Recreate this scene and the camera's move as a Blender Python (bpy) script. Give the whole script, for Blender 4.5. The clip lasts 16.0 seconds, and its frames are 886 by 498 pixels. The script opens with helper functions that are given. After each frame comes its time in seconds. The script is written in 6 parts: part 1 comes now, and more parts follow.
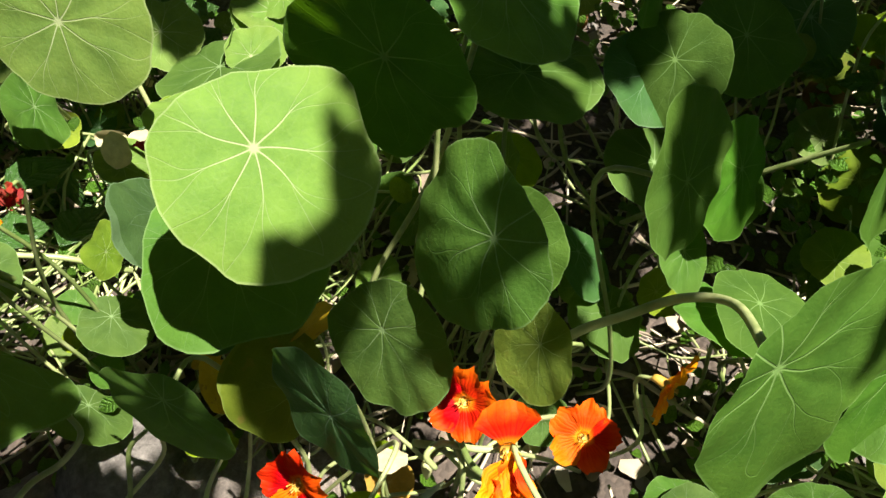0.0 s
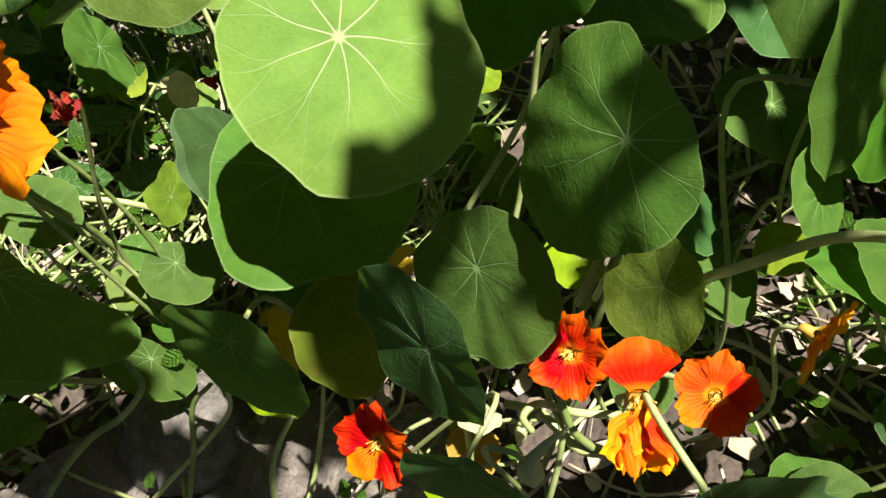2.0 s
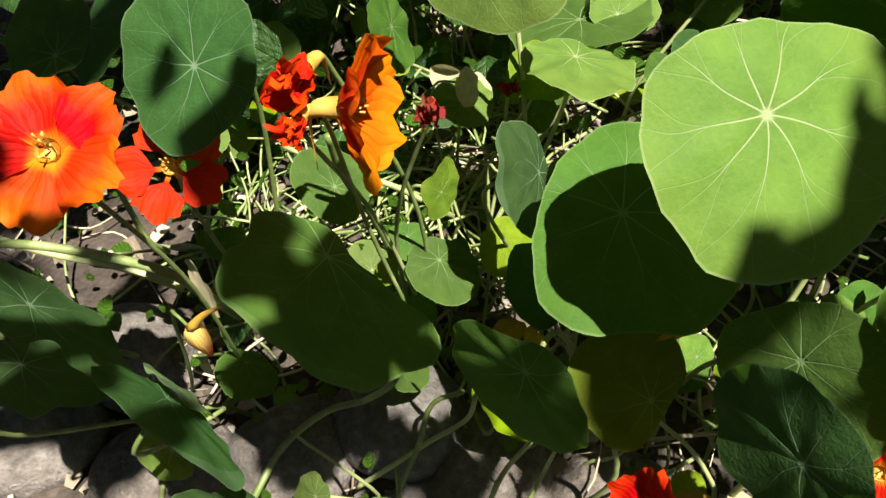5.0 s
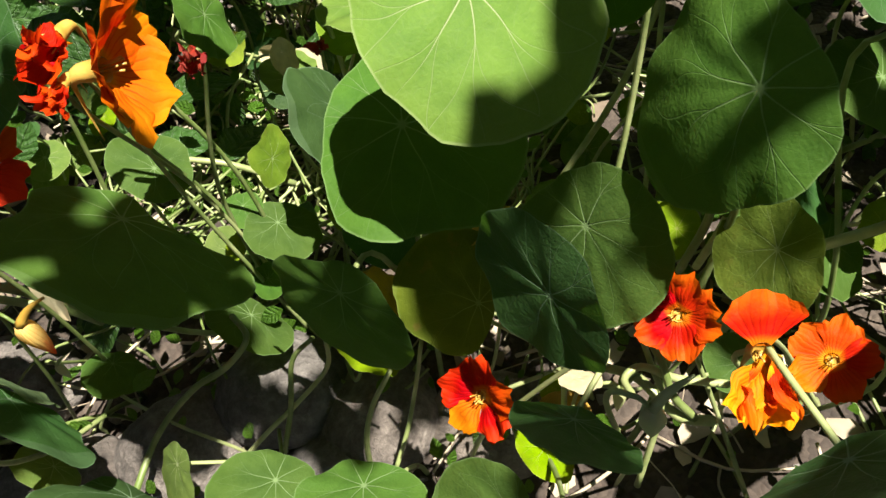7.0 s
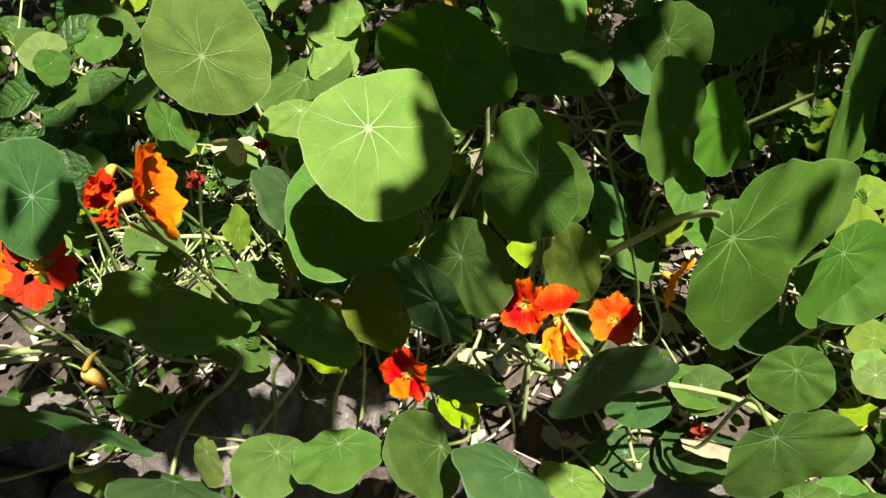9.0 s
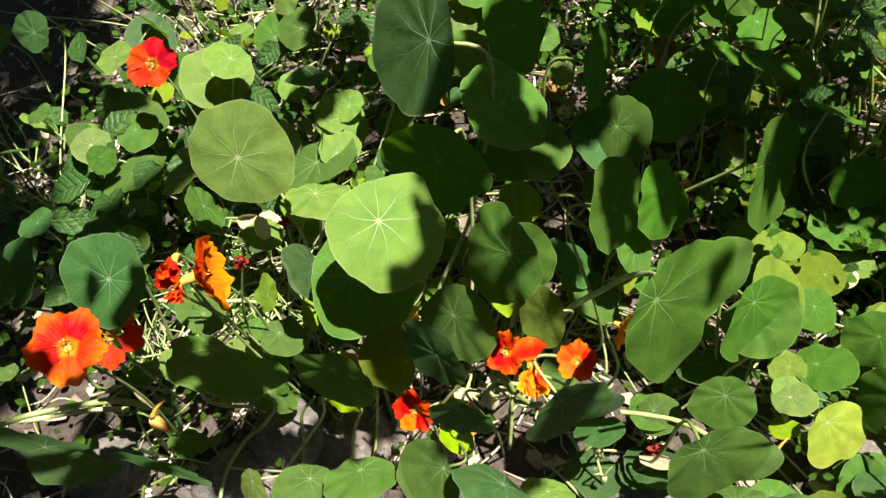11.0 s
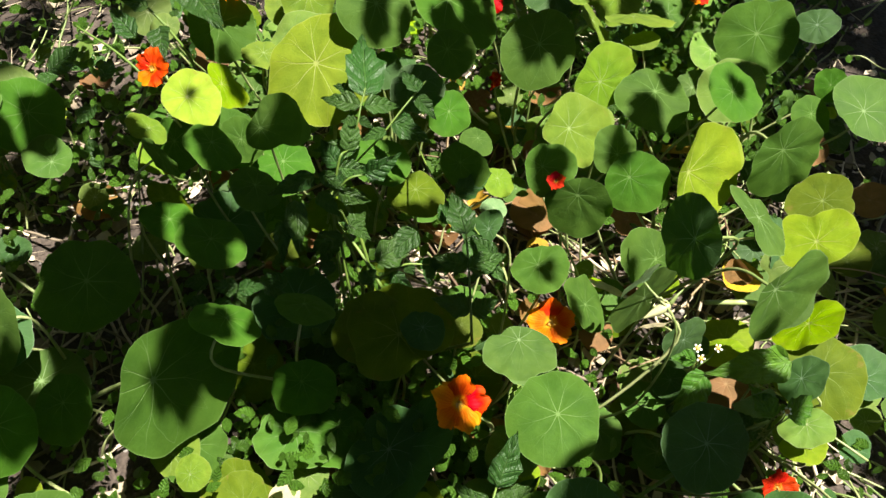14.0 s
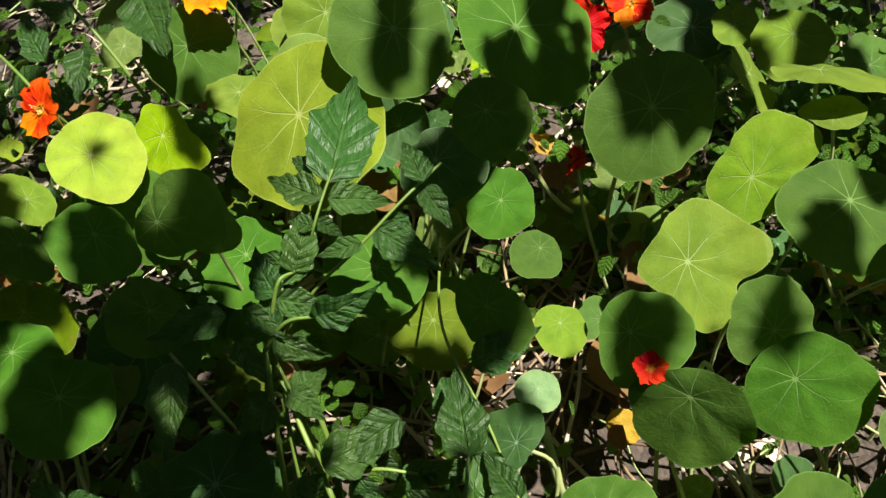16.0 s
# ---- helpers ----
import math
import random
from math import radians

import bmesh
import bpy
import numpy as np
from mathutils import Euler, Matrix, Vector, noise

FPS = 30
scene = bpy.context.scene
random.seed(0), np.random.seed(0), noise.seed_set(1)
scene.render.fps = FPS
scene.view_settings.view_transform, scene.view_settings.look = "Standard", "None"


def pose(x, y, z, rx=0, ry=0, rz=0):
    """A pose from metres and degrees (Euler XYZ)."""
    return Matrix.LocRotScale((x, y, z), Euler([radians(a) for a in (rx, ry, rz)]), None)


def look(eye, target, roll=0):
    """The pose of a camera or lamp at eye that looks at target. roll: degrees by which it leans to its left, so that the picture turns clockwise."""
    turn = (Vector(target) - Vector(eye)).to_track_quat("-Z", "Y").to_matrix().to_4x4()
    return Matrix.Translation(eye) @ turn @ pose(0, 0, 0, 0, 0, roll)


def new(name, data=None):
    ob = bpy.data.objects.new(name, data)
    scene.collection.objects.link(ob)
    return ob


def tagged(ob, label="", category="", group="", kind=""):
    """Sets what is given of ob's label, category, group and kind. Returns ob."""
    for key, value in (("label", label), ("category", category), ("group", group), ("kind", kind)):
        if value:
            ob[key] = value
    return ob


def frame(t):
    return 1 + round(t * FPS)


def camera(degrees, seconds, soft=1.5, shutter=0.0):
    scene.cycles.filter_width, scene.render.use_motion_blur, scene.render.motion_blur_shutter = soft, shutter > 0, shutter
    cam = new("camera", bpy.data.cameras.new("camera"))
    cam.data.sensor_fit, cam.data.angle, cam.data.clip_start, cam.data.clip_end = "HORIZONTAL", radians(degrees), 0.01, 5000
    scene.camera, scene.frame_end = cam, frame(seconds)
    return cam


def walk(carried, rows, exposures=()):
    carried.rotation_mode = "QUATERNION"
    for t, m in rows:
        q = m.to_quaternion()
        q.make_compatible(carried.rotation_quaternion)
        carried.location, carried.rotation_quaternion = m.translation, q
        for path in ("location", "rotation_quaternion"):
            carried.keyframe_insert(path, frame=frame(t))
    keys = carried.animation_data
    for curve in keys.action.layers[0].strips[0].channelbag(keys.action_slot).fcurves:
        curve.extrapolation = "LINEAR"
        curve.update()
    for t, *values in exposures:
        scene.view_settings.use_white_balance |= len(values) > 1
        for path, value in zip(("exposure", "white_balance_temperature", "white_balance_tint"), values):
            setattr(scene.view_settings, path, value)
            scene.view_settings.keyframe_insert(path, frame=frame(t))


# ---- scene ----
cam = camera(60.1, 16.0)
PATH = [
    (0, (-0.003, 0.019, 0.578), (0.045, 1.195, -1.039), 0.9),
    (0.5, (-0.006, 0.045, 0.535), (-0.006, 1.226, -1.079), -0.4),
    (1, (-0.012, 0.052, 0.526), (-0.078, 1.219, -1.097), -3.9),
    (1.5, (-0.01, 0.043, 0.519), (-0.113, 1.197, -1.111), -5.3),
    (2, (-0.024, 0.024, 0.515), (-0.127, 1.194, -1.104), -4.4),
    (2.5, (-0.046, 0.026, 0.515), (-0.193, 1.184, -1.109), -3.5),
    (3, (-0.078, 0.032, 0.514), (-0.309, 1.159, -1.123), -2.4),
    (3.5, (-0.115, 0.033, 0.514), (-0.42, 1.14, -1.124), -2.6),
    (3.7, (-0.118, 0.038, 0.517), (-0.468, 1.137, -1.117), -3.7),
    (5.8, (-0.129, 0.03, 0.531), (-0.506, 1.115, -1.106), -2.9),
    (6, (-0.119, 0.027, 0.524), (-0.517, 1.14, -1.09), -4.4),
    (6.5, (-0.079, 0.018, 0.52), (-0.439, 1.142, -1.094), -8.4),
    (7, (-0.046, 0.008, 0.51), (-0.306, 1.146, -1.114), -9.2),
    (7.5, (-0.027, -0.011, 0.503), (-0.206, 1.152, -1.113), -8.8),
    (8, (-0.004, -0.035, 0.527), (-0.103, 1.139, -1.089), -8.1),
    (8.5, (0.004, -0.063, 0.576), (-0.06, 1.137, -1.022), -8.1),
    (9, (-0.022, -0.103, 0.68), (-0.083, 1.079, -0.931), -8.1),
    (9.2, (-0.036, -0.115, 0.735), (-0.107, 1.051, -0.888), -8.0),
    (11.3, (-0.007, -0.18, 0.813), (-0.014, 1.073, -0.746), -9.6),
    (11.5, (0.012, -0.19, 0.811), (0.038, 1.062, -0.748), -9.4),
    (12, (0.105, -0.198, 0.811), (0.176, 1.047, -0.753), -8.2),
    (12.5, (0.234, -0.181, 0.821), (0.335, 1.037, -0.762), -4.9),
    (13, (0.353, -0.16, 0.83), (0.467, 1.048, -0.76), -3.9),
    (13.5, (0.461, -0.093, 0.827), (0.624, 1.095, -0.773), -1.5),
    (14, (0.524, 0.029, 0.807), (0.706, 1.225, -0.786), 0.7),
    (14.5, (0.614, 0.174, 0.737), (0.739, 1.382, -0.851), 1.3),
    (15, (0.644, 0.25, 0.658), (0.671, 1.479, -0.92), -1.4),
    (15.5, (0.636, 0.287, 0.623), (0.54, 1.535, -0.937), -4.7),
    (16, (0.629, 0.304, 0.61), (0.487, 1.566, -0.935), -5.6),
]
walk(cam, [(t, look(eye, target, roll)) for t, eye, target, roll in PATH], [(0.0, 2.18), (1.5, 2.14), (3.5, 1.86), (6.0, 1.86), (8.0, 2.02), (9.0, 2.06), (12.5, 2.12), (14.0, 2.12), (14.5, 2.08), (15.0, 1.95), (16.0, 1.83)])

# ---- light: a clear sky and a high sun, a little from the right ----
SUN_ELEVATION, SUN_AZIMUTH = 72.0, -20.0  # degrees; azimuth from +x towards +y
world = bpy.data.worlds.new("world")
scene.world = world
world.use_nodes = True
sky_node = world.node_tree.nodes.new("ShaderNodeTexSky")
sky_node.sky_type = "NISHITA"
sky_node.sun_disc = False
sky_node.sun_elevation = radians(SUN_ELEVATION)
sky_node.sun_rotation = radians(90 - SUN_AZIMUTH)
back = world.node_tree.nodes["Background"]
back.inputs["Strength"].default_value = 0.05
world.node_tree.links.new(sky_node.outputs[0], back.inputs["Color"])
sun_way = Vector((math.cos(radians(SUN_ELEVATION)) * math.cos(radians(SUN_AZIMUTH)),
                  math.cos(radians(SUN_ELEVATION)) * math.sin(radians(SUN_AZIMUTH)),
                  math.sin(radians(SUN_ELEVATION))))
sun = new("sun", bpy.data.lights.new("sun", "SUN"))
sun.data.energy, sun.data.angle, sun.data.color = 5.0, radians(0.53), (1.0, 0.945, 0.84)
sun.matrix_world = look(sun_way * 5, (0, 0, 0))


# ---- materials ----
class Nodes:
    """Short hand for building a node tree."""

    def __init__(self, name):
        self.mat = bpy.data.materials.new(name)
        self.mat.use_nodes = True
        self.tree = self.mat.node_tree
        self.tree.nodes.clear()

    def put(self, value, socket):
        if isinstance(value, bpy.types.NodeSocket):
            self.tree.links.new(value, socket)
        elif value is not None:
            socket.default_value = value

    def add(self, kind, ins=(), out=0, **sets):
        node = self.tree.nodes.new("ShaderNode" + kind)
        for key, value in sets.items():
            setattr(node, key, value)
        for key, value in dict(ins).items():
            self.put(value, node.inputs[key])
        return node.outputs[out]

    def math(self, op, a, b=None, c=None, clamp=False):
        node = self.tree.nodes.new("ShaderNodeMath")
        node.operation, node.use_clamp = op, clamp
        for socket, value in zip(node.inputs, (a, b, c)):
            self.put(value, socket)
        return node.outputs[0]

    def mix(self, f, a, b, mode="MIX"):
        node = self.tree.nodes.new("ShaderNodeMix")
        node.data_type, node.blend_type = "RGBA", mode
        self.put(f, node.inputs[0])
        self.put(a, node.inputs[6])
        self.put(b, node.inputs[7])
        return node.outputs[2]

    def step(self, value, lo, hi, to0=0.0, to1=1.0):
        node = self.tree.nodes.new("ShaderNodeMapRange")
        node.interpolation_type = "SMOOTHSTEP"
        for key, v in (("Value", value), ("From Min", lo), ("From Max", hi), ("To Min", to0), ("To Max", to1)):
            self.put(v, node.inputs[key])
        return node.outputs[0]

    def noise(self, vector, scale, detail=3.0, out=0, rough=0.55):
        return self.add("TexNoise", {"Vector": vector, "Scale": scale, "Detail": detail, "Roughness": rough}, out)

    def ramp(self, f, *stops):
        node = self.tree.nodes.new("ShaderNodeValToRGB")
        el = node.color_ramp.elements
        while len(el) < len(stops):
            el.new(0.5)
        for e, (p, c) in zip(el, stops):
            e.position, e.color = p, (*c, 1)
        self.put(f, node.inputs[0])
        return node.outputs[0]

    def end(self, shader):
        self.tree.links.new(shader, self.tree.nodes.new("ShaderNodeOutputMaterial").inputs[0])
        return self.mat


def rgb(*c):
    return (*c, 1.0)


def sheet_shader(n, base, through_colour, amount, rough, bump, spec=0.5, sheen=0.0):
    """A thin living sheet: part of the light is reflected, part passes through."""
    skin = n.add("BsdfPrincipled", {"Base Color": base, "Roughness": rough, "Normal": bump, "Specular IOR Level": spec,
                                    "Sheen Weight": sheen, "Sheen Tint": rgb(0.75, 0.85, 1.0)})
    thin = n.add("BsdfTranslucent", {"Color": through_colour, "Normal": bump})
    return n.add("MixShader", {0: amount, 1: skin, 2: thin})


def leaf_material(name, top, passing, vein, spots=0.0, net=0.05, spec=0.06):
    """A round leaf with pale veins that spread from its hub and fork towards the rim; UV holds the place from the hub in radii."""
    n = Nodes(name)
    uv = n.add("UVMap", uv_map="leaf")
    rand = n.add("ObjectInfo", out=5)
    at = n.add("VectorMath", {0: uv, 1: n.add("CombineXYZ", {0: n.math("MULTIPLY", rand, 37.0), 1: n.math("MULTIPLY", rand, 91.0)})}, operation="ADD")
    sep = n.tree.nodes.new("ShaderNodeSeparateXYZ")
    n.put(uv, sep.inputs[0])
    u, v = sep.outputs[0], sep.outputs[1]
    rho = n.math("SQRT", n.math("ADD", n.math("MULTIPLY", u, u), n.math("MULTIPLY", v, v)))
    bend = n.math("MULTIPLY", n.math("SUBTRACT", n.noise(at, 1.1, 1.0), 0.5), 0.55)
    theta = n.math("ADD", n.math("ARCTAN2", v, u), bend)
    k = n.math("ADD", n.math("MULTIPLY", theta, 9 / (2 * math.pi)), 20.5)
    off = n.math("ABSOLUTE", n.math("MULTIPLY", n.math("SUBTRACT", n.math("FRACT", k), 0.5), 2 * math.pi / 9))
    main_width = n.math("MULTIPLY_ADD", rho, -0.009, 0.0125)
    main = n.math("MULTIPLY", n.step(n.math("DIVIDE", n.math("MULTIPLY", off, rho), main_width), 0.35, 1.0, 1.0, 0.0), n.step(rho, 0.2, 0.9, 1.0, 0.22))
    out = n.math("MAXIMUM", n.math("SUBTRACT", rho, 0.42), 0.0)
    fork = n.math("MULTIPLY", n.math("ABSOLUTE", n.math("SUBTRACT", off, n.math("MULTIPLY", out, 0.5))), rho)
    forks = n.math("MULTIPLY", n.step(fork, 0.002, 0.007, 0.3, 0.0), n.step(rho, 0.43, 0.47))
    cells = n.add("TexVoronoi", {"Vector": at, "Scale": 7.5, "Randomness": 0.9}, feature="DISTANCE_TO_EDGE")
    mesh_veins = n.step(cells, 0.0, 0.045, net, 0.0)
    hub = n.step(rho, 0.025, 0.075, 1.0, 0.0)
    veins = n.math("MAXIMUM", n.math("MAXIMUM", main, hub), n.math("MAXIMUM", forks, mesh_veins))
    blotch = n.noise(at, 2.2, 4.0)
    fine = n.noise(at, 26.0, 3.0)
    tone = n.math("ADD", n.math("MULTIPLY", blotch, 0.75), n.math("MULTIPLY", fine, 0.25))
    hue = n.add("HueSaturation", {"Hue": n.math("MULTIPLY_ADD", rand, 0.022, 0.488), "Saturation": n.math("MULTIPLY_ADD", rand, 0.12, 0.94),
                                  "Value": n.math("MULTIPLY_ADD", rand, 0.35, 0.82), "Color": rgb(*top)})
    base = n.mix(n.step(tone, 0.3, 0.7), n.mix(1.0, hue, rgb(0.78, 0.82, 0.8), "MULTIPLY"), n.mix(1.0, hue, rgb(1.2, 1.12, 1.1), "MULTIPLY"))
    rim_glow = n.step(rho, 0.55, 1.15, 0.0, 0.22)
    base = n.mix(rim_glow, base, rgb(top[0] * 1.5, top[1] * 1.15, top[2]))
    if spots:
        dots = n.step(n.noise(at, 30.0, 1.0), 0.62, 0.7, 0.0, spots)
        base = n.mix(dots, base, rgb(0.05, 0.07, 0.01))
        brown = n.math("MULTIPLY", n.step(n.noise(at, 3.1, 3.0), 0.58, 0.66, 0.0, spots), n.step(rho, 0.6, 1.0))
        base = n.mix(brown, base, rgb(0.16, 0.09, 0.03))
    dust = n.step(n.noise(at, 55.0, 1.0), 0.66, 0.72, 0.0, 0.12)
    base = n.mix(dust, base, rgb(top[0] * 2.2 + 0.01, top[1] * 1.6 + 0.01, top[2] * 2.5 + 0.005))
    edge = n.add("SeparateXYZ", {0: n.add("UVMap", uv_map="rim")})
    colour = n.mix(n.math("MULTIPLY", n.math("MAXIMUM", veins, n.step(edge, 0.975, 0.99, 0.0, 0.42)), 0.8), base, rgb(*vein))
    pass_col = n.mix(n.math("MULTIPLY", veins, 0.55), n.mix(n.step(tone, 0.3, 0.7), rgb(*[c * 0.85 for c in passing]), rgb(*passing)), rgb(passing[0] * 1.3, passing[1] * 1.15, passing[2] * 1.6))
    height = n.math("SUBTRACT", n.math("ADD", n.math("MULTIPLY", blotch, 0.9), n.math("MULTIPLY", fine, 0.16)), n.math("MULTIPLY", veins, 0.35))
    bump = n.add("Bump", {"Strength": 0.5, "Distance": 0.0030, "Height": height})
    rough = n.math("MULTIPLY_ADD", fine, 0.24, 0.46)
    return n.end(sheet_shader(n, colour, pass_col, 0.31, rough, bump, spec, 0.0))


LEAF = {
    "light": leaf_material("leaf_light_green", (0.086, 0.146, 0.030), (0.180, 0.285, 0.019), (0.273, 0.310, 0.161)),
    "green": leaf_material("leaf_green", (0.045, 0.097, 0.017), (0.124, 0.236, 0.009), (0.161, 0.236, 0.099)),
    "rich": leaf_material("leaf_rich_green", (0.037, 0.089, 0.012), (0.093, 0.223, 0.004), (0.124, 0.205, 0.062), 0.0, 0.04, 0.03),
    "lime": leaf_material("leaf_lime", (0.088, 0.146, 0.017), (0.186, 0.285, 0.006), (0.205, 0.267, 0.099), 0.15, 0.04, 0.03),
    "cream": leaf_material("leaf_pale_yellow", (0.158, 0.216, 0.028), (0.211, 0.285, 0.019), (0.273, 0.298, 0.124), 0.3, 0.04, 0.04),
    "deep": leaf_material("leaf_deep_green", (0.030, 0.072, 0.020), (0.068, 0.174, 0.011), (0.155, 0.229, 0.136), 0.0, 0.05, 0.10),
    "olive": leaf_material("leaf_olive", (0.062, 0.098, 0.007), (0.167, 0.236, 0.006), (0.155, 0.205, 0.056), 0.35, 0.05, 0.03),
    "yellow": leaf_material("leaf_yellowing", (0.128, 0.203, 0.009), (0.211, 0.310, 0.005), (0.260, 0.291, 0.087), 0.18, 0.04, 0.03),
    "pale": leaf_material("leaf_dried_pale", (0.416, 0.376, 0.240), (0.400, 0.352, 0.176), (0.448, 0.416, 0.288), 0.2, 0.1),
    "straw": leaf_material("leaf_dead_yellow", (0.336, 0.216, 0.024), (0.400, 0.272, 0.024), (0.368, 0.272, 0.080), 0.8),
    "dead": leaf_material("leaf_dead_brown", (0.160, 0.092, 0.036), (0.176, 0.088, 0.024), (0.224, 0.144, 0.072), 0.6),
    "grey": leaf_material("leaf_grey_green", (0.120, 0.200, 0.088), (0.160, 0.240, 0.064), (0.256, 0.336, 0.192)),
}


def leaflet_material(name, top, passing):
    """A pinnate leaf; UV x runs across (-1 to 1), y from stalk to tip."""
    n = Nodes(name)
    uv = n.add("UVMap", uv_map="leaf")
    rand = n.add("ObjectInfo", out=5)
    isl = n.add("NewGeometry", out=8)
    at = n.add("VectorMath", {0: uv, 1: n.add("CombineXYZ", {0: n.math("MULTIPLY", rand, 37.0), 1: n.math("MULTIPLY", isl, 91.0)})}, operation="ADD")
    sep = n.tree.nodes.new("ShaderNodeSeparateXYZ")
    n.put(uv, sep.inputs[0])
    across = n.math("ABSOLUTE", sep.outputs[0])
    mid = n.step(across, 0.03, 0.09, 1.0, 0.0)
    slant = n.math("FRACT", n.math("ADD", n.math("MULTIPLY", n.math("SUBTRACT", sep.outputs[1], n.math("MULTIPLY", across, 0.22)), 5.5), n.math("MULTIPLY", n.noise(at, 2.0, 1.0), 0.4)))
    side = n.step(n.math("ABSOLUTE", n.math("SUBTRACT", slant, 0.5)), 0.02, 0.09, 0.7, 0.0)
    puff = n.math("SINE", n.math("MULTIPLY", slant, math.pi))
    veins = n.math("MAXIMUM", mid, side)
    mottled = n.noise(at, 5.0, 4.0)
    hue = n.add("HueSaturation", {"Hue": n.math("MULTIPLY_ADD", rand, 0.03, 0.485), "Value": n.math("MULTIPLY_ADD", n.math("FRACT", n.math("ADD", rand, isl)), 0.5, 0.75), "Color": rgb(*top)})
    base = n.mix(n.step(mottled, 0.35, 0.65), n.mix(1.0, hue, rgb(0.75, 0.8, 0.75), "MULTIPLY"), hue)
    base = n.mix(n.math("MULTIPLY", veins, 0.26), base, rgb(top[0] * 2.2, top[1] * 1.8, top[2] * 2.0))
    height = n.math("SUBTRACT", n.math("ADD", n.math("MULTIPLY", puff, 0.45), n.math("MULTIPLY", mottled, 1.1)), n.math("MULTIPLY", veins, 0.4))
    bump = n.add("Bump", {"Strength": 0.9, "Distance": 0.0034, "Height": height})
    return n.end(sheet_shader(n, base, rgb(*passing), 0.33, 0.40, bump, 0.32, 0.0))


LEAFLET = leaflet_material("serrated_leaf", (0.030, 0.074, 0.014), (0.085, 0.185, 0.013))
WEED = leaflet_material("weed_leaf", (0.052, 0.130, 0.012), (0.163, 0.311, 0.015))


def petal_material(name, body, tip, throat, streak):
    """Petal; UV y runs from claw to rim, x across."""
    n = Nodes(name)
    uv = n.add("UVMap", uv_map="leaf")
    rand = n.add("ObjectInfo", out=5)
    sep = n.tree.nodes.new("ShaderNodeSeparateXYZ")
    n.put(uv, sep.inputs[0])
    across, along = sep.outputs[0], sep.outputs[1]
    at = n.add("VectorMath", {0: uv, 1: n.add("CombineXYZ", {0: n.math("MULTIPLY", rand, 37.0)})}, operation="ADD")
    cloud = n.noise(at, 2.5, 3.0)
    colour = n.mix(n.step(n.math("ADD", along, n.math("MULTIPLY", n.math("SUBTRACT", cloud, 0.5), 0.5)), 0.45, 1.0), rgb(*body), rgb(*tip))
    lines = n.math("ABSOLUTE", n.math("SINE", n.math("ADD", n.math("MULTIPLY", across, 13.0), n.math("MULTIPLY", cloud, 2.0))))
    streaks = n.math("MULTIPLY", n.step(lines, 0.0, 0.5, 1.0, 0.0), n.step(along, 0.3, 0.75, 0.8, 0.1))
    colour = n.mix(streaks, colour, rgb(*streak))
    colour = n.mix(n.step(along, 0.06, 0.24, 1.0, 0.0), colour, rgb(*throat))
    ribs = n.math("ADD", n.math("MULTIPLY", lines, 0.5), n.math("MULTIPLY", n.noise(at, 9.0, 3.0), 0.8))
    bump = n.add("Bump", {"Strength": 0.4, "Distance": 0.001, "Height": ribs})
    bright = n.add("HueSaturation", {"Value": n.math("MULTIPLY_ADD", rand, 0.3, 0.85), "Hue": n.math("MULTIPLY_ADD", rand, 0.02, 0.49), "Color": colour})
    return n.end(sheet_shader(n, bright, bright, 0.45, 0.6, bump, 0.1, 0.0))


PETAL = {
    "blaze": petal_material("petal_red_orange", (0.50, 0.022, 0.001), (0.62, 0.105, 0.002), (0.62, 0.17, 0.004), (0.30, 0.007, 0.001)),
    "ember": petal_material("petal_vermilion", (0.48, 0.020, 0.001), (0.58, 0.055, 0.002), (0.62, 0.16, 0.004), (0.32, 0.008, 0.002)),
    "amber": petal_material("petal_amber", (0.68, 0.150, 0.002), (0.72, 0.245, 0.003), (0.68, 0.33, 0.01), (0.56, 0.045, 0.002)),
    "red": petal_material("petal_scarlet", (0.40, 0.010, 0.003), (0.46, 0.019, 0.003), (0.55, 0.14, 0.01), (0.25, 0.005, 0.003)),
    "bud": petal_material("bud_yellow_with_red_tip", (0.74, 0.50, 0.16), (0.66, 0.05, 0.01), (0.62, 0.50, 0.16), (0.66, 0.34, 0.08)),
    "withered": petal_material("petal_withered", (0.26, 0.020, 0.014), (0.20, 0.030, 0.024), (0.30, 0.12, 0.05), (0.12, 0.01, 0.01)),
}


def stalk_material(name, low, high, rough=0.45):
    n = Nodes(name)
    at = n.add("TexCoord", out=3)
    rand = n.add("ObjectInfo", out=5)
    cloud = n.noise(at, 55.0, 3.0)
    fine = n.noise(at, 420.0, 2.0)
    colour = n.mix(n.step(n.math("ADD", n.math("MULTIPLY", cloud, 0.7), n.math("MULTIPLY", rand, 0.35)), 0.3, 0.8), rgb(*low), rgb(*high))
    bump = n.add("Bump", {"Strength": 0.3, "Distance": 0.0006, "Height": fine})
    skin = n.add("BsdfPrincipled", {"Base Color": colour, "Roughness": rough, "Normal": bump, "Subsurface Weight": 0.0})
    thin = n.add("BsdfTranslucent", {"Color": colour, "Normal": bump})
    return n.end(n.add("MixShader", {0: 0.2, 1: skin, 2: thin}))


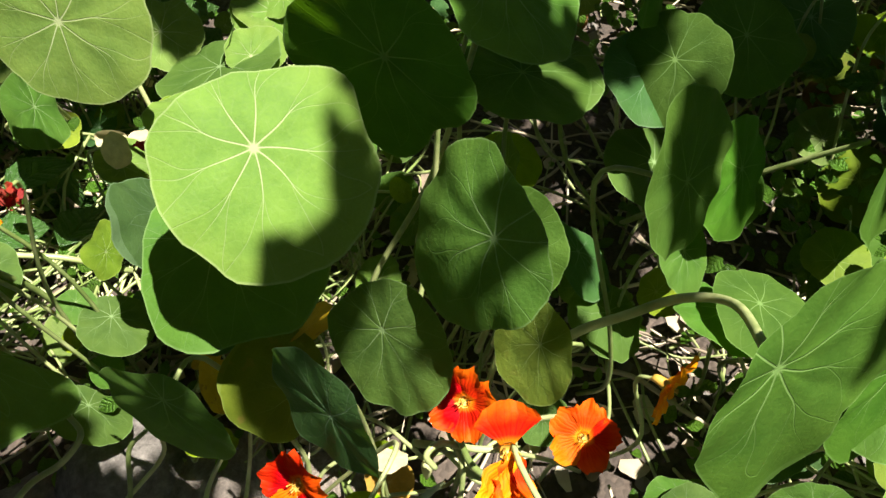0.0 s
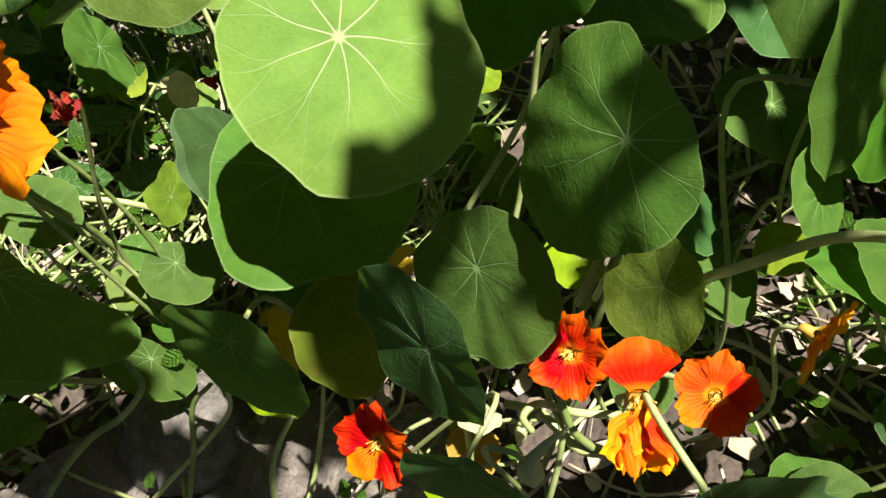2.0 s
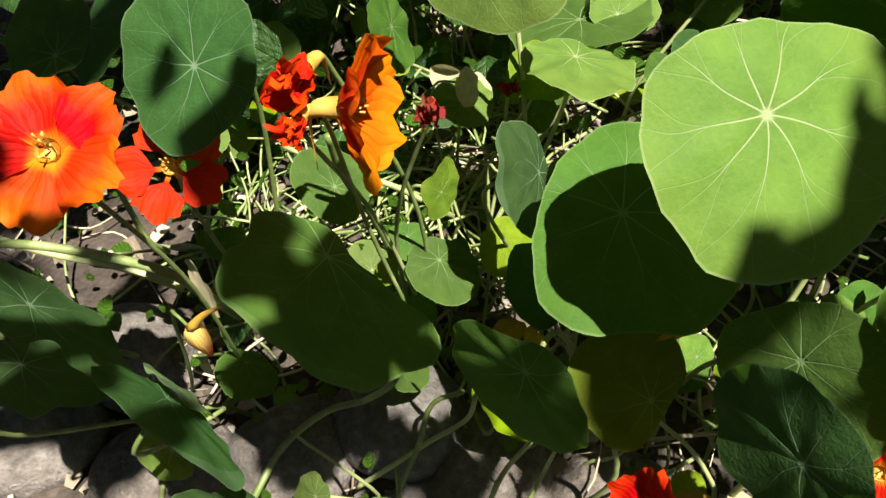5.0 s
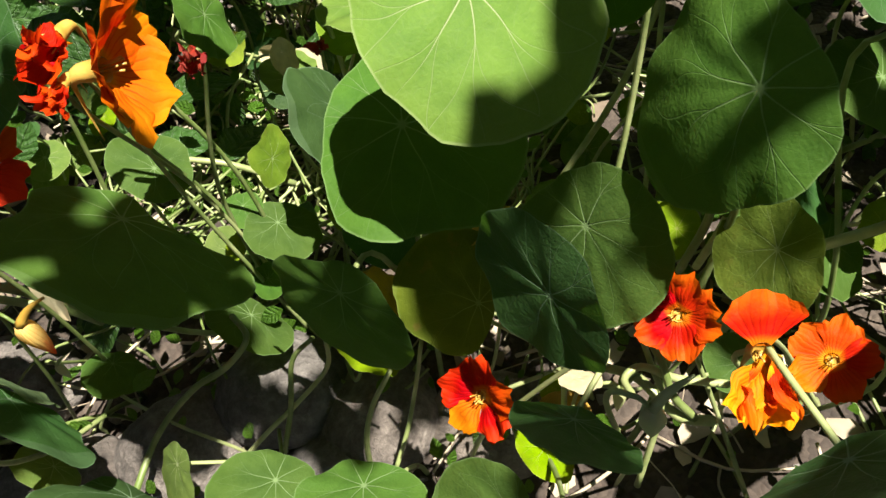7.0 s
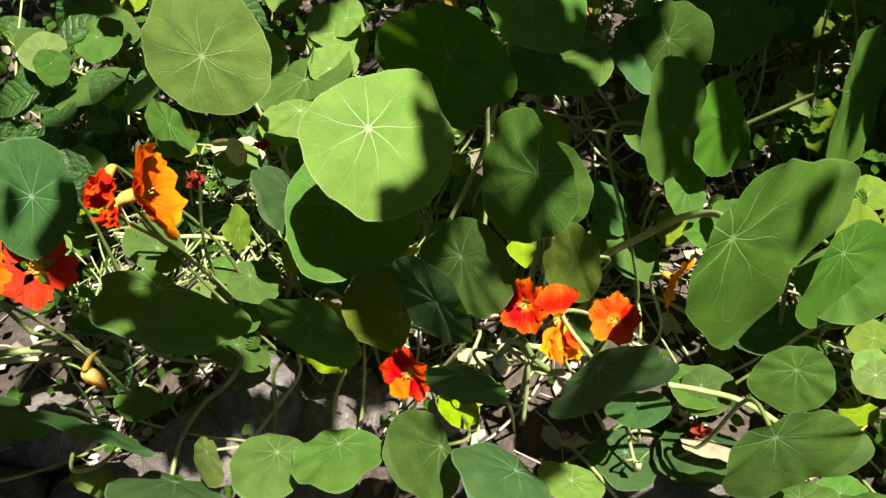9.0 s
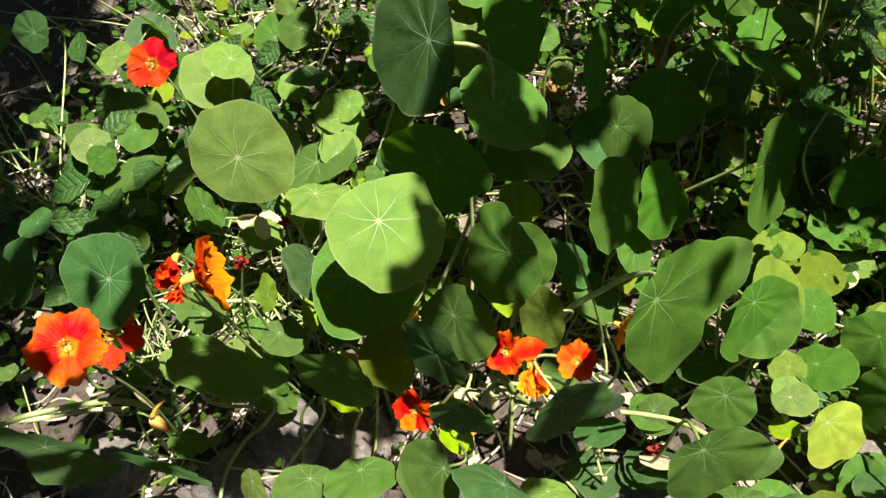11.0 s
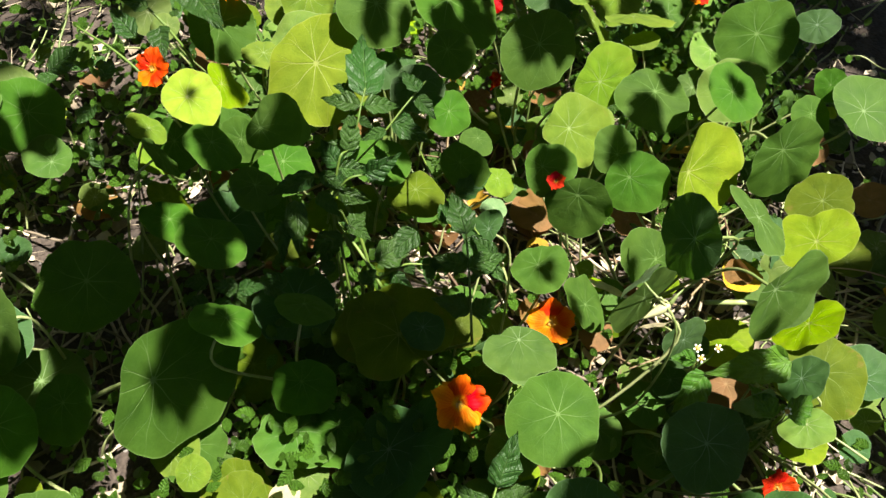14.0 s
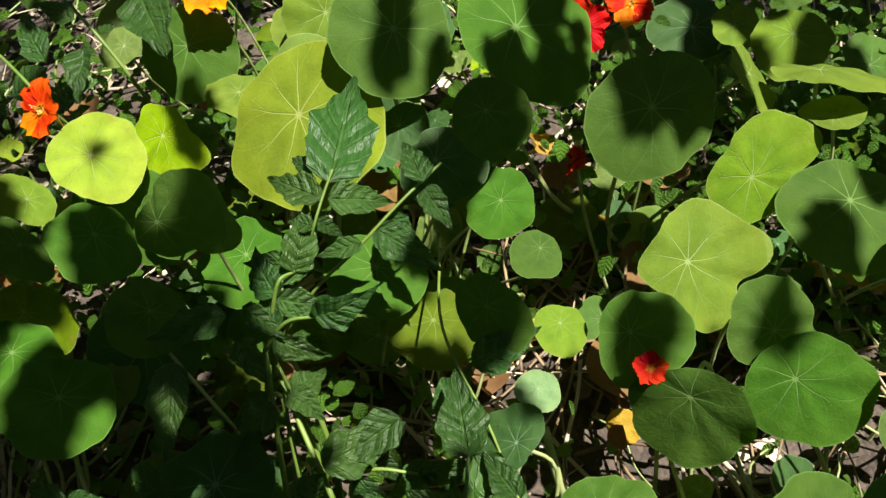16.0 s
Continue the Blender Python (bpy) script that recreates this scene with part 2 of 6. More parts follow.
STALK = stalk_material("pale_green_stalk", (0.115, 0.165, 0.040), (0.340, 0.370, 0.165))
STALK_DRY = stalk_material("straw_stalk", (0.192, 0.148, 0.067), (0.340, 0.281, 0.163), 0.7)
STALK_BROWN = stalk_material("old_brown_stalk", (0.085, 0.045, 0.024), (0.26, 0.19, 0.10), 0.7)
STALK_DARK = stalk_material("hairy_green_stem", (0.074, 0.133, 0.018), (0.148, 0.215, 0.037), 0.55)
CALYX = stalk_material("yellow_calyx", (0.385, 0.222, 0.030), (0.533, 0.355, 0.074), 0.5)
RAY_WHITE = stalk_material("white_ray_petal", (0.60, 0.60, 0.52), (0.78, 0.78, 0.70), 0.6)
BUD_PALE = stalk_material("pale_bud", (0.340, 0.355, 0.163), (0.488, 0.474, 0.266), 0.5)


def soil_material():
    n = Nodes("garden_soil")
    at = n.add("TexCoord", out=3)
    big = n.noise(at, 7.0, 5.0)
    mid = n.noise(at, 45.0, 4.0)
    grit = n.add("TexVoronoi", {"Vector": at, "Scale": 190.0, "Randomness": 1.0})
    colour = n.ramp(n.math("ADD", n.math("MULTIPLY", big, 0.45), n.math("MULTIPLY", mid, 0.55)),
                    (0.28, (0.016, 0.011, 0.008)), (0.5, (0.038, 0.027, 0.020)), (0.72, (0.085, 0.064, 0.048)))
    specks = n.add("TexVoronoi", {"Vector": at, "Scale": 190.0, "Randomness": 1.0}, 1)
    colour = n.mix(0.35, colour, n.mix(1.0, colour, n.add("RGBToBW", {0: specks}), "OVERLAY"))
    height = n.math("ADD", n.math("MULTIPLY", mid, 1.0), n.math("MULTIPLY", grit, -0.8))
    bump = n.add("Bump", {"Strength": 0.9, "Distance": 0.004, "Height": height})
    return n.end(n.add("BsdfPrincipled", {"Base Color": colour, "Roughness": 0.92, "Normal": bump}))


def stone_material():
    n = Nodes("grey_brown_stone")
    at = n.add("TexCoord", out=3)
    rand = n.add("ObjectInfo", out=5)
    big = n.noise(at, 14.0, 5.0)
    mid = n.noise(at, 110.0, 6.0, rough=0.8)
    pits = n.add("TexVoronoi", {"Vector": at, "Scale": 260.0})
    colour = n.ramp(n.math("ADD", n.math("MULTIPLY", big, 0.5), n.math("MULTIPLY", mid, 0.5)),
                    (0.36, (0.040, 0.032, 0.027)), (0.5, (0.118, 0.098, 0.083)), (0.66, (0.25, 0.215, 0.185)))
    colour = n.add("HueSaturation", {"Value": n.math("MULTIPLY_ADD", rand, 0.4, 0.8), "Saturation": n.math("MULTIPLY_ADD", rand, 0.5, 0.6), "Color": colour})
    height = n.math("ADD", n.math("MULTIPLY", mid, 1.0), n.math("MULTIPLY", pits, 0.25))
    bump = n.add("Bump", {"Strength": 1.0, "Distance": 0.005, "Height": height})
    return n.end(n.add("BsdfPrincipled", {"Base Color": colour, "Roughness": 0.85, "Normal": bump}))


def litter_material(name, low, high):
    n = Nodes(name)
    at = n.add("TexCoord", out=3)
    isl = n.add("NewGeometry", out=8)
    grain = n.noise(at, 160.0, 3.0)
    colour = n.mix(n.math("ADD", n.math("MULTIPLY", isl, 0.75), n.math("MULTIPLY", grain, 0.25)), rgb(*low), rgb(*high))
    bump = n.add("Bump", {"Strength": 0.5, "Distance": 0.001, "Height": grain})
    return n.end(n.add("BsdfPrincipled", {"Base Color": colour, "Roughness": 0.85, "Normal": bump}))


SOIL, STONE = soil_material(), stone_material()
LITTER = litter_material("dry_leaf_litter", (0.055, 0.035, 0.022), (0.50, 0.42, 0.30))
GRAVEL = litter_material("grey_grit", (0.044, 0.037, 0.033), (0.222, 0.200, 0.178))
BARK = litter_material("tree_bark", (0.09, 0.07, 0.05), (0.16, 0.13, 0.10))


# ---- builders ----
rnd = random.Random(7)


def mesh_of(name, verts, faces, material, uvs=None, smooth=True, rim=None):
    me = bpy.data.meshes.new(name)
    me.from_pydata([tuple(v) for v in verts], [], faces)
    if uvs is not None:
        layer = me.uv_layers.new(name="leaf")
        for loop in me.loops:
            layer.data[loop.index].uv = uvs[loop.vertex_index]
    if rim is not None:
        layer = me.uv_layers.new(name="rim")
        for loop in me.loops:
            layer.data[loop.index].uv = (rim[loop.vertex_index], 0)
    if smooth:
        me.polygons.foreach_set("use_smooth", [True] * len(me.polygons))
    me.materials.append(material)
    return me


def part(name, me, parent, m=None, label=""):
    """One mesh object under a thing or a part; m is its pose in the world."""
    ob = new(name, me)
    if parent is not None:
        ob.parent = parent
        ob.matrix_basis = world_of(parent).inverted() @ (m if m is not None else world_of(parent))
    elif m is not None:
        ob.matrix_basis = m
    return tagged(ob, label)


def world_of(ob):
    m = ob.matrix_basis.copy()
    while ob.parent is not None:
        ob = ob.parent
        m = ob.matrix_basis @ m
    return m


def spline(points, steps=6):
    """A smooth line through the points."""
    p = [Vector(q) for q in points]
    if len(p) < 3:
        return [p[0].lerp(p[-1], i / steps) for i in range(steps + 1)]
    p = [p[0] * 2 - p[1]] + p + [p[-1] * 2 - p[-2]]
    line = []
    for i in range(1, len(p) - 2):
        a, b, c, d = p[i - 1:i + 3]
        for s in range(steps):
            t = s / steps
            line.append(0.5 * (2 * b + (c - a) * t + (2 * a - 5 * b + 4 * c - d) * t * t + (3 * b - a - 3 * c + d) * t ** 3))
    return line + [p[-2]]


def tube(line, r0, r1, sides=6):
    """Verts and faces of a tapering tube along a line."""
    verts, faces, n = [], [], len(line)
    side = None
    for i, p in enumerate(line):
        way = (line[min(i + 1, n - 1)] - line[max(i - 1, 0)]).normalized()
        side = way.orthogonal().normalized() if side is None else (side - way * side.dot(way)).normalized()
        other = way.cross(side)
        r = r0 + (r1 - r0) * i / (n - 1)
        for k in range(sides):
            a = 2 * math.pi * k / sides
            verts.append(p + side * (r * math.cos(a)) + other * (r * math.sin(a)))
    for i in range(n - 1):
        for k in range(sides):
            l = (k + 1) % sides
            faces.append((i * sides + k, i * sides + l, (i + 1) * sides + l, (i + 1) * sides + k))
    faces.append(tuple(range(sides))[::-1])
    faces.append(tuple((n - 1) * sides + k for k in range(sides)))
    return verts, faces


def tube_part(name, points, r0, r1, material, parent, label="", sides=6, steps=6):
    """A tube given by points in the world, as a part of parent."""
    inv = world_of(parent).inverted()
    verts, faces = tube([inv @ q for q in spline(points, steps)], r0, r1, sides)
    return part(name, mesh_of(name, verts, faces, material), parent, None, label)


def facing(x, y, z, tilt, toward, spin=0.0):
    """A pose whose z axis leans by tilt degrees towards a bearing (from +x to +y)."""
    return Matrix.Translation((x, y, z)) @ (Matrix.Rotation(radians(toward), 4, "Z") @ Matrix.Rotation(radians(tilt), 4, "Y") @ Matrix.Rotation(radians(spin), 4, "Z"))


# ---- ground ----
def bumps(x, y):
    near = max(0.0, 1 - max(abs(x - 0.3) - 1.6, abs(y - 0.6) - 1.4, 0) / 2)
    return near * (0.020 * noise.noise((x * 5, y * 5, 0.3)) + 0.008 * noise.noise((x * 17, y * 17, 1.3)) + 0.003 * noise.noise((x * 60, y * 60, 2.3))) - 0.012


def ground_sheet():
    fine = [-1.2 + 0.02 * i for i in range(151)]
    xs = [-60, -20, -8, -4, -2.4, -1.7] + fine + [2.3, 3, 5, 10, 25, 60]
    ys = [-60, -20, -8, -4, -2, -1.2, -0.8] + [-0.5 + 0.02 * i for i in range(121)] + [2.2, 2.8, 4, 8, 20, 60]
    verts = [(x, y, bumps(x, y)) for y in ys for x in xs]
    w = len(xs)
    faces = [(j * w + i, j * w + i + 1, (j + 1) * w + i + 1, (j + 1) * w + i) for j in range(len(ys) - 1) for i in range(w - 1)]
    return part("ground", mesh_of("ground", verts, faces, SOIL), None)


tagged(ground_sheet(), "dark brown garden soil with grit and litter", "soil", kind="structure")


def rock(x, y, z, rx, ry, rz, turn):
    """A worn field stone half sunk in the soil."""
    bm = bmesh.new()
    bmesh.ops.create_icosphere(bm, subdivisions=4, radius=1.0)
    seed = Vector((x * 40, y * 40, 3.0))
    for v in bm.verts:
        d = v.co.normalized()
        k = 1 + 0.15 * noise.noise(d * 1.1 + seed) + 0.05 * noise.noise(d * 2.6 + seed) + 0.015 * noise.noise(d * 8 + seed) + 0.006 * noise.noise(d * 20 + seed)
        flat = 0.82 + 0.18 * abs(d.z)
        v.co = Vector((d.x * rx, d.y * ry, d.z * rz * flat)) * k
    me = bpy.data.meshes.new("stone")
    bm.to_mesh(me)
    bm.free()
    me.polygons.foreach_set("use_smooth", [True] * len(me.polygons))
    me.materials.append(STONE)
    ob = part("stone", me, None, pose(x, y, z, 0, 0, turn))
    return tagged(ob, "rounded grey-brown field stone edging the flower bed", "stone", "stones edging the bed")


rock(-0.230, 0.231, 0.005, 0.052, 0.044, 0.045, 10)
rock(-0.298, 0.188, -0.005, 0.050, 0.045, 0.040, 40)
rock(-0.159, 0.217, -0.005, 0.048, 0.042, 0.040, 70)
rock(-0.453, 0.230, -0.010, 0.060, 0.045, 0.038, 0)
rock(-0.505, 0.143, -0.010, 0.065, 0.050, 0.040, 25)
rock(-0.388, 0.147, -0.020, 0.060, 0.050, 0.034, 25)
rock(-0.183, 0.163, -0.010, 0.055, 0.045, 0.035, 30)
rock(0.132, 0.114, -0.005, 0.055, 0.045, 0.04, -10)
rock(0.373, 0.123, -0.005, 0.045, 0.038, 0.032, 20)
rock(-0.075, 0.218, -0.010, 0.05, 0.04, 0.03, 20)
rock(0.759, 0.093, 0.000, 0.045, 0.036, 0.03, 20)
rock(0.425, 0.072, -0.010, 0.05, 0.04, 0.035, 0)

# ---- plants: each is rooted at its base, with its leaves, stems and flowers as parts ----
BASES = ((-0.40, 0.26), (-0.22, 0.34), (-0.03, 0.30), (0.12, 0.22), (0.30, 0.28), (0.45, 0.40), (0.18, 0.52), (0.64, 0.40), (0.82, 0.50),
         (0.55, 0.70), (0.74, 0.78), (0.98, 0.62), (-0.27, 0.62), (0.36, 0.88), (0.02, 0.86), (1.02, 0.95), (-0.55, 0.55), (0.66, 1.1), (-0.3, 1.0))
PLANTS = []
for bx, by in BASES:
    plant = new("nasturtium_plant")
    plant.location = (bx, by, bumps(bx, by))
    tagged(plant, "trailing nasturtium with round green leaves, rooted in the bed", "flowering plant", "nasturtiums in the bed")
    PLANTS.append(plant)
    part("root_crown", mesh_of("root_crown", *tube([Vector((0, 0, -0.02)), Vector((0.003, 0.002, 0.01)), Vector((0.006, -0.004, 0.035))], 0.006, 0.004, 8), STALK_DRY), plant)


def owner(x, y):
    return min(PLANTS, key=lambda p: (p.location.x - x) ** 2 + (p.location.y - y) ** 2)


def rooted(plant, p, spread=0.06):
    """A point on the soil between the plant and a place over it."""
    q = Vector(plant.location).lerp(Vector((p.x, p.y, 0)), rnd.uniform(0.15, 0.7))
    q += Vector((rnd.uniform(-spread, spread), rnd.uniform(-spread, spread), 0))
    q.z = bumps(q.x, q.y) - 0.004
    return q


def blade(r, hub, cup, lobes, wave, fold, crease, seed, rings=7, segs=40, off=0.0, shape=()):
    """A round shield-like leaf blade whose stalk joins it inside the rim, at hub radii along +y."""
    g = random.Random(seed)
    ph = [g.uniform(0, 6.3) for _ in range(6)]
    count, waves = g.choice((7, 8, 9)), g.choice((3, 4, 5))
    notch = 0.0 if shape else g.uniform(0.02, 0.09)
    broad = 0.0 if shape else 1.0
    verts, uvs, faces = [], [], []
    ca, sa = math.cos(radians(crease)), math.sin(radians(crease))

    def lift(x, y, f, th):
        d2 = x * x + y * y
        z = cup * d2 + wave * f ** 3 * math.sin(waves * th + ph[0]) + 0.5 * wave * f ** 4 * math.sin((waves * 2 + 1) * th + ph[1]) - 0.022 * math.exp(-((x * x + (y - hub) ** 2) / 0.02))
        z += 0.018 * f * math.cos(count * th + ph[2])
        if fold:
            px, py = x, y - hub
            along, s = px * ca + py * sa, -px * sa + py * ca - off
            if s > 0:
                bend, turn, way = 0.10 if off else 0.35, radians(abs(fold)), (1 if fold > 0 else -1)
                a = min(s / bend, turn)
                over = max(0.0, s - bend * turn)
                s2 = off + bend * math.sin(a) + over * math.cos(turn)
                z = z * math.cos(a) + way * (bend * (1 - math.cos(a)) + over * math.sin(turn))
                x, y = along * ca - s2 * sa, along * sa + s2 * ca + hub
        return Vector((x * r, y * r, z * r))

    verts.append(lift(0, hub, 0, 0))
    uvs.append((0, 0))
    for i in range(1, rings + 1):
        f = (i / rings) ** 0.9
        for k in range(segs):
            th = 2 * math.pi * k / segs
            rim = 1 + lobes * math.cos(count * th + ph[2]) * (0.55 + 0.45 * math.sin(2 * th + ph[4])) + broad * (0.04 * math.sin(2 * th + ph[3]) + 0.035 * math.sin(3 * th + ph[4]) + 0.02 * math.sin(5 * th + ph[1])) + 0.008 * math.sin(13 * th + ph[5]) + 0.005 * math.sin(23 * th + ph[0])
            for h in range(len(shape) // 2):
                rim += shape[2 * h] * math.cos((h + 2) * th) + shape[2 * h + 1] * math.sin((h + 2) * th)
            gap = abs((th - math.pi / 2 + math.pi) % (2 * math.pi) - math.pi)
            rim -= notch * math.exp(-(gap / 0.16) ** 2)
            x, y = rim * math.cos(th) * f, hub + (rim * math.sin(th) - hub) * f
            verts.append(lift(x, y, f, th))
            uvs.append((x, y - hub))
    for k in range(segs):
        faces.append((0, 1 + k, 1 + (k + 1) % segs))
    for i in range(rings - 1):
        for k in range(segs):
            a, b = 1 + i * segs + k, 1 + i * segs + (k + 1) % segs
            faces.append((a, a + segs, b + segs, b))
    rim = [0.0] + [((i // segs + 1) / rings) ** 0.9 for i in range(rings * segs)]
    return verts, faces, uvs, rim


LEAF_LABEL = {"light": "bright yellow-green leaf blade", "yellow": "yellowing spotted leaf blade", "lime": "yellow-green leaf blade", "cream": "pale yellow fading leaf blade", "olive": "olive spotted leaf blade", "grey": "young grey-green leaf or pale folded rim", "pale": "dried pale leaf blade", "straw": "dead yellow-brown leaf blade", "dead": "dry brown curled leaf blade"}


def leaf(x, y, z, r, tilt, toward, spin, hub, tone, cup=None, lobes=0.022, wave=None, fold=0.0, crease=0.0, off=0.0, stalk=True, rim=()):
    """A nasturtium leaf on its stalk, as a part of the nearest plant."""
    plant = owner(x, y)
    cup = rnd.uniform(-0.10, 0.03) if cup is None else cup
    wave = rnd.uniform(0.02, 0.06) if wave is None else wave
    small = r < 0.022
    verts, faces, uvs, edge = blade(r, hub, cup, lobes, wave, fold, crease, rnd.random(), 5 if small else 14 if off else 9, 28 if small else 56, off, rim)
    m = facing(x, y, z, tilt, toward, spin)
    ob = part("leaf", mesh_of("leaf", verts, faces, LEAF[tone], uvs, True, edge), plant, m, LEAF_LABEL.get(tone, ""))
    if stalk:
        joint = m @ (verts[0] - Vector((0, 0, 0.0005)))
        down = -(m.to_3x3() @ Vector((0, 0, 1)))
        foot = rooted(plant, joint)
        length = (joint - foot).length
        bow = Vector((rnd.uniform(-1, 1), rnd.uniform(-1, 1), 0)) * 0.12 * length
        line = [joint, joint + down * 0.16 * length + Vector((0, 0, -0.05 * length)), joint.lerp(foot, 0.5) + down * 0.12 * length + bow, joint.lerp(foot, 0.82) + bow * 0.5, foot]
        thick = 0.0009 + r * 0.022
        tube_part("petiole", line, thick * 0.8, thick * 1.15, STALK, ob)
    return ob


def stem(points, r):
    """A trailing stem of the nearest plant."""
    mid = points[len(points) // 2]
    return tube_part("stem", points, r * 0.85, r * 1.1, STALK, owner(mid[0], mid[1]), "", 8)


def petal(size, width, curl, ruffle, seed, crumple=0.0, claw=False):
    """One clawed petal that spreads from the centre along +y."""
    g = random.Random(seed)
    ph = [g.uniform(0, 6.3) for _ in range(4)]
    nu, nv = 10, 9
    verts, uvs, faces = [], [], []
    for j in range(nv + 1):
        v = j / nv
        half = width * (0.22 + 0.78 * min(1, max(0, (v - 0.06) / 0.6)) ** 0.8) * (1 - 0.18 * max(0, v - 0.7) / 0.3)
        if claw:
            half = width * (0.10 + 0.90 * math.sin(math.pi * 0.5 * min(1, max(0, (v - 0.22) / 0.38))) ** 1.2)
        for i in range(nu + 1):
            u = 2 * i / nu - 1
            round_off = 1 - 0.22 * u * u * v - 0.05 * math.cos(5 * u + ph[0]) * v ** 3 - 0.03 * math.cos(13 * u + ph[3]) * v ** 4
            x, y = u * half, v * round_off
            z = curl * (v ** 2) * 0.55 + 0.22 * (u * u) * half * v + ruffle * v ** 2 * math.sin(6 * u + ph[1]) + 0.5 * ruffle * v ** 3 * math.sin(13 * u + ph[2])
            if crumple:
                q = Vector((x * 3 + ph[0], y * 3 + ph[1], ph[2]))
                x += crumple * noise.noise(q * 1.1)
                y += crumple * noise.noise(q * 1.3 + Vector((9, 0, 0))) * 0.7
                z += crumple * 1.4 * noise.noise(q * 1.2 + Vector((0, 9, 0)))
            verts.append(Vector((x, y, z)) * size)
            uvs.append((u, v))
    for j in range(nv):
        for i in range(nu):
            a = j * (nu + 1) + i
            faces.append((a, a + 1, a + nu + 2, a + nu + 1))
    return verts, faces, uvs


FLOWER_LABEL = {"blaze": "open red-orange flower", "ember": "open vermilion flower", "amber": "amber flower with a spur", "red": "scarlet open flower", "clawed": "scarlet flower with rounded, separate petals", "funnel": "half-open amber and red flower with a spur",
                "drooping": "fading orange flower with drooping petals", "wilted": "wilted crumpled red flower", "withered": "withered dark red flower head"}


def flower(x, y, z, size, tilt, toward, style, spin=None, mellow=None):
    """A five-petalled spurred flower on its stalk, as a part of the nearest plant."""
    plant = owner(x, y)
    spin = rnd.uniform(-20, 20) if spin is None else spin
    m = facing(x, y, z, tilt, toward, spin + 90)
    hang = m.to_3x3().inverted() @ Vector((0, 0, -1))
    kind = {"drooping": "blaze", "wilted": "ember", "clawed": "red", "funnel": "amber"}.get(style, style)
    open_up, crumple, wide = {"drooping": (24, 0.20, 0.30), "wilted": (78, 0.30, 0.30), "withered": (70, 0.42, 0.26), "clawed": (4, 0.04, 0.46), "funnel": (34, 0.06, 0.66)}.get(style, (rnd.uniform(8, 26), 0.07, 0.54))
    neck = Vector((0, 0, -0.34))
    cone = spline([Vector((0, 0, 0.10)) * size, neck * size, (neck + hang * 0.34 + Vector((0, 0, -0.10))) * size, (neck + hang * (1.15 if style == "funnel" else 0.80) + Vector((0, 0, -0.14))) * size], 4)
    verts, faces = [], []
    n = len(cone)
    for i, c in enumerate(cone):
        f = i / (n - 1)
        rr = size * (0.155 * (1 - f) ** 1.3 + 0.018)
        for k in range(10):
            a = 2 * math.pi * k / 10
            verts.append(c + Vector((rr * math.cos(a), rr * math.sin(a), 0)))
    for i in range(n - 1):
        for k in range(10):
            l = (k + 1) % 10
            faces.append((i * 10 + k, i * 10 + l, (i + 1) * 10 + l, (i + 1) * 10 + k))
    faces += [tuple((n - 1) * 10 + k for k in range(10)), tuple(10 + k for k in range(10))]
    body = part("flower", mesh_of("flower", verts, faces, PETAL["withered"] if style == "withered" else CALYX), plant, m, FLOWER_LABEL[style])
    pick = rnd.choice((2, 3, 1, 9))
    mellow = (pick,) if mellow is None else mellow
    for i in range(5):
        a = ((90, -62, -84, -104, -128) if style == "drooping" else (90, 18, -54, -126, 162))[i] + rnd.uniform(-6, 6)
        lift = open_up + (rnd.uniform(-4, 6) if crumple < 0.08 else rnd.uniform(-18, 14))
        s = size * (1.0 if crumple < 0.08 else rnd.uniform(0.7, 1.05))
        pm = m @ Matrix.Rotation(radians(a - 90), 4, "Z") @ Matrix.Translation((0, 0.10 * size, 0.02 * size)) @ Matrix.Rotation(radians(lift), 4, "X")
        broad = style == "drooping" and i == 0
        v, f, uv = petal(s * (0.8 if broad else 1), 0.72 if broad else wide * rnd.uniform(0.92, 1.08), rnd.uniform(-0.35, 0.05), rnd.uniform(0.055, 0.11), rnd.random(), 0.03 if broad else crumple, style == "clawed")
        part("petal", mesh_of("petal", v, f, PETAL["amber" if (style == "drooping" and i in (2, 4)) or (style in ("blaze", "ember") and i in mellow) else "blaze" if style == "funnel" and i in (0, 4) else kind], uv), body, pm)
    for i in range(6):
        a, rr = rnd.uniform(0, 6.3), rnd.uniform(0.02, 0.10) * size
        base = m @ Vector((rr * math.cos(a), rr * math.sin(a), 0.0))
        tip = m @ Vector((rr * 2.0 * math.cos(a), rr * 2.0 * math.sin(a), rnd.uniform(0.28, 0.42) * size))
        tube_part("stamen", [base, base.lerp(tip, 0.5), tip], size * 0.009, size * 0.018, CALYX, body, "", 5, 2)
    joint = m @ (Vector((0, 0, -0.32)) * size)
    foot = rooted(plant, joint, 0.04)
    back_way = m.to_3x3() @ Vector((0, 0.4, -1))
    length = (joint - foot).length
    line = [joint, joint + back_way * 0.008 + Vector((0, 0, -0.02)), joint.lerp(foot, 0.45) + Vector((rnd.uniform(-1, 1), rnd.uniform(-1, 1), 0.3)) * 0.08 * length, foot]
    tube_part("flower_stalk", line, 0.0011, 0.0016, STALK, body)
    return body


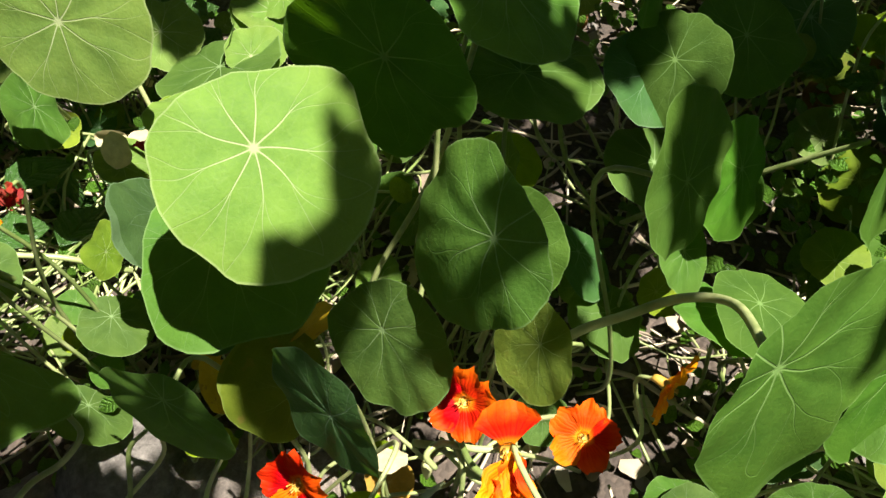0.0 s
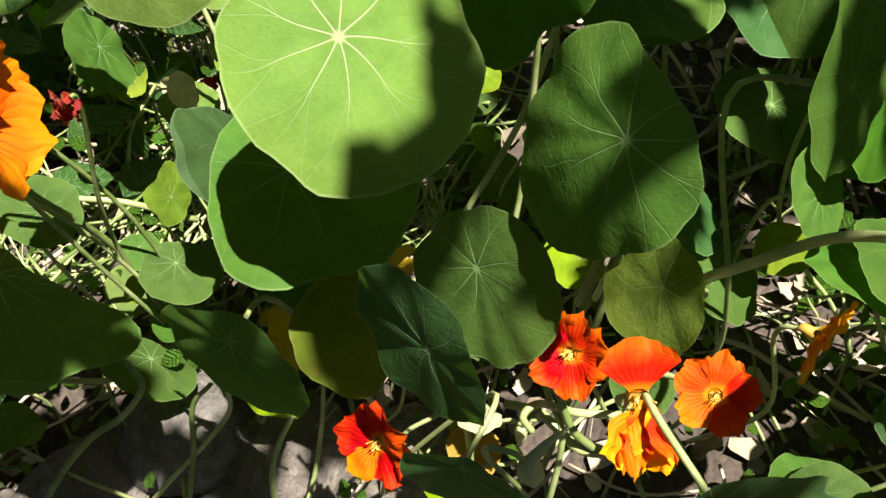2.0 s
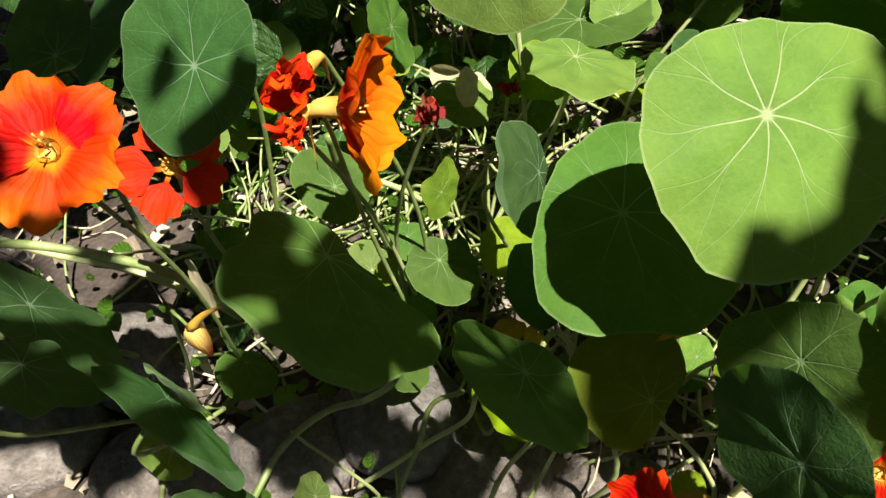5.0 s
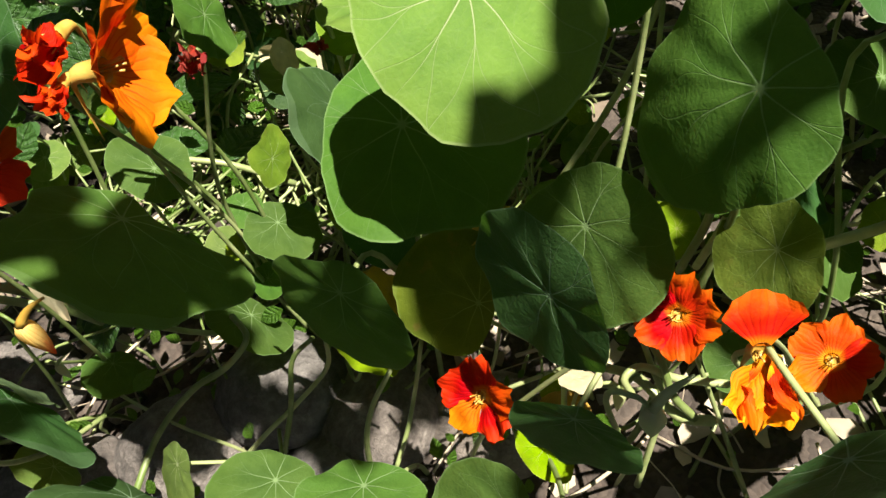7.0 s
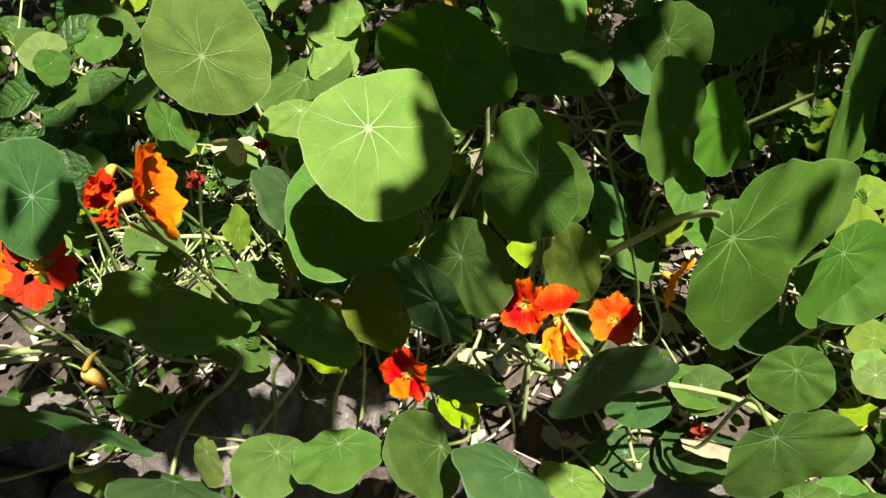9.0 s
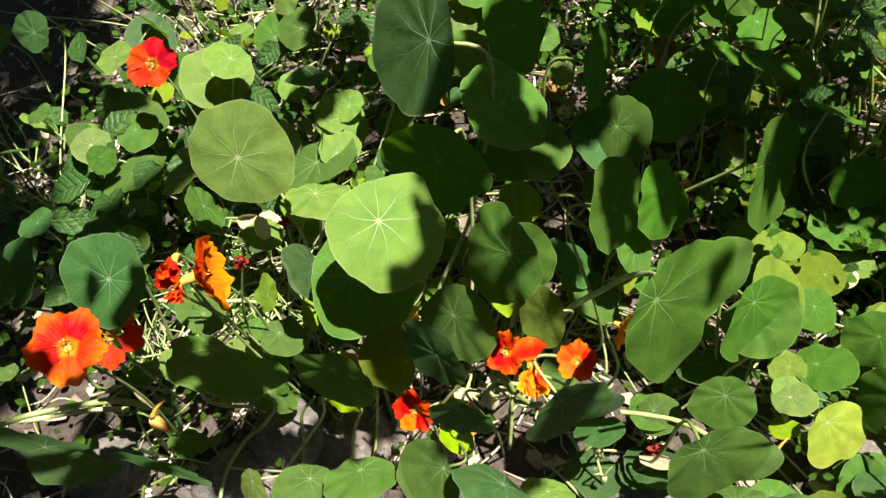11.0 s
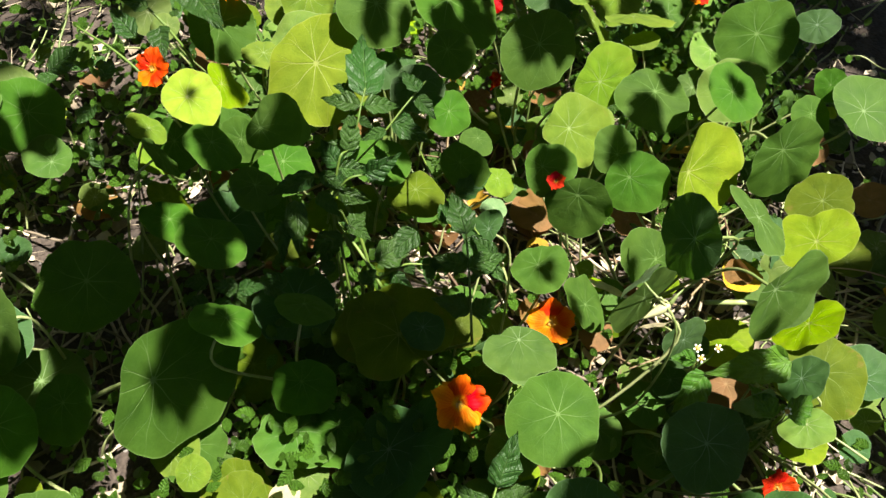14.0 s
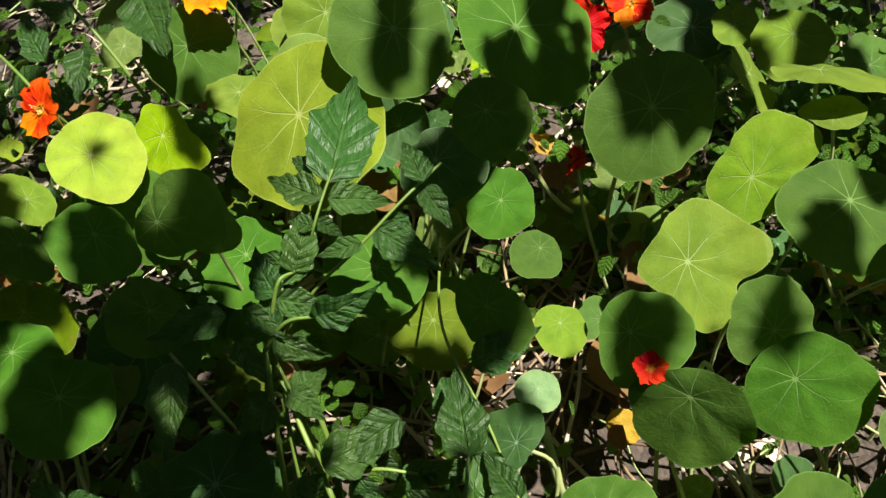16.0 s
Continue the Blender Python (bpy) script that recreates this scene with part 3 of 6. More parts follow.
def bud(x, y, z, size, red, tilt=None, toward=0):
    """A closed hanging bud: pale ribbed sepals, petals showing at the tip, and a short spur."""
    plant = owner(x, y)
    m = facing(x, y, z, rnd.uniform(8, 16), rnd.uniform(0, 360)) if tilt is None else facing(x, y, z, tilt, toward)
    verts, faces, uvs = [], [], []
    for i in range(13):
        f = i / 12
        rr = size * 0.27 * math.sin(math.pi * min(1, 0.10 + 0.87 * f ** 0.8)) ** 0.8 * (1 - 0.45 * f)
        for k in range(15):
            a = 2 * math.pi * k / 15
            rib = 1 + 0.10 * math.cos(5 * a) * (1 - 0.5 * f)
            verts.append(Vector((rr * rib * math.cos(a) + 0.10 * size * f * f, rr * rib * math.sin(a), size * (0.9 - 1.8 * f) * 0.75)))
            uvs.append((2 * abs(k / 7.5 - 1) - 1, 0.25 + 0.75 * f))
    for i in range(12):
        for k in range(15):
            l = (k + 1) % 15
            faces.append((i * 15 + k, (i + 1) * 15 + k, (i + 1) * 15 + l, i * 15 + l))
    faces += [tuple(range(15)), tuple(180 + k for k in range(15))[::-1]]
    ob = part("bud", mesh_of("bud", verts, faces, PETAL["bud"] if red > 0.5 else BUD_PALE, uvs), plant, m, "closed yellow bud with a red tip" if red > 0.5 else "closed pale green bud")
    top = m @ Vector((0, 0, size * 0.66))
    spur = [top, top + Vector((0.3, 0.2, 0.35)) * size, top + Vector((0.65, 0.4, 0.5)) * size]
    tube_part("spur", spur, size * 0.12, size * 0.03, CALYX if red > 0.5 else STALK, ob, "", 6, 3)
    foot = rooted(plant, top, 0.04)
    tube_part("flower_stalk", [top, top + Vector((-0.3, 0.1, 0.25)) * size, top + Vector((-0.7, 0.3, -0.4)) * size, top.lerp(foot, 0.5), foot], 0.0009, 0.0014, STALK, ob)
    return ob


# leaves: place, radius, lean and its bearing, spin, hub, kind
leaf(-0.069, 0.248, 0.325, 0.0504, 37, -57, 104, 0.25, "light", cup=-0.1, lobes=0.036, rim=(0.03, -0.01, 0.04, 0.02, -0, 0.03, 0.01, 0.01, -0, 0.01))
leaf(-0.107, 0.265, 0.239, 0.0526, 21, -66, 124, 0.21, "green", cup=-0.08, rim=(0.02, 0.03, -0.06, 0.02, 0.02, -0, -0.01, -0.01, 0.01, 0.01))
leaf(-0.148, 0.196, 0.178, 0.0426, 84, -114, 83, 0.49, "green", rim=(0.02, -0.01, -0.04, -0.02, -0, 0, 0.03, 0.02, -0, 0))
leaf(-0.214, 0.291, 0.122, 0.0256, 21, 19, 18, 0.33, "green", rim=(-0, 0.01, 0, -0, 0, 0.01, -0.01, 0, 0, -0))
leaf(-0.242, 0.303, 0.129, 0.0136, 16, -29, 46, 0.21, "green")
leaf(-0.230, 0.187, 0.247, 0.0496, 44, 41, -20, 0.58, "green", cup=-0.05, rim=(0.07, -0.02, 0.1, -0.02, 0.05, 0.07, 0.03, -0.01, 0.02, 0))
leaf(-0.048, 0.155, 0.274, 0.0332, 80, -133, 30, 0.18, "deep", stalk=False, rim=(0.02, 0.04, -0.01, 0.02, -0.01, 0.01, -0.01, 0, 0, -0))
leaf(-0.023, 0.219, 0.213, 0.0405, 64, -130, 138, 0.26, "green", rim=(0.04, 0, -0.01, 0.03, -0.01, -0.02, 0.01, -0, -0, 0))
leaf(-0.094, 0.224, 0.165, 0.0321, 35, -60, -50, 0.52, "olive", rim=(0.06, 0.03, -0.03, 0.05, -0.03, 0, -0.01, -0.01, -0, -0.01))
leaf(0.012, 0.220, 0.304, 0.0443, 65, -151, 52, 0.47, "green", stalk=False, cup=-0.22, rim=(-0, -0.01, -0.08, 0.02, -0.02, -0.01, 0, 0.01, 0, -0))
leaf(0.054, 0.216, 0.213, 0.0294, 61, -153, 78, 0.21, "lime", rim=(0.03, 0.02, 0.02, -0, -0.01, -0.02, -0.01, -0, 0, 0.01))
leaf(-0.032, 0.128, 0.207, 0.0274, 88, -108, 93, 0.57, "deep", rim=(0.04, -0.02, 0.01, -0.03, -0.01, -0.02, -0, -0, 0, -0))
leaf(-0.192, 0.121, 0.118, 0.0293, 9, 51, -85, 0.44, "green", rim=(-0.02, 0, -0.03, -0.02, 0.02, -0.02, 0.01, -0.01, 0.01, 0.01))
leaf(-0.133, 0.114, 0.138, 0.0329, 25, 87, -87, 0.43, "green", rim=(0.03, 0.02, 0.02, 0.02, 0.03, 0.03, -0.01, -0.02, -0.01, -0.04))
leaf(-0.069, 0.101, 0.157, 0.0326, 48, -133, 57, 0.62, "green", rim=(0.05, 0, 0.02, 0.05, -0.01, 0.01, 0, -0.01, 0.01, -0))
leaf(-0.013, 0.074, 0.180, 0.0345, 41, 43, -97, 0.47, "deep", rim=(-0, 0.02, -0.03, 0.01, -0.02, 0.03, 0.01, -0.02, -0.01, -0.01))
leaf(0.036, 0.081, 0.132, 0.0235, 34, 60, -74, 0.13, "light")
leaf(-0.266, 0.108, 0.117, 0.0424, 56, 66, -65, 0.54, "deep")
leaf(-0.241, 0.128, 0.115, 0.0199, 52, -142, 117, 0.47, "light")
leaf(0.059, 0.099, 0.252, 0.0351, 84, -77, 118, 0.62, "deep", rim=(0.11, -0.1, -0.19, -0.08, -0.02, 0.09, -0.01, 0.02, 0.04, 0.04))
leaf(0.091, 0.126, 0.152, 0.0238, 34, 93, -106, 0.19, "deep")
leaf(0.155, 0.150, 0.302, 0.0579, 72, -64, 139, 0.59, "rich", cup=-0.06, stalk=False, rim=(0.16, -0.1, -0.11, -0.12, -0.08, 0.08, 0.01, 0, -0.02, -0.01))
leaf(-0.343, 0.282, 0.273, 0.0428, 47, -99, -0, 0.13, "deep", rim=(0.05, -0, 0.05, 0.01, 0.01, -0.01, 0.02, 0.01, 0, -0))
leaf(-0.310, 0.140, 0.170, 0.0413, 69, 63, -39, 0.62, "deep", cup=-0.04, wave=0.008, rim=(0.05, -0.09, -0.06, -0.05, -0.02, -0.01, -0.03, 0.01, -0.01, 0.01))
leaf(-0.372, 0.129, 0.206, 0.0310, 50, 57, -25, 0.26, "deep", rim=(0.17, 0.03, 0.05, 0.04, 0.03, -0.05, 0.07, -0.02, 0.01, -0.01))
leaf(-0.433, 0.188, 0.131, 0.0589, 67, 57, 46, 0.24, "deep", cup=-0.04)
leaf(-0.332, 0.213, 0.062, 0.0214, 24, 50, -25, 0.46, "green")
leaf(-0.372, 0.156, 0.034, 0.0237, 57, 50, -89, 0.21, "light")
leaf(-0.287, 0.302, 0.173, 0.0257, 33, -5, -104, 0.09, "green")
leaf(-0.233, 0.349, 0.129, 0.0199, 73, -17, -90, 0.07, "lime", rim=(0.03, 0.04, 0, -0.06, -0.09, -0, -0.02, 0.01, -0.01, 0.01))
leaf(-0.169, 0.313, 0.203, 0.0348, 63, 4, -40, 0.55, "deep")
leaf(-0.154, 0.304, 0.111, 0.0287, 36, 1, -13, 0.37, "deep")
leaf(-0.160, 0.418, 0.194, 0.0381, 18, 66, -52, 0.43, "light")
leaf(-0.219, 0.411, 0.284, 0.0545, 60, -97, -144, 0.09, "light", rim=(0.02, 0.01, -0.03, -0.01, 0, 0.01, 0.01, -0, 0.01, 0))
leaf(-0.319, 0.729, 0.145, 0.0531, 19, -47, -121, 0.15, "light")
leaf(-0.024, 0.311, 0.328, 0.0508, 89, -118, 66, 0.15, "rich", rim=(-0.02, 0.01, -0.06, -0.02, -0.01, 0.06, 0.02, 0.03, 0.01, 0.02))
leaf(-0.030, 0.395, 0.401, 0.0628, 59, -156, 35, 0.38, "deep")
leaf(0.050, 0.399, 0.310, 0.0495, 31, -28, 55, 0.09, "green")
leaf(0.079, 0.429, 0.220, 0.0451, 3, 174, 176, 0.16, "green")
leaf(0.160, 0.480, 0.275, 0.0477, 81, -28, 125, 0.42, "rich", rim=(-0, 0, 0, 0.01, -0, 0, 0, -0, -0, 0))
leaf(0.086, 0.575, 0.266, 0.0473, 53, -44, 48, 0.11, "rich")
leaf(0.126, 0.266, 0.300, 0.0430, 69, -39, -91, 0.16, "rich", rim=(0.01, 0.01, -0.02, 0.04, 0.01, 0, 0, -0.01, -0.01, 0))
leaf(0.197, 0.335, 0.211, 0.0402, 66, -43, 27, 0.23, "rich", rim=(-0.01, -0.06, 0.03, 0, 0, -0.01, -0.01, 0.01, -0, -0))
leaf(0.217, 0.392, 0.137, 0.0356, 31, -144, 133, 0.19, "rich")
leaf(0.337, 0.381, 0.178, 0.0665, 74, -42, 121, 0.43, "rich", stalk=False, rim=(-0, -0.01, -0.04, 0.01, -0.01, -0.03, 0, -0.01, 0, 0.02))
leaf(0.444, 0.380, 0.140, 0.0319, 58, -97, 98, 0.28, "rich", rim=(0.03, 0.03, 0, -0, -0.03, 0.02, 0, -0.01, -0, -0))
leaf(0.469, 0.353, 0.091, 0.0347, 7, 156, -167, 0.24, "rich")
leaf(0.294, 0.229, 0.156, 0.0490, 53, -39, 139, 0.32, "lime", rim=(0, 0.01, 0.01, 0.05, -0.02, -0.01, 0.01, -0, 0, 0))
leaf(0.255, 0.188, 0.199, 0.0428, 65, -71, 112, 0.62, "rich", rim=(-0.01, -0.04, -0.11, 0.02, 0.07, 0.02, -0.02, -0.01, 0.01, 0))
leaf(0.221, 0.273, 0.150, 0.0387, 13, 16, 1, 0.24, "rich")
leaf(0.212, 0.141, 0.137, 0.0296, 59, -107, 86, 0.32, "green", rim=(0.02, 0.01, -0.01, -0.03, 0, 0.01, 0.01, -0.02, -0.01, 0.01))
leaf(0.283, 0.144, 0.125, 0.0214, 12, 108, -37, 0.16, "light", rim=(0, -0.01, 0, 0.02, -0.01, 0, 0, -0, -0, 0))
leaf(0.329, 0.121, 0.077, 0.0318, 48, -83, 115, 0.53, "cream", rim=(0.06, 0.07, -0.05, -0.02, 0.02, 0.05, 0, -0.02, -0.01, 0.02))
leaf(0.324, 0.173, 0.123, 0.0315, 24, 117, -78, 0.23, "rich")
leaf(0.378, 0.189, 0.129, 0.0309, 62, -113, 67, 0.22, "rich", rim=(-0.01, -0.03, -0.01, 0.01, 0, -0, 0, 0, 0, -0))
leaf(0.353, 0.251, 0.099, 0.0257, 27, -67, 61, 0.14, "rich")
leaf(0.369, 0.126, 0.118, 0.0366, 71, -157, 67, 0.47, "rich", rim=(-0.04, -0.01, -0.03, 0.01, 0.01, -0, 0.01, -0.01, 0, -0))
leaf(0.424, 0.161, 0.082, 0.0433, 22, 83, -117, 0.17, "olive")
leaf(0.442, 0.238, 0.059, 0.0304, 19, -104, 93, 0.10, "olive")
leaf(0.332, 0.352, 0.091, 0.0331, 9, 136, -141, 0.26, "rich")
leaf(0.037, 0.259, 0.245, 0.0375, 58, -96, 83, 0.20, "rich")
leaf(0.248, 0.489, 0.198, 0.0459, 33, -75, 70, 0.10, "rich")
leaf(0.176, 0.439, 0.215, 0.0409, 51, -134, 109, 0.15, "rich")
leaf(0.065, 0.400, 0.241, 0.0478, 14, 38, -30, 0.19, "rich")
leaf(0.376, 0.672, 0.197, 0.0371, 45, -90, 82, 0.10, "rich")
leaf(0.311, 0.693, 0.176, 0.0335, 55, -128, 104, 0.15, "rich")
leaf(0.430, 0.670, 0.148, 0.0371, 20, -90, 81, 0.19, "rich")
leaf(0.362, 0.603, 0.128, 0.0436, 31, -87, 79, 0.09, "deep")
leaf(0.436, 0.493, 0.119, 0.0441, 6, -82, 73, 0.20, "deep")
leaf(0.540, 0.415, 0.178, 0.0505, 5, -151, -29, 0.16, "olive", rim=(0.03, 0.02, -0.07, -0, -0.02, -0.04, 0.01, -0.01, -0.01, -0.01))
leaf(0.646, 0.359, 0.198, 0.0310, 3, 67, -75, 0.49, "green", rim=(0.07, 0.02, -0.01, 0.01, 0.04, -0.02, -0.01, -0.03, -0.02, -0.01))
leaf(0.659, 0.287, 0.214, 0.0401, 13, -121, 65, 0.11, "rich")
leaf(0.658, 0.194, 0.232, 0.0328, 38, -131, -66, 0.08, "deep")
leaf(0.532, 0.307, 0.133, 0.0593, 49, 155, -143, 0.12, "deep")
leaf(0.490, 0.278, 0.108, 0.0387, 45, -176, 158, 0.17, "deep")
leaf(0.643, 0.225, 0.148, 0.0245, 37, -68, 62, 0.12, "rich")
leaf(0.757, 0.127, 0.219, 0.0403, 27, -66, 77, 0.06, "rich")
leaf(0.437, 0.319, 0.071, 0.0212, 7, 80, -90, 0.20, "light")
leaf(0.121, 0.787, 0.159, 0.0483, 53, -43, 7, 0.13, "rich")
leaf(-0.058, 0.609, 0.220, 0.0355, 13, 30, -17, 0.00, "rich")
leaf(0.057, 0.830, 0.157, 0.0412, 55, -64, 62, 0.10, "light")
leaf(0.181, 0.071, 0.171, 0.0469, 75, -86, 124, 0.62, "green", rim=(0.04, -0.08, -0.1, -0.07, -0.03, 0.05, -0, 0.01, 0.02, 0.02))
leaf(0.367, 0.070, 0.053, 0.0325, 21, 96, -130, 0.32, "deep")
leaf(0.091, 0.127, 0.043, 0.0306, 22, 53, -87, 0.30, "deep")
leaf(0.165, 0.171, 0.070, 0.0202, 30, -165, 144, 0.00, "green")
leaf(0.268, 0.056, 0.067, 0.0381, 40, 90, -88, 0.30, "green")
leaf(0.214, 0.074, 0.062, 0.0333, 34, 90, -140, 0.16, "green")
leaf(0.485, 0.727, 0.237, 0.0650, 41, -121, 127, 0.15, "yellow", rim=(0.04, -0, -0.03, -0.02, 0.01, -0.01, -0.01, -0.02, 0, 0.01))
leaf(0.556, 0.762, 0.292, 0.0458, 41, -63, 34, 0.07, "rich", rim=(0, -0.04, 0, -0.02, -0, 0, 0, 0.01, 0, -0.01))
leaf(0.655, 0.808, 0.260, 0.0596, 35, -45, 146, 0.18, "rich", rim=(0.03, 0.03, -0.01, -0.05, -0, 0.04, -0, -0.01, 0, 0))
leaf(0.734, 0.707, 0.256, 0.0442, 50, -85, 79, 0.15, "rich", rim=(-0, 0.08, -0.01, 0.01, 0, -0.01, -0, -0.01, 0.01, 0))
leaf(0.987, 0.699, 0.257, 0.0479, 36, -155, 114, 0.05, "rich")
leaf(0.915, 0.593, 0.271, 0.0331, 26, -54, 66, 0.05, "rich")
leaf(0.806, 0.677, 0.237, 0.0363, 57, -72, -144, 0.26, "lime", rim=(-0.18, 0, 0.05, 0.02, -0.03, -0.07, -0.01, 0.02, 0.03, -0))
leaf(0.858, 0.648, 0.221, 0.0424, 18, -72, 51, 0.26, "rich", rim=(0.01, 0.04, -0.03, -0.01, 0, -0.01, 0, -0.01, 0.01, 0))
leaf(0.752, 0.592, 0.243, 0.0372, 42, -67, 161, 0.28, "lime", rim=(-0.01, -0.02, -0.08, 0, 0.11, 0.08, 0.01, -0.01, -0.02, -0.03))
leaf(0.592, 0.685, 0.235, 0.0300, 25, -95, 140, 0.25, "deep")
leaf(0.559, 0.733, 0.225, 0.0220, 30, -110, 140, 0.25, "deep")
leaf(0.851, 0.295, 0.175, 0.0200, 62, -120, 60, 0.20, "grey", fold=60, crease=80)
leaf(0.710, 0.539, 0.242, 0.0272, 28, -108, 169, 0.30, "rich", rim=(0.05, -0.01, -0.05, -0.01, 0.01, -0.01, 0.01, 0, 0, -0.01))
leaf(0.731, 0.499, 0.225, 0.0335, 71, -120, 104, 0.41, "rich", rim=(0.02, 0.06, -0.01, 0.03, -0.01, 0, 0.02, 0, 0.01, -0.01))
leaf(0.787, 0.500, 0.251, 0.0316, 54, -102, 143, 0.32, "rich", rim=(0, -0.03, -0.02, 0.02, 0, -0.02, -0.02, -0, -0, 0))
leaf(0.771, 0.531, 0.268, 0.0249, 45, -73, -81, 0.16, "rich", rim=(-0.01, -0.01, 0.03, 0.03, -0.01, 0.03, -0, 0, 0.01, -0))
leaf(0.857, 0.503, 0.258, 0.0461, 57, -69, 165, 0.49, "yellow", fold=35, crease=-24)
leaf(0.798, 0.407, 0.282, 0.0387, 76, -170, 37, 0.20, "deep", rim=(0.01, -0.03, -0.01, -0.01, -0.01, -0, -0.01, 0, -0, 0))
leaf(0.928, 0.488, 0.276, 0.0424, 76, -76, 121, 0.39, "rich", rim=(0.01, 0.01, -0.03, 0.01, 0.01, 0, 0, -0.01, 0, -0))
leaf(0.890, 0.435, 0.254, 0.0357, 38, -8, 79, 0.23, "green", rim=(-0.03, 0.06, -0.13, -0.02, 0.01, -0.08, 0.03, -0.01, 0.02, -0))
leaf(0.944, 0.422, 0.236, 0.0335, 33, 178, -45, 0.09, "yellow", rim=(0.01, 0.07, 0.03, -0.06, 0.01, -0.09, -0.01, -0.06, -0.01, -0.02))
leaf(0.890, 0.361, 0.235, 0.0446, 73, -71, 134, 0.62, "green", rim=(0.06, -0.01, 0.02, 0.04, 0.06, -0.01, -0.02, -0, -0.03, 0.02))
leaf(0.791, 0.448, 0.200, 0.0306, 41, -55, -42, 0.44, "rich", rim=(0.02, -0.02, 0.05, 0.01, 0.01, 0.01, -0.01, 0.01, -0.01, 0))
leaf(0.686, 0.451, 0.197, 0.0288, 12, 177, -152, 0.18, "rich", rim=(-0, -0, 0.05, 0.02, -0.01, -0, 0.01, 0.01, -0, -0))
leaf(0.727, 0.422, 0.169, 0.0304, 44, -16, -106, 0.06, "rich", rim=(0, -0.01, -0.06, 0.01, 0.02, 0, 0.01, -0.01, -0.01, 0.01))
leaf(0.749, 0.367, 0.251, 0.0314, 58, 141, 135, 0.16, "green", rim=(-0.18, -0.06, 0.07, -0.11, 0.02, -0.03, 0.09, -0.01, 0.08, 0.03))
leaf(0.632, 0.488, 0.222, 0.0221, 34, 175, 63, 0.38, "deep", rim=(0.02, -0.05, 0.02, 0.05, -0.01, -0.01, 0, -0, 0, 0))
leaf(0.652, 0.527, 0.204, 0.0137, 6, -102, 97, 0.08, "grey")
leaf(0.671, 0.590, 0.172, 0.0189, 19, -52, 56, 0.28, "lime", rim=(-0.01, -0.01, 0, 0.03, -0.02, 0, -0, -0.01, 0, -0.01))
leaf(0.625, 0.560, 0.234, 0.0254, 61, -125, 144, 0.25, "rich", rim=(-0.06, -0.07, -0.01, -0.02, -0, -0.02, -0, -0.01, 0.01, -0))
leaf(0.626, 0.660, 0.299, 0.0256, 57, -114, 140, 0.24, "rich", rim=(0, -0.02, 0.02, -0.02, -0.01, -0.01, -0, 0.01, 0.01, 0))
leaf(0.657, 0.657, 0.170, 0.0198, 18, -65, 35, 0.35, "rich", rim=(0.01, 0, 0.04, -0, 0.03, -0.02, 0, -0.01, 0, -0))
leaf(0.632, 0.701, 0.178, 0.0282, 44, -65, 68, 0.10, "rich")
leaf(0.373, 0.832, 0.228, 0.0403, 48, -74, 98, 0.18, "rich", rim=(-0.01, -0.01, 0.02, 0.01, -0.01, -0, -0.01, 0, 0.01, 0.01))
leaf(0.351, 0.684, 0.250, 0.0325, 40, -35, 120, 0.19, "cream", rim=(0.02, 0, 0.05, -0.01, -0.01, 0.01, 0.01, -0, -0, -0.01))
leaf(0.378, 0.731, 0.219, 0.0299, 60, -17, 81, 0.26, "yellow", rim=(0, -0.03, -0.13, -0.09, -0.04, 0.08, 0.02, 0, 0, 0.04))
leaf(0.376, 0.603, 0.255, 0.0289, 30, -6, 16, 0.21, "rich", rim=(-0.02, -0.05, 0, -0.02, 0.01, -0.03, -0.02, -0.01, 0.01, -0.01))
leaf(0.322, 0.604, 0.245, 0.0251, 63, 20, -3, 0.25, "rich")
leaf(0.445, 0.599, 0.280, 0.0291, 66, -85, -177, 0.61, "rich", rim=(-0.05, -0.04, 0.16, -0.07, -0.04, 0.01, 0.01, 0.01, 0, 0.01))
leaf(0.394, 0.656, 0.209, 0.0257, 52, -105, 91, 0.06, "rich")
leaf(0.303, 0.654, 0.242, 0.0209, 33, 2, -78, 0.10, "lime", rim=(-0.03, 0.1, -0.04, 0, -0.04, 0.03, -0.01, 0.02, -0.01, 0.01))
leaf(0.323, 0.582, 0.203, 0.0277, 55, 11, 90, 0.35, "olive", rim=(-0.1, -0.01, 0.07, -0.03, -0.05, -0, 0.02, -0.02, -0.01, 0.01))
leaf(0.414, 0.561, 0.231, 0.0256, 22, -33, 33, 0.21, "rich", rim=(0.02, -0.06, 0.04, 0, -0.01, -0.01, 0, -0, 0, -0.01))
leaf(0.329, 0.541, 0.220, 0.0290, 23, 26, -12, 0.11, "rich")
leaf(0.371, 0.508, 0.220, 0.0344, 21, 20, -8, 0.16, "rich")
leaf(0.460, 0.408, 0.242, 0.0279, 35, 56, -48, 0.16, "rich")
leaf(0.393, 0.402, 0.241, 0.0306, 35, 38, -26, 0.17, "rich")
leaf(0.513, 0.422, 0.166, 0.0370, 31, -112, 71, 0.21, "olive")
leaf(0.563, 0.401, 0.190, 0.0218, 6, 16, -16, 0.14, "deep")
leaf(0.606, 0.433, 0.128, 0.0208, 23, -88, 85, 0.22, "olive")
leaf(0.855, 0.708, 0.256, 0.0191, 13, 156, 6, 0.23, "lime", rim=(0.06, -0.02, 0.07, -0.02, 0.04, -0, 0.01, 0, -0, -0))
leaf(0.860, 0.734, 0.269, 0.0386, 26, 76, -23, 0.29, "lime")
leaf(0.810, 0.741, 0.257, 0.0315, 48, -4, 69, 0.22, "lime")
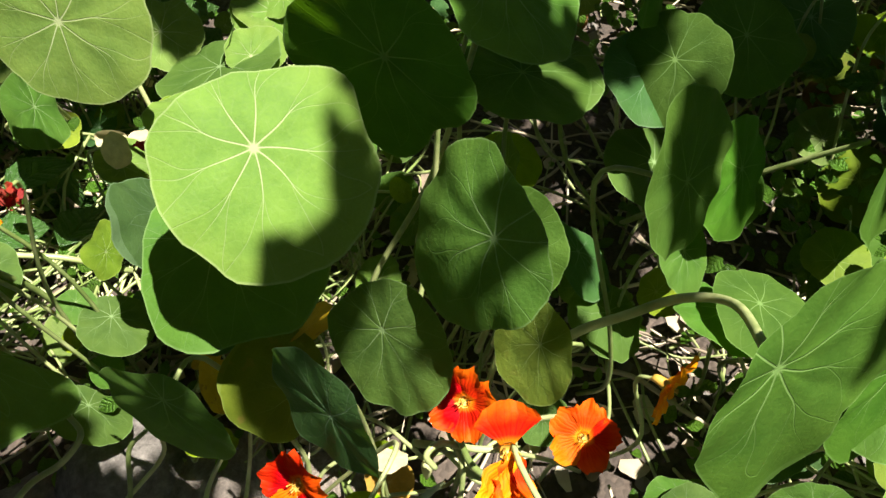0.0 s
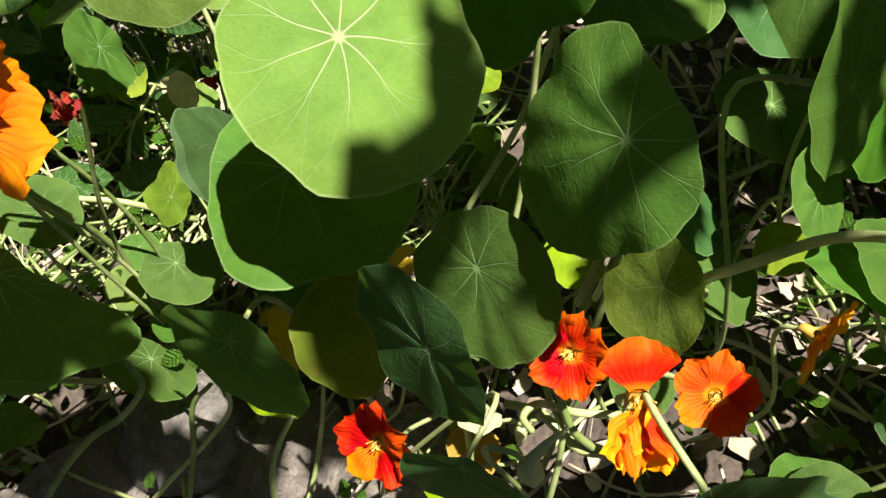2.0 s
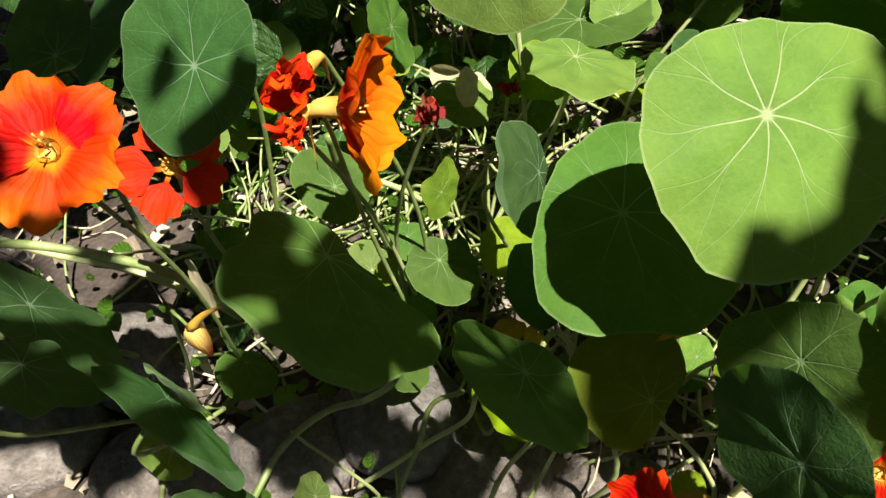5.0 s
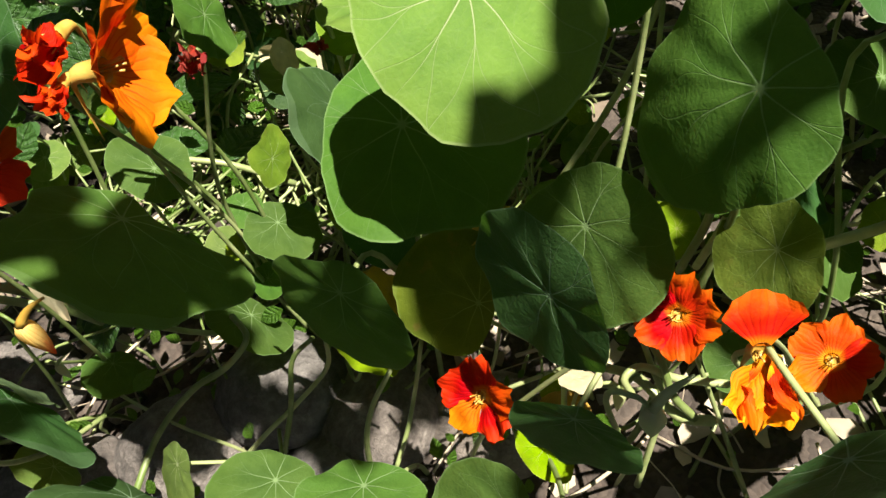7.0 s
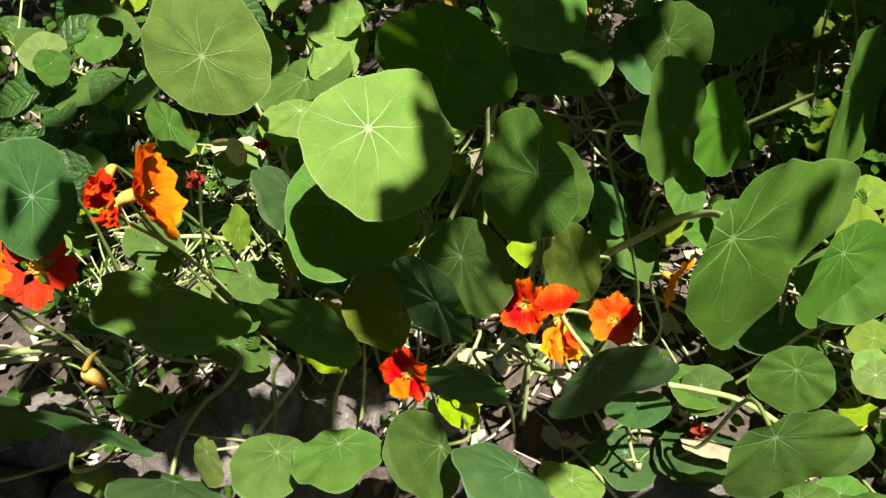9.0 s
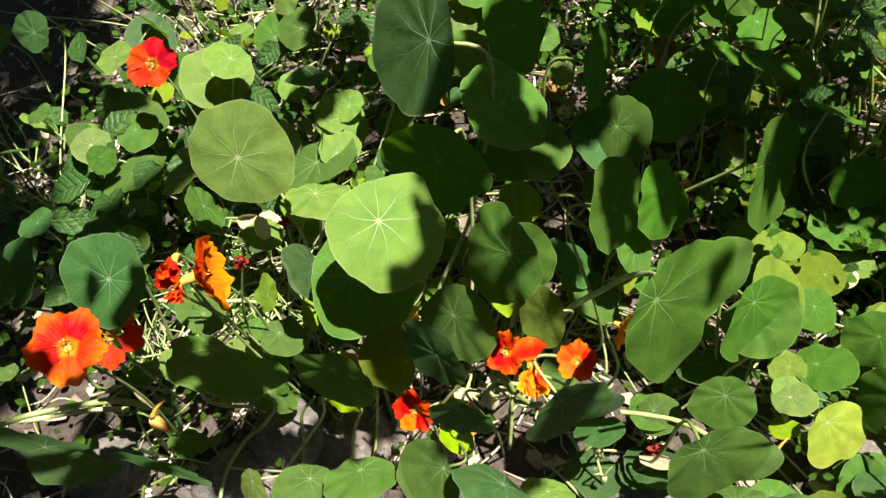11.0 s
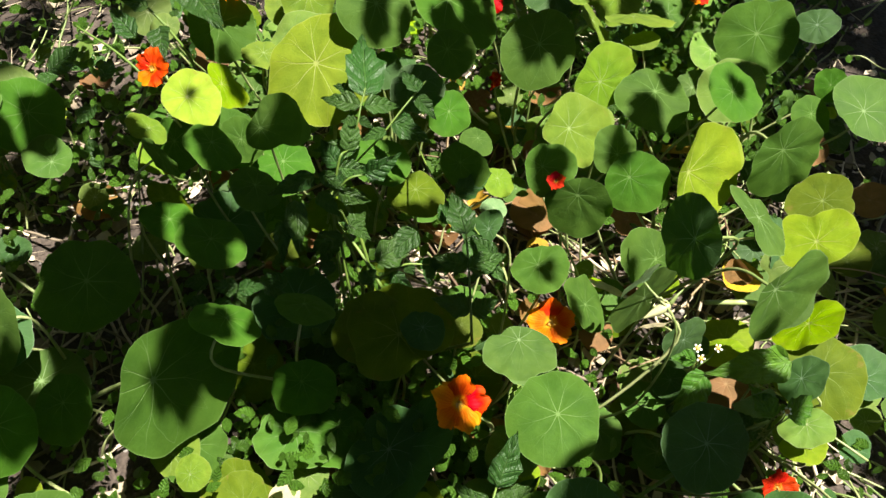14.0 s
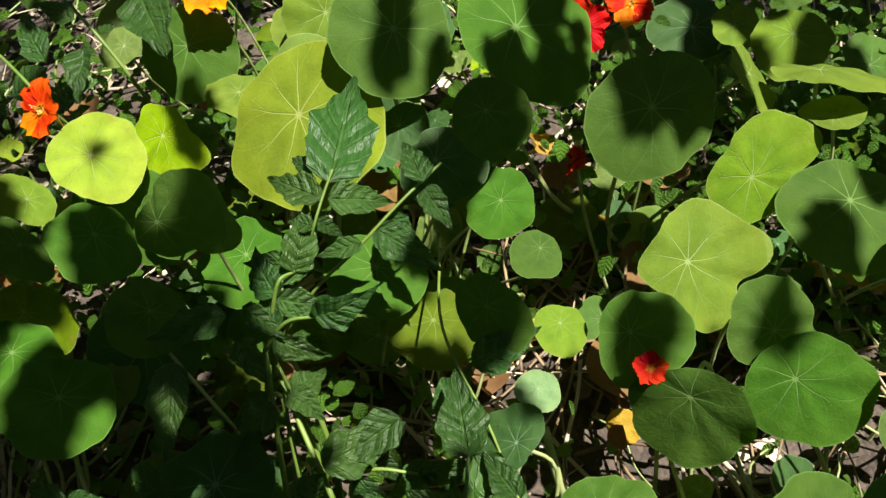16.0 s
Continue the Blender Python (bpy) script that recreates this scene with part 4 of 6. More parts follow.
leaf(0.647, 0.383, 0.162, 0.0380, 42, 80, -87, 0.09, "deep")
leaf(0.996, 0.495, 0.199, 0.0343, 26, -179, 70, 0.06, "olive")
leaf(1.043, 0.620, 0.198, 0.0246, 36, -82, 79, 0.11, "rich")
leaf(0.879, 0.385, 0.101, 0.0249, 32, 111, -131, 0.14, "yellow")
leaf(0.826, 0.379, 0.131, 0.0237, 36, 140, -155, 0.12, "deep")
leaf(0.949, 0.377, 0.151, 0.0378, 48, 129, -152, 0.09, "yellow")
leaf(0.476, 0.895, 0.219, 0.0409, 58, -49, 28, 0.09, "lime")
leaf(0.581, 0.614, 0.140, 0.0338, 5, -33, 32, 0.19, "olive")
leaf(0.542, 0.634, 0.179, 0.0370, 19, -15, 16, 0.17, "rich")
leaf(0.421, 0.786, 0.220, 0.0250, 12, -16, 22, 0.16, "lime")
leaf(1.069, 0.645, 0.220, 0.0192, 52, -134, 119, 0.00, "rich")
leaf(1.122, 0.779, 0.200, 0.0267, 28, -156, 138, 0.00, "deep")
leaf(1.104, 0.879, 0.200, 0.0326, 35, -138, 123, 0.00, "rich")
leaf(0.518, 0.313, 0.130, 0.0451, 27, 157, 173, 0.03, "deep")
leaf(0.494, 0.275, 0.110, 0.0352, 6, -80, 71, 0.12, "deep")
leaf(0.825, 0.182, 0.161, 0.0492, 35, 142, -83, 0.05, "deep")
leaf(0.796, 0.261, 0.169, 0.0406, 28, -76, 65, 0.07, "deep")
leaf(0.806, 0.358, 0.184, 0.0239, 67, -73, 130, 0.16, "deep", rim=(-0.02, 0, 0.07, 0.01, 0.02, -0.01, 0, -0.02, 0.01, 0))
leaf(0.910, 0.314, 0.165, 0.0250, 44, 152, -127, 0.08, "deep")
leaf(0.944, 0.324, 0.140, 0.0430, 26, -115, 99, 0.12, "olive")
leaf(0.913, 0.282, 0.130, 0.0244, 22, 138, -165, 0.10, "light")
leaf(0.921, 0.275, 0.095, 0.0224, 32, 104, -133, 0.06, "yellow")
leaf(0.657, 0.178, 0.121, 0.0395, 15, 120, -137, 0.08, "deep")
leaf(0.638, 0.308, 0.100, 0.0265, 12, -136, 122, 0.05, "light")
leaf(0.896, 0.408, 0.080, 0.0316, 16, 153, -175, 0.06, "yellow")
leaf(0.464, 0.182, 0.063, 0.0331, 33, 77, -85, 0.19, "green")
leaf(0.909, 0.179, 0.101, 0.0402, 49, 137, -163, 0.10, "green")
leaf(0.373, 0.310, 0.071, 0.0408, 43, 4, -8, 0.18, "olive")
leaf(0.428, 0.353, 0.092, 0.0389, 14, 58, -63, 0.22, "green")
leaf(0.185, 0.429, 0.119, 0.0454, 21, -21, 24, 0.16, "green")
leaf(0.074, 0.461, 0.099, 0.0286, 28, -30, 35, 0.12, "yellow")
leaf(0.112, 0.341, 0.120, 0.0352, 41, 4, 4, 0.19, "deep")
leaf(0.207, 0.281, 0.132, 0.0402, 23, 59, -51, 0.20, "green")
leaf(0.164, 0.444, 0.198, 0.0389, 28, -39, 42, 0.16, "deep")
leaf(0.060, 0.403, 0.147, 0.0332, 74, -18, 33, 0.16, "light")
leaf(0.130, 0.302, 0.099, 0.0322, 33, -25, 17, 0.18, "green")
leaf(-0.237, 0.244, 0.084, 0.0306, 44, 43, -38, 0.31, "green")
leaf(0.161, 0.170, 0.082, 0.0264, 19, 91, -108, 0.25, "green")
leaf(0.207, 0.192, 0.121, 0.0228, 25, 108, -127, 0.16, "deep")
leaf(0.252, 0.189, 0.191, 0.0350, 29, 171, -155, 0.18, "green")
leaf(0.296, 0.188, 0.100, 0.0158, 20, 160, 178, 0.00, "light")
leaf(-0.234, 0.579, 0.139, 0.0374, 25, -52, 54, 0.09, "light")
leaf(-0.175, 0.530, 0.141, 0.0540, 18, 154, -148, 0.10, "green")
leaf(-0.145, 0.633, 0.118, 0.0395, 40, -42, 44, 0.09, "light")
leaf(-0.309, 0.469, 0.150, 0.0332, 67, 6, 4, 0.24, "green")
leaf(-0.486, 0.633, 0.140, 0.0313, 51, -5, 40, 0.00, "green")
leaf(-0.415, 0.564, 0.140, 0.0435, 17, 137, -153, 0.00, "green")
leaf(-0.440, 0.703, 0.120, 0.0417, 36, -14, 39, 0.00, "green")
leaf(0.051, 0.369, 0.060, 0.0172, 12, -1, 13, 0.00, "light")
leaf(0.169, 0.311, 0.170, 0.0297, 51, -35, 54, 0.00, "green")
leaf(-0.142, 0.257, 0.100, 0.0223, 62, 8, -1, 0.29, "straw")
leaf(-0.042, 0.172, 0.071, 0.0199, 32, 21, -23, 0.19, "yellow")
leaf(-0.026, 0.181, 0.151, 0.0114, 33, 81, -85, 0.19, "pale")
leaf(-0.155, 0.227, 0.084, 0.0245, 45, 53, -50, 0.26, "yellow")
leaf(-0.237, 0.432, 0.146, 0.0149, 65, -7, 68, 0.30, "pale")
leaf(-0.169, 0.296, 0.060, 0.0118, 21, 108, -121, 0.00, "straw")
leaf(0.157, 0.124, 0.052, 0.0375, 32, 76, -61, 0.10, "deep")
leaf(0.162, 0.123, 0.064, 0.0276, 52, 67, -94, 0.13, "pale")
# rolled pale rim of the leaf beside it, built as its own blade
leaf(0.750, 0.379, 0.267, 0.0210, 66, 127, 58, 0.54, "grey", rim=(0.07, 0.02, 0.06, 0.02, 0.02, 0.04, -0, 0.02, -0.01, 0.01))
leaf(0.764, 0.453, 0.143, 0.0221, 44, 50, -75, 0.18, "pale")
leaf(0.293, 0.146, 0.050, 0.0152, 25, 130, -157, 0.00, "yellow")
leaf(0.547, 0.283, 0.062, 0.0226, 35, -167, 146, 0.21, "yellow")
leaf(0.640, 0.279, 0.080, 0.0170, 17, -175, 159, 0.00, "yellow")
leaf(-0.010, 0.679, 0.119, 0.0341, 66, 2, 6, 0.15, "straw")
leaf(-0.080, 0.277, 0.142, 0.0178, 32, 132, -119, 0.20, "straw")
leaf(0.946, 0.489, 0.080, 0.0238, 4, 105, -125, 0.14, "straw")
leaf(0.725, 0.575, 0.060, 0.0139, 32, -105, 101, 0.00, "straw")
leaf(0.726, 0.825, 0.040, 0.0493, 36, 79, -45, 0.00, "straw")
leaf(0.963, 0.730, 0.050, 0.0600, 40, 87, -69, 0.00, "straw")
# narrow blade standing in for a neighbouring leaf's folded pale rim
leaf(-0.324, 0.161, 0.152, 0.0227, 77, 69, 64, 0.00, "grey", stalk=False)
leaf(-0.359, 0.239, 0.120, 0.0210, 81, 44, 50, 0.00, "pale", stalk=False)
leaf(-0.276, 0.500, 0.090, 0.0136, 48, -67, 74, 0.00, "pale", fold=70, stalk=False)
leaf(-0.248, 0.502, 0.080, 0.0163, 36, -2, 31, 0.00, "pale", stalk=False)
leaf(0.166, 0.128, 0.050, 0.0217, 49, 62, 22, 0.00, "pale", stalk=False)
leaf(0.143, 0.123, 0.047, 0.0273, 22, 80, -97, 0.19, "deep")
leaf(0.542, 0.273, 0.080, 0.0156, 37, -124, 114, 0.00, "yellow", stalk=False)
leaf(0.630, 0.270, 0.090, 0.0129, 39, -131, 118, 0.00, "yellow", stalk=False)
leaf(0.706, 0.145, 0.080, 0.0155, 38, -145, 128, 0.00, "yellow", stalk=False)
leaf(0.413, 0.304, 0.070, 0.0172, 20, 142, -164, 0.00, "pale", stalk=False)
leaf(0.787, 0.387, 0.170, 0.0183, 58, 96, 108, 0.00, "pale", stalk=False)
leaf(0.923, 0.469, 0.120, 0.0162, 35, -136, 122, 0.00, "dead", fold=70, crease=-56, stalk=False)
leaf(0.717, 0.557, 0.080, 0.0090, 31, -105, 101, 0.00, "dead", fold=70, crease=-82, stalk=False)
leaf(0.708, 0.470, 0.080, 0.0125, 25, -108, 103, 0.00, "straw", stalk=False)
leaf(0.755, 0.488, 0.100, 0.0208, 26, 99, -108, 0.00, "yellow", stalk=False)
leaf(-0.145, 0.257, 0.090, 0.0133, 30, -59, 67, 0.00, "straw", fold=40, crease=-86, stalk=False)
leaf(-0.077, 0.263, 0.170, 0.0181, 44, 139, 164, 0.00, "straw", stalk=False)
leaf(-0.030, 0.203, 0.050, 0.0174, 19, -82, 83, 0.00, "straw", stalk=False)
leaf(-0.036, 0.222, 0.050, 0.0109, 25, -93, 92, 0.00, "yellow", stalk=False)
leaf(-0.538, 0.379, 0.175, 0.0380, 25, -103, -38, 0.54, "green")
leaf(-0.515, 0.399, 0.164, 0.0391, 39, -141, -158, 0.41, "deep")

leaf(0.018, 0.854, 0.200, 0.0405, 24, -105, -180, 0.12, "lime")
leaf(0.068, 0.789, 0.190, 0.0359, 25, -66, -113, 0.17, "green")
leaf(0.103, 0.824, 0.170, 0.0332, 33, -42, -46, 0.22, "light")
leaf(0.033, 0.761, 0.150, 0.0259, 22, -106, 21, 0.27, "light")
leaf(0.040, 0.669, 0.170, 0.0386, 23, -61, 88, 0.12, "green")
leaf(0.075, 0.777, 0.140, 0.0346, 23, -108, -138, 0.22, "green")
leaf(0.145, 0.741, 0.130, 0.0284, 23, -69, -71, 0.27, "green")
leaf(0.295, 0.698, 0.160, 0.0294, 29, -46, -4, 0.12, "lime")
leaf(0.950, 0.653, 0.220, 0.0382, 34, -146, 63, 0.17, "light")
leaf(0.934, 0.698, 0.180, 0.0282, 24, -121, 130, 0.22, "green")
leaf(1.099, 0.603, 0.220, 0.0431, 19, -90, -163, 0.27, "green")
leaf(0.315, 0.352, 0.100, 0.0255, 17, -128, -96, 0.12, "lime")
leaf(0.376, 0.294, 0.100, 0.0281, 13, -78, -29, 0.17, "olive")
leaf(0.636, 0.303, 0.110, 0.0260, 16, -53, 38, 0.22, "light")
leaf(0.647, 0.292, 0.070, 0.0167, 23, -150, 105, 0.27, "yellow")
leaf(0.935, 0.278, 0.080, 0.0170, 17, -142, 172, 0.12, "yellow")
leaf(0.921, 0.165, 0.100, 0.0318, 8, -79, -121, 0.17, "yellow")
leaf(0.450, 0.198, 0.120, 0.0248, 17, -145, -54, 0.22, "green")
leaf(0.418, 0.212, 0.120, 0.0228, 10, -82, 13, 0.27, "lime")
leaf(-0.465, 0.600, 0.160, 0.0260, 35, -35, 80, 0.12, "light")
leaf(-0.414, 0.629, 0.150, 0.0291, 23, -103, 147, 0.17, "green")
leaf(-0.143, 0.541, 0.150, 0.0261, 22, -79, -146, 0.22, "light")
leaf(-0.189, 0.445, 0.160, 0.0228, 29, -42, -79, 0.27, "lime")
leaf(-0.136, 0.648, 0.130, 0.0235, 26, -119, -12, 0.12, "light")
leaf(0.290, 0.178, 0.120, 0.0176, 16, -138, 55, 0.17, "lime")
leaf(0.283, 0.151, 0.120, 0.0172, 11, -71, 122, 0.22, "light")
leaf(0.162, 0.161, 0.090, 0.0218, 23, -155, -171, 0.27, "green")
leaf(0.340, 0.316, 0.130, 0.0173, 20, -131, -104, 0.12, "lime")
leaf(0.271, 0.204, 0.150, 0.0250, 13, -73, -37, 0.17, "light")
leaf(0.300, 0.855, 0.220, 0.0194, 23, -100, 30, 0.22, "light")
leaf(0.880, 0.861, 0.200, 0.0334, 24, -113, 97, 0.27, "lime")
leaf(0.846, 0.903, 0.190, 0.0231, 25, -69, 164, 0.12, "lime")
leaf(0.340, 0.578, 0.120, 0.0217, 13, -104, -129, 0.17, "lime")
leaf(0.445, 0.919, 0.190, 0.0291, 25, -73, -62, 0.22, "lime")

# trailing stems
stem([(0.024, 0.221, 0.311), (0.028, 0.226, 0.285), (0.040, 0.234, 0.235), (0.041, 0.239, 0.195), (0.040, 0.242, 0.155), (0.018, 0.205, 0.050), (0.014, 0.210, -0.005)], 0.0021)
stem([(-0.043, 0.162, 0.263), (-0.038, 0.176, 0.235), (-0.034, 0.186, 0.150), (-0.030, 0.192, 0.010)], 0.0016)
stem([(-0.233, 0.228, 0.120), (-0.220, 0.213, 0.120), (-0.237, 0.203, 0.100), (-0.264, 0.196, 0.080), (-0.288, 0.173, 0.060), (-0.296, 0.137, 0.050), (-0.311, 0.115, 0.020)], 0.0022)
stem([(-0.180, 0.215, 0.120), (-0.200, 0.214, 0.090), (-0.205, 0.197, 0.060), (-0.213, 0.177, 0.030)], 0.0018)
stem([(-0.172, 0.215, 0.120), (-0.177, 0.211, 0.090), (-0.200, 0.201, 0.060), (-0.221, 0.181, 0.050), (-0.240, 0.170, 0.030)], 0.0017)
stem([(-0.135, 0.206, 0.100), (-0.147, 0.191, 0.080), (-0.152, 0.177, 0.060), (-0.152, 0.166, 0.030)], 0.0018)
stem([(-0.115, 0.217, 0.120), (-0.122, 0.207, 0.080), (-0.129, 0.190, 0.050), (-0.137, 0.170, 0.030)], 0.0015)
stem([(-0.522, 0.222, 0.130), (-0.478, 0.233, 0.130), (-0.437, 0.243, 0.120), (-0.393, 0.248, 0.110), (-0.370, 0.248, 0.090), (-0.356, 0.254, 0.060)], 0.0035)
stem([(-0.531, 0.237, 0.120), (-0.489, 0.245, 0.100), (-0.439, 0.253, 0.090), (-0.400, 0.259, 0.070)], 0.0030)
stem([(-0.440, 0.285, 0.150), (-0.428, 0.275, 0.130), (-0.419, 0.268, 0.110), (-0.414, 0.274, 0.090)], 0.0022)
stem([(-0.271, 0.282, 0.240), (-0.272, 0.290, 0.200), (-0.270, 0.311, 0.140), (-0.263, 0.318, 0.090), (-0.260, 0.316, 0.050)], 0.0024)
stem([(-0.347, 0.349, 0.140), (-0.305, 0.347, 0.130), (-0.266, 0.350, 0.120), (-0.228, 0.358, 0.090)], 0.0022)
stem([(0.135, 0.159, 0.306), (0.158, 0.226, 0.240), (0.143, 0.249, 0.210), (0.120, 0.257, 0.180), (0.091, 0.261, 0.150), (0.072, 0.266, 0.100)], 0.0030)
stem([(0.104, 0.118, 0.200), (0.134, 0.125, 0.170), (0.169, 0.127, 0.140), (0.209, 0.118, 0.100), (0.242, 0.104, 0.050)], 0.0024)
stem([(-0.012, 0.199, 0.130), (0.007, 0.198, 0.120), (0.028, 0.182, 0.110), (0.048, 0.184, 0.100)], 0.0030)
stem([(0.006, 0.204, 0.160), (0.015, 0.193, 0.150), (0.023, 0.184, 0.130), (0.037, 0.181, 0.110)], 0.0022)
stem([(0.001, 0.179, 0.140), (-0.004, 0.183, 0.150), (0.005, 0.190, 0.150), (0.026, 0.194, 0.130), (0.054, 0.197, 0.120)], 0.0022)
stem([(0.303, 0.379, 0.200), (0.285, 0.394, 0.170), (0.254, 0.411, 0.130), (0.213, 0.428, 0.080), (0.174, 0.442, 0.030)], 0.0024)
stem([(0.047, 0.132, 0.070), (0.063, 0.115, 0.060), (0.082, 0.100, 0.030)], 0.0016)
stem([(0.091, 0.144, 0.090), (0.095, 0.127, 0.070), (0.099, 0.115, 0.050)], 0.0016)
stem([(0.660, 0.544, 0.120), (0.667, 0.525, 0.100), (0.677, 0.510, 0.070), (0.689, 0.504, 0.030)], 0.0036)
stem([(0.004, 0.213, 0.150), (0.011, 0.197, 0.140), (0.018, 0.182, 0.120), (0.011, 0.159, 0.060)], 0.0018)
stem([(0.851, 0.412, 0.160), (0.883, 0.414, 0.150), (0.915, 0.414, 0.140), (0.977, 0.424, 0.080)], 0.0030)
stem([(0.038, 0.238, 0.240), (0.041, 0.244, 0.200), (0.042, 0.266, 0.130)], 0.0022)
stem([(0.977, 0.507, 0.160), (1.005, 0.522, 0.180), (1.023, 0.531, 0.200)], 0.0020)
stem([(0.008, 0.269, 0.250), (0.029, 0.259, 0.240), (0.036, 0.252, 0.200), (0.030, 0.256, 0.140)], 0.0022)

# flowers: place, petal length, lean and its bearing, kind
flower(0.018, 0.198, 0.190, 0.0205, 48, -122, "blaze", spin=0, mellow=())
flower(0.032, 0.144, 0.256, 0.0245, 38, -84, "drooping", spin=0)
flower(0.078, 0.172, 0.200, 0.0175, 34, -112, "ember", spin=0, mellow=(3,))
flower(-0.073, 0.162, 0.168, 0.0205, 52, -122, "ember", spin=20, mellow=(3,))
flower(-0.247, 0.256, 0.290, 0.0350, 84, 10, "funnel", spin=-14)
flower(-0.334, 0.182, 0.315, 0.0290, 24, -60, "blaze", spin=10, mellow=())
flower(-0.354, 0.254, 0.221, 0.0283, 31, -64, "clawed", spin=160)
flower(0.122, 0.194, 0.213, 0.0200, 92, -40, "amber", spin=0, mellow=())
flower(0.383, 0.051, 0.150, 0.0261, 70, -98, "blaze")
flower(0.694, 0.417, 0.149, 0.0225, 38, -108, "blaze", spin=8, mellow=(2, 3, 4))
flower(0.586, 0.327, 0.180, 0.0245, 36, -92, "blaze", spin=-12, mellow=(2, 3, 4))
flower(-0.360, 0.645, 0.240, 0.0313, 38, -109, "red")
flower(-0.050, 0.741, 0.240, 0.0253, 38, -95, "amber")
flower(0.012, 0.724, 0.240, 0.0221, 38, -95, "ember")
flower(0.697, 0.835, 0.241, 0.0224, 49, -96, "red")
flower(0.741, 0.866, 0.240, 0.0194, 37, -96, "ember")
flower(0.688, 0.716, 0.220, 0.0186, 91, -95, "wilted")
flower(0.317, 0.701, 0.280, 0.0196, 48, -123, "ember")
flower(0.397, 0.856, 0.270, 0.0261, 24, -80, "amber")
flower(0.709, 0.515, 0.250, 0.0088, 32, -96, "red")
flower(0.992, 0.859, 0.200, 0.0140, 37, -96, "ember")
flower(1.171, 0.876, 0.220, 0.0282, 37, -96, "amber")
flower(0.909, 0.180, 0.170, 0.0171, 37, -98, "ember")
flower(0.852, 0.224, 0.150, 0.0157, 37, -98, "red")
flower(0.617, 0.020, 0.120, 0.0185, 38, -95, "ember")
flower(-0.264, 0.267, 0.302, 0.0242, 83, -102, "wilted")
flower(-0.213, 0.278, 0.279, 0.0121, 89, -74, "withered")
flower(-0.203, 0.417, 0.170, 0.0107, 68, -73, "withered")
flower(-0.262, 0.249, 0.289, 0.0178, 92, -103, "wilted")
flower(0.157, 0.148, 0.050, 0.0143, 75, -97, "withered")

# buds
bud(-0.321, 0.188, 0.158, 0.026, 0.7)
bud(-0.007, 0.116, 0.255, 0.020, 0.1)
bud(0.096, 0.108, 0.072, 0.014, 0.3)
bud(0.268, 0.113, 0.060, 0.018, 0.9)
bud(-0.195, 0.372, 0.120, 0.014, 0.6)
bud(-0.340, 0.195, 0.100, 0.012, 0.3)
bud(0.757, 0.351, 0.258, 0.019, 0.1, 72, 12)
bud(-0.004, 0.184, 0.120, 0.016, 0.2)


# ---- tomato plants with serrated compound leaves ----
TOMATOES = []
for bx, by in ((0.50, 0.44), (0.62, 0.20), (0.70, 0.06), (0.45, 0.10)):
    plant = new("tomato_plant")
    plant.location = (bx, by, bumps(bx, by))
    tagged(plant, "young tomato plant with serrated compound leaves", "plant", "tomato plants among the nasturtiums")
    TOMATOES.append(plant)


def leaflet(length, seed, half_width=None):
    """A toothed, puckered, pointed leaflet along +y, folded a little along its midrib."""
    g = random.Random(seed)
    ph, nv = g.uniform(0, 6.3), 22
    droop, keel, width = g.uniform(0.1, 0.4), g.uniform(0.15, 0.4), g.uniform(0.25, 0.31)
    if half_width:
        droop, keel, width = droop * 0.6, keel * 0.8, half_width * 0.86
    verts, uvs, faces = [], [], []
    cols = (-1, -0.66, -0.33, 0, 0.33, 0.66, 1)
    for j in range(nv + 1):
        v = j / nv
        tooth = 1 + 0.05 * math.sin(v * 29 + ph) * (0.12 < v < 0.96) + 0.09 * math.sin(v * 15 + 2 * ph) * (0.08 < v < 0.78) + 0.02 * math.sin(v * 71 + ph)
        smooth = width * math.sin(math.pi * v ** 0.62) ** 0.95 * (1.12 - 0.3 * v)
        half = smooth * tooth + 0.004
        for u in cols:
            x = u * (half if abs(u) == 1 else smooth + 0.004)
            z = keel * abs(x) - droop * v * v + 0.026 * math.sin(9 * v + 3 * u + ph) + 0.024 * math.cos(24 * v - 5 * abs(u) + ph) * abs(u)
            verts.append(Vector((x, v, z)) * length)
            uvs.append((u, v))
    w = len(cols)
    for j in range(nv):
        for i in range(w - 1):
            a = j * w + i
            faces.append((a, a + 1, a + w + 1, a + w))
    return verts, faces, uvs


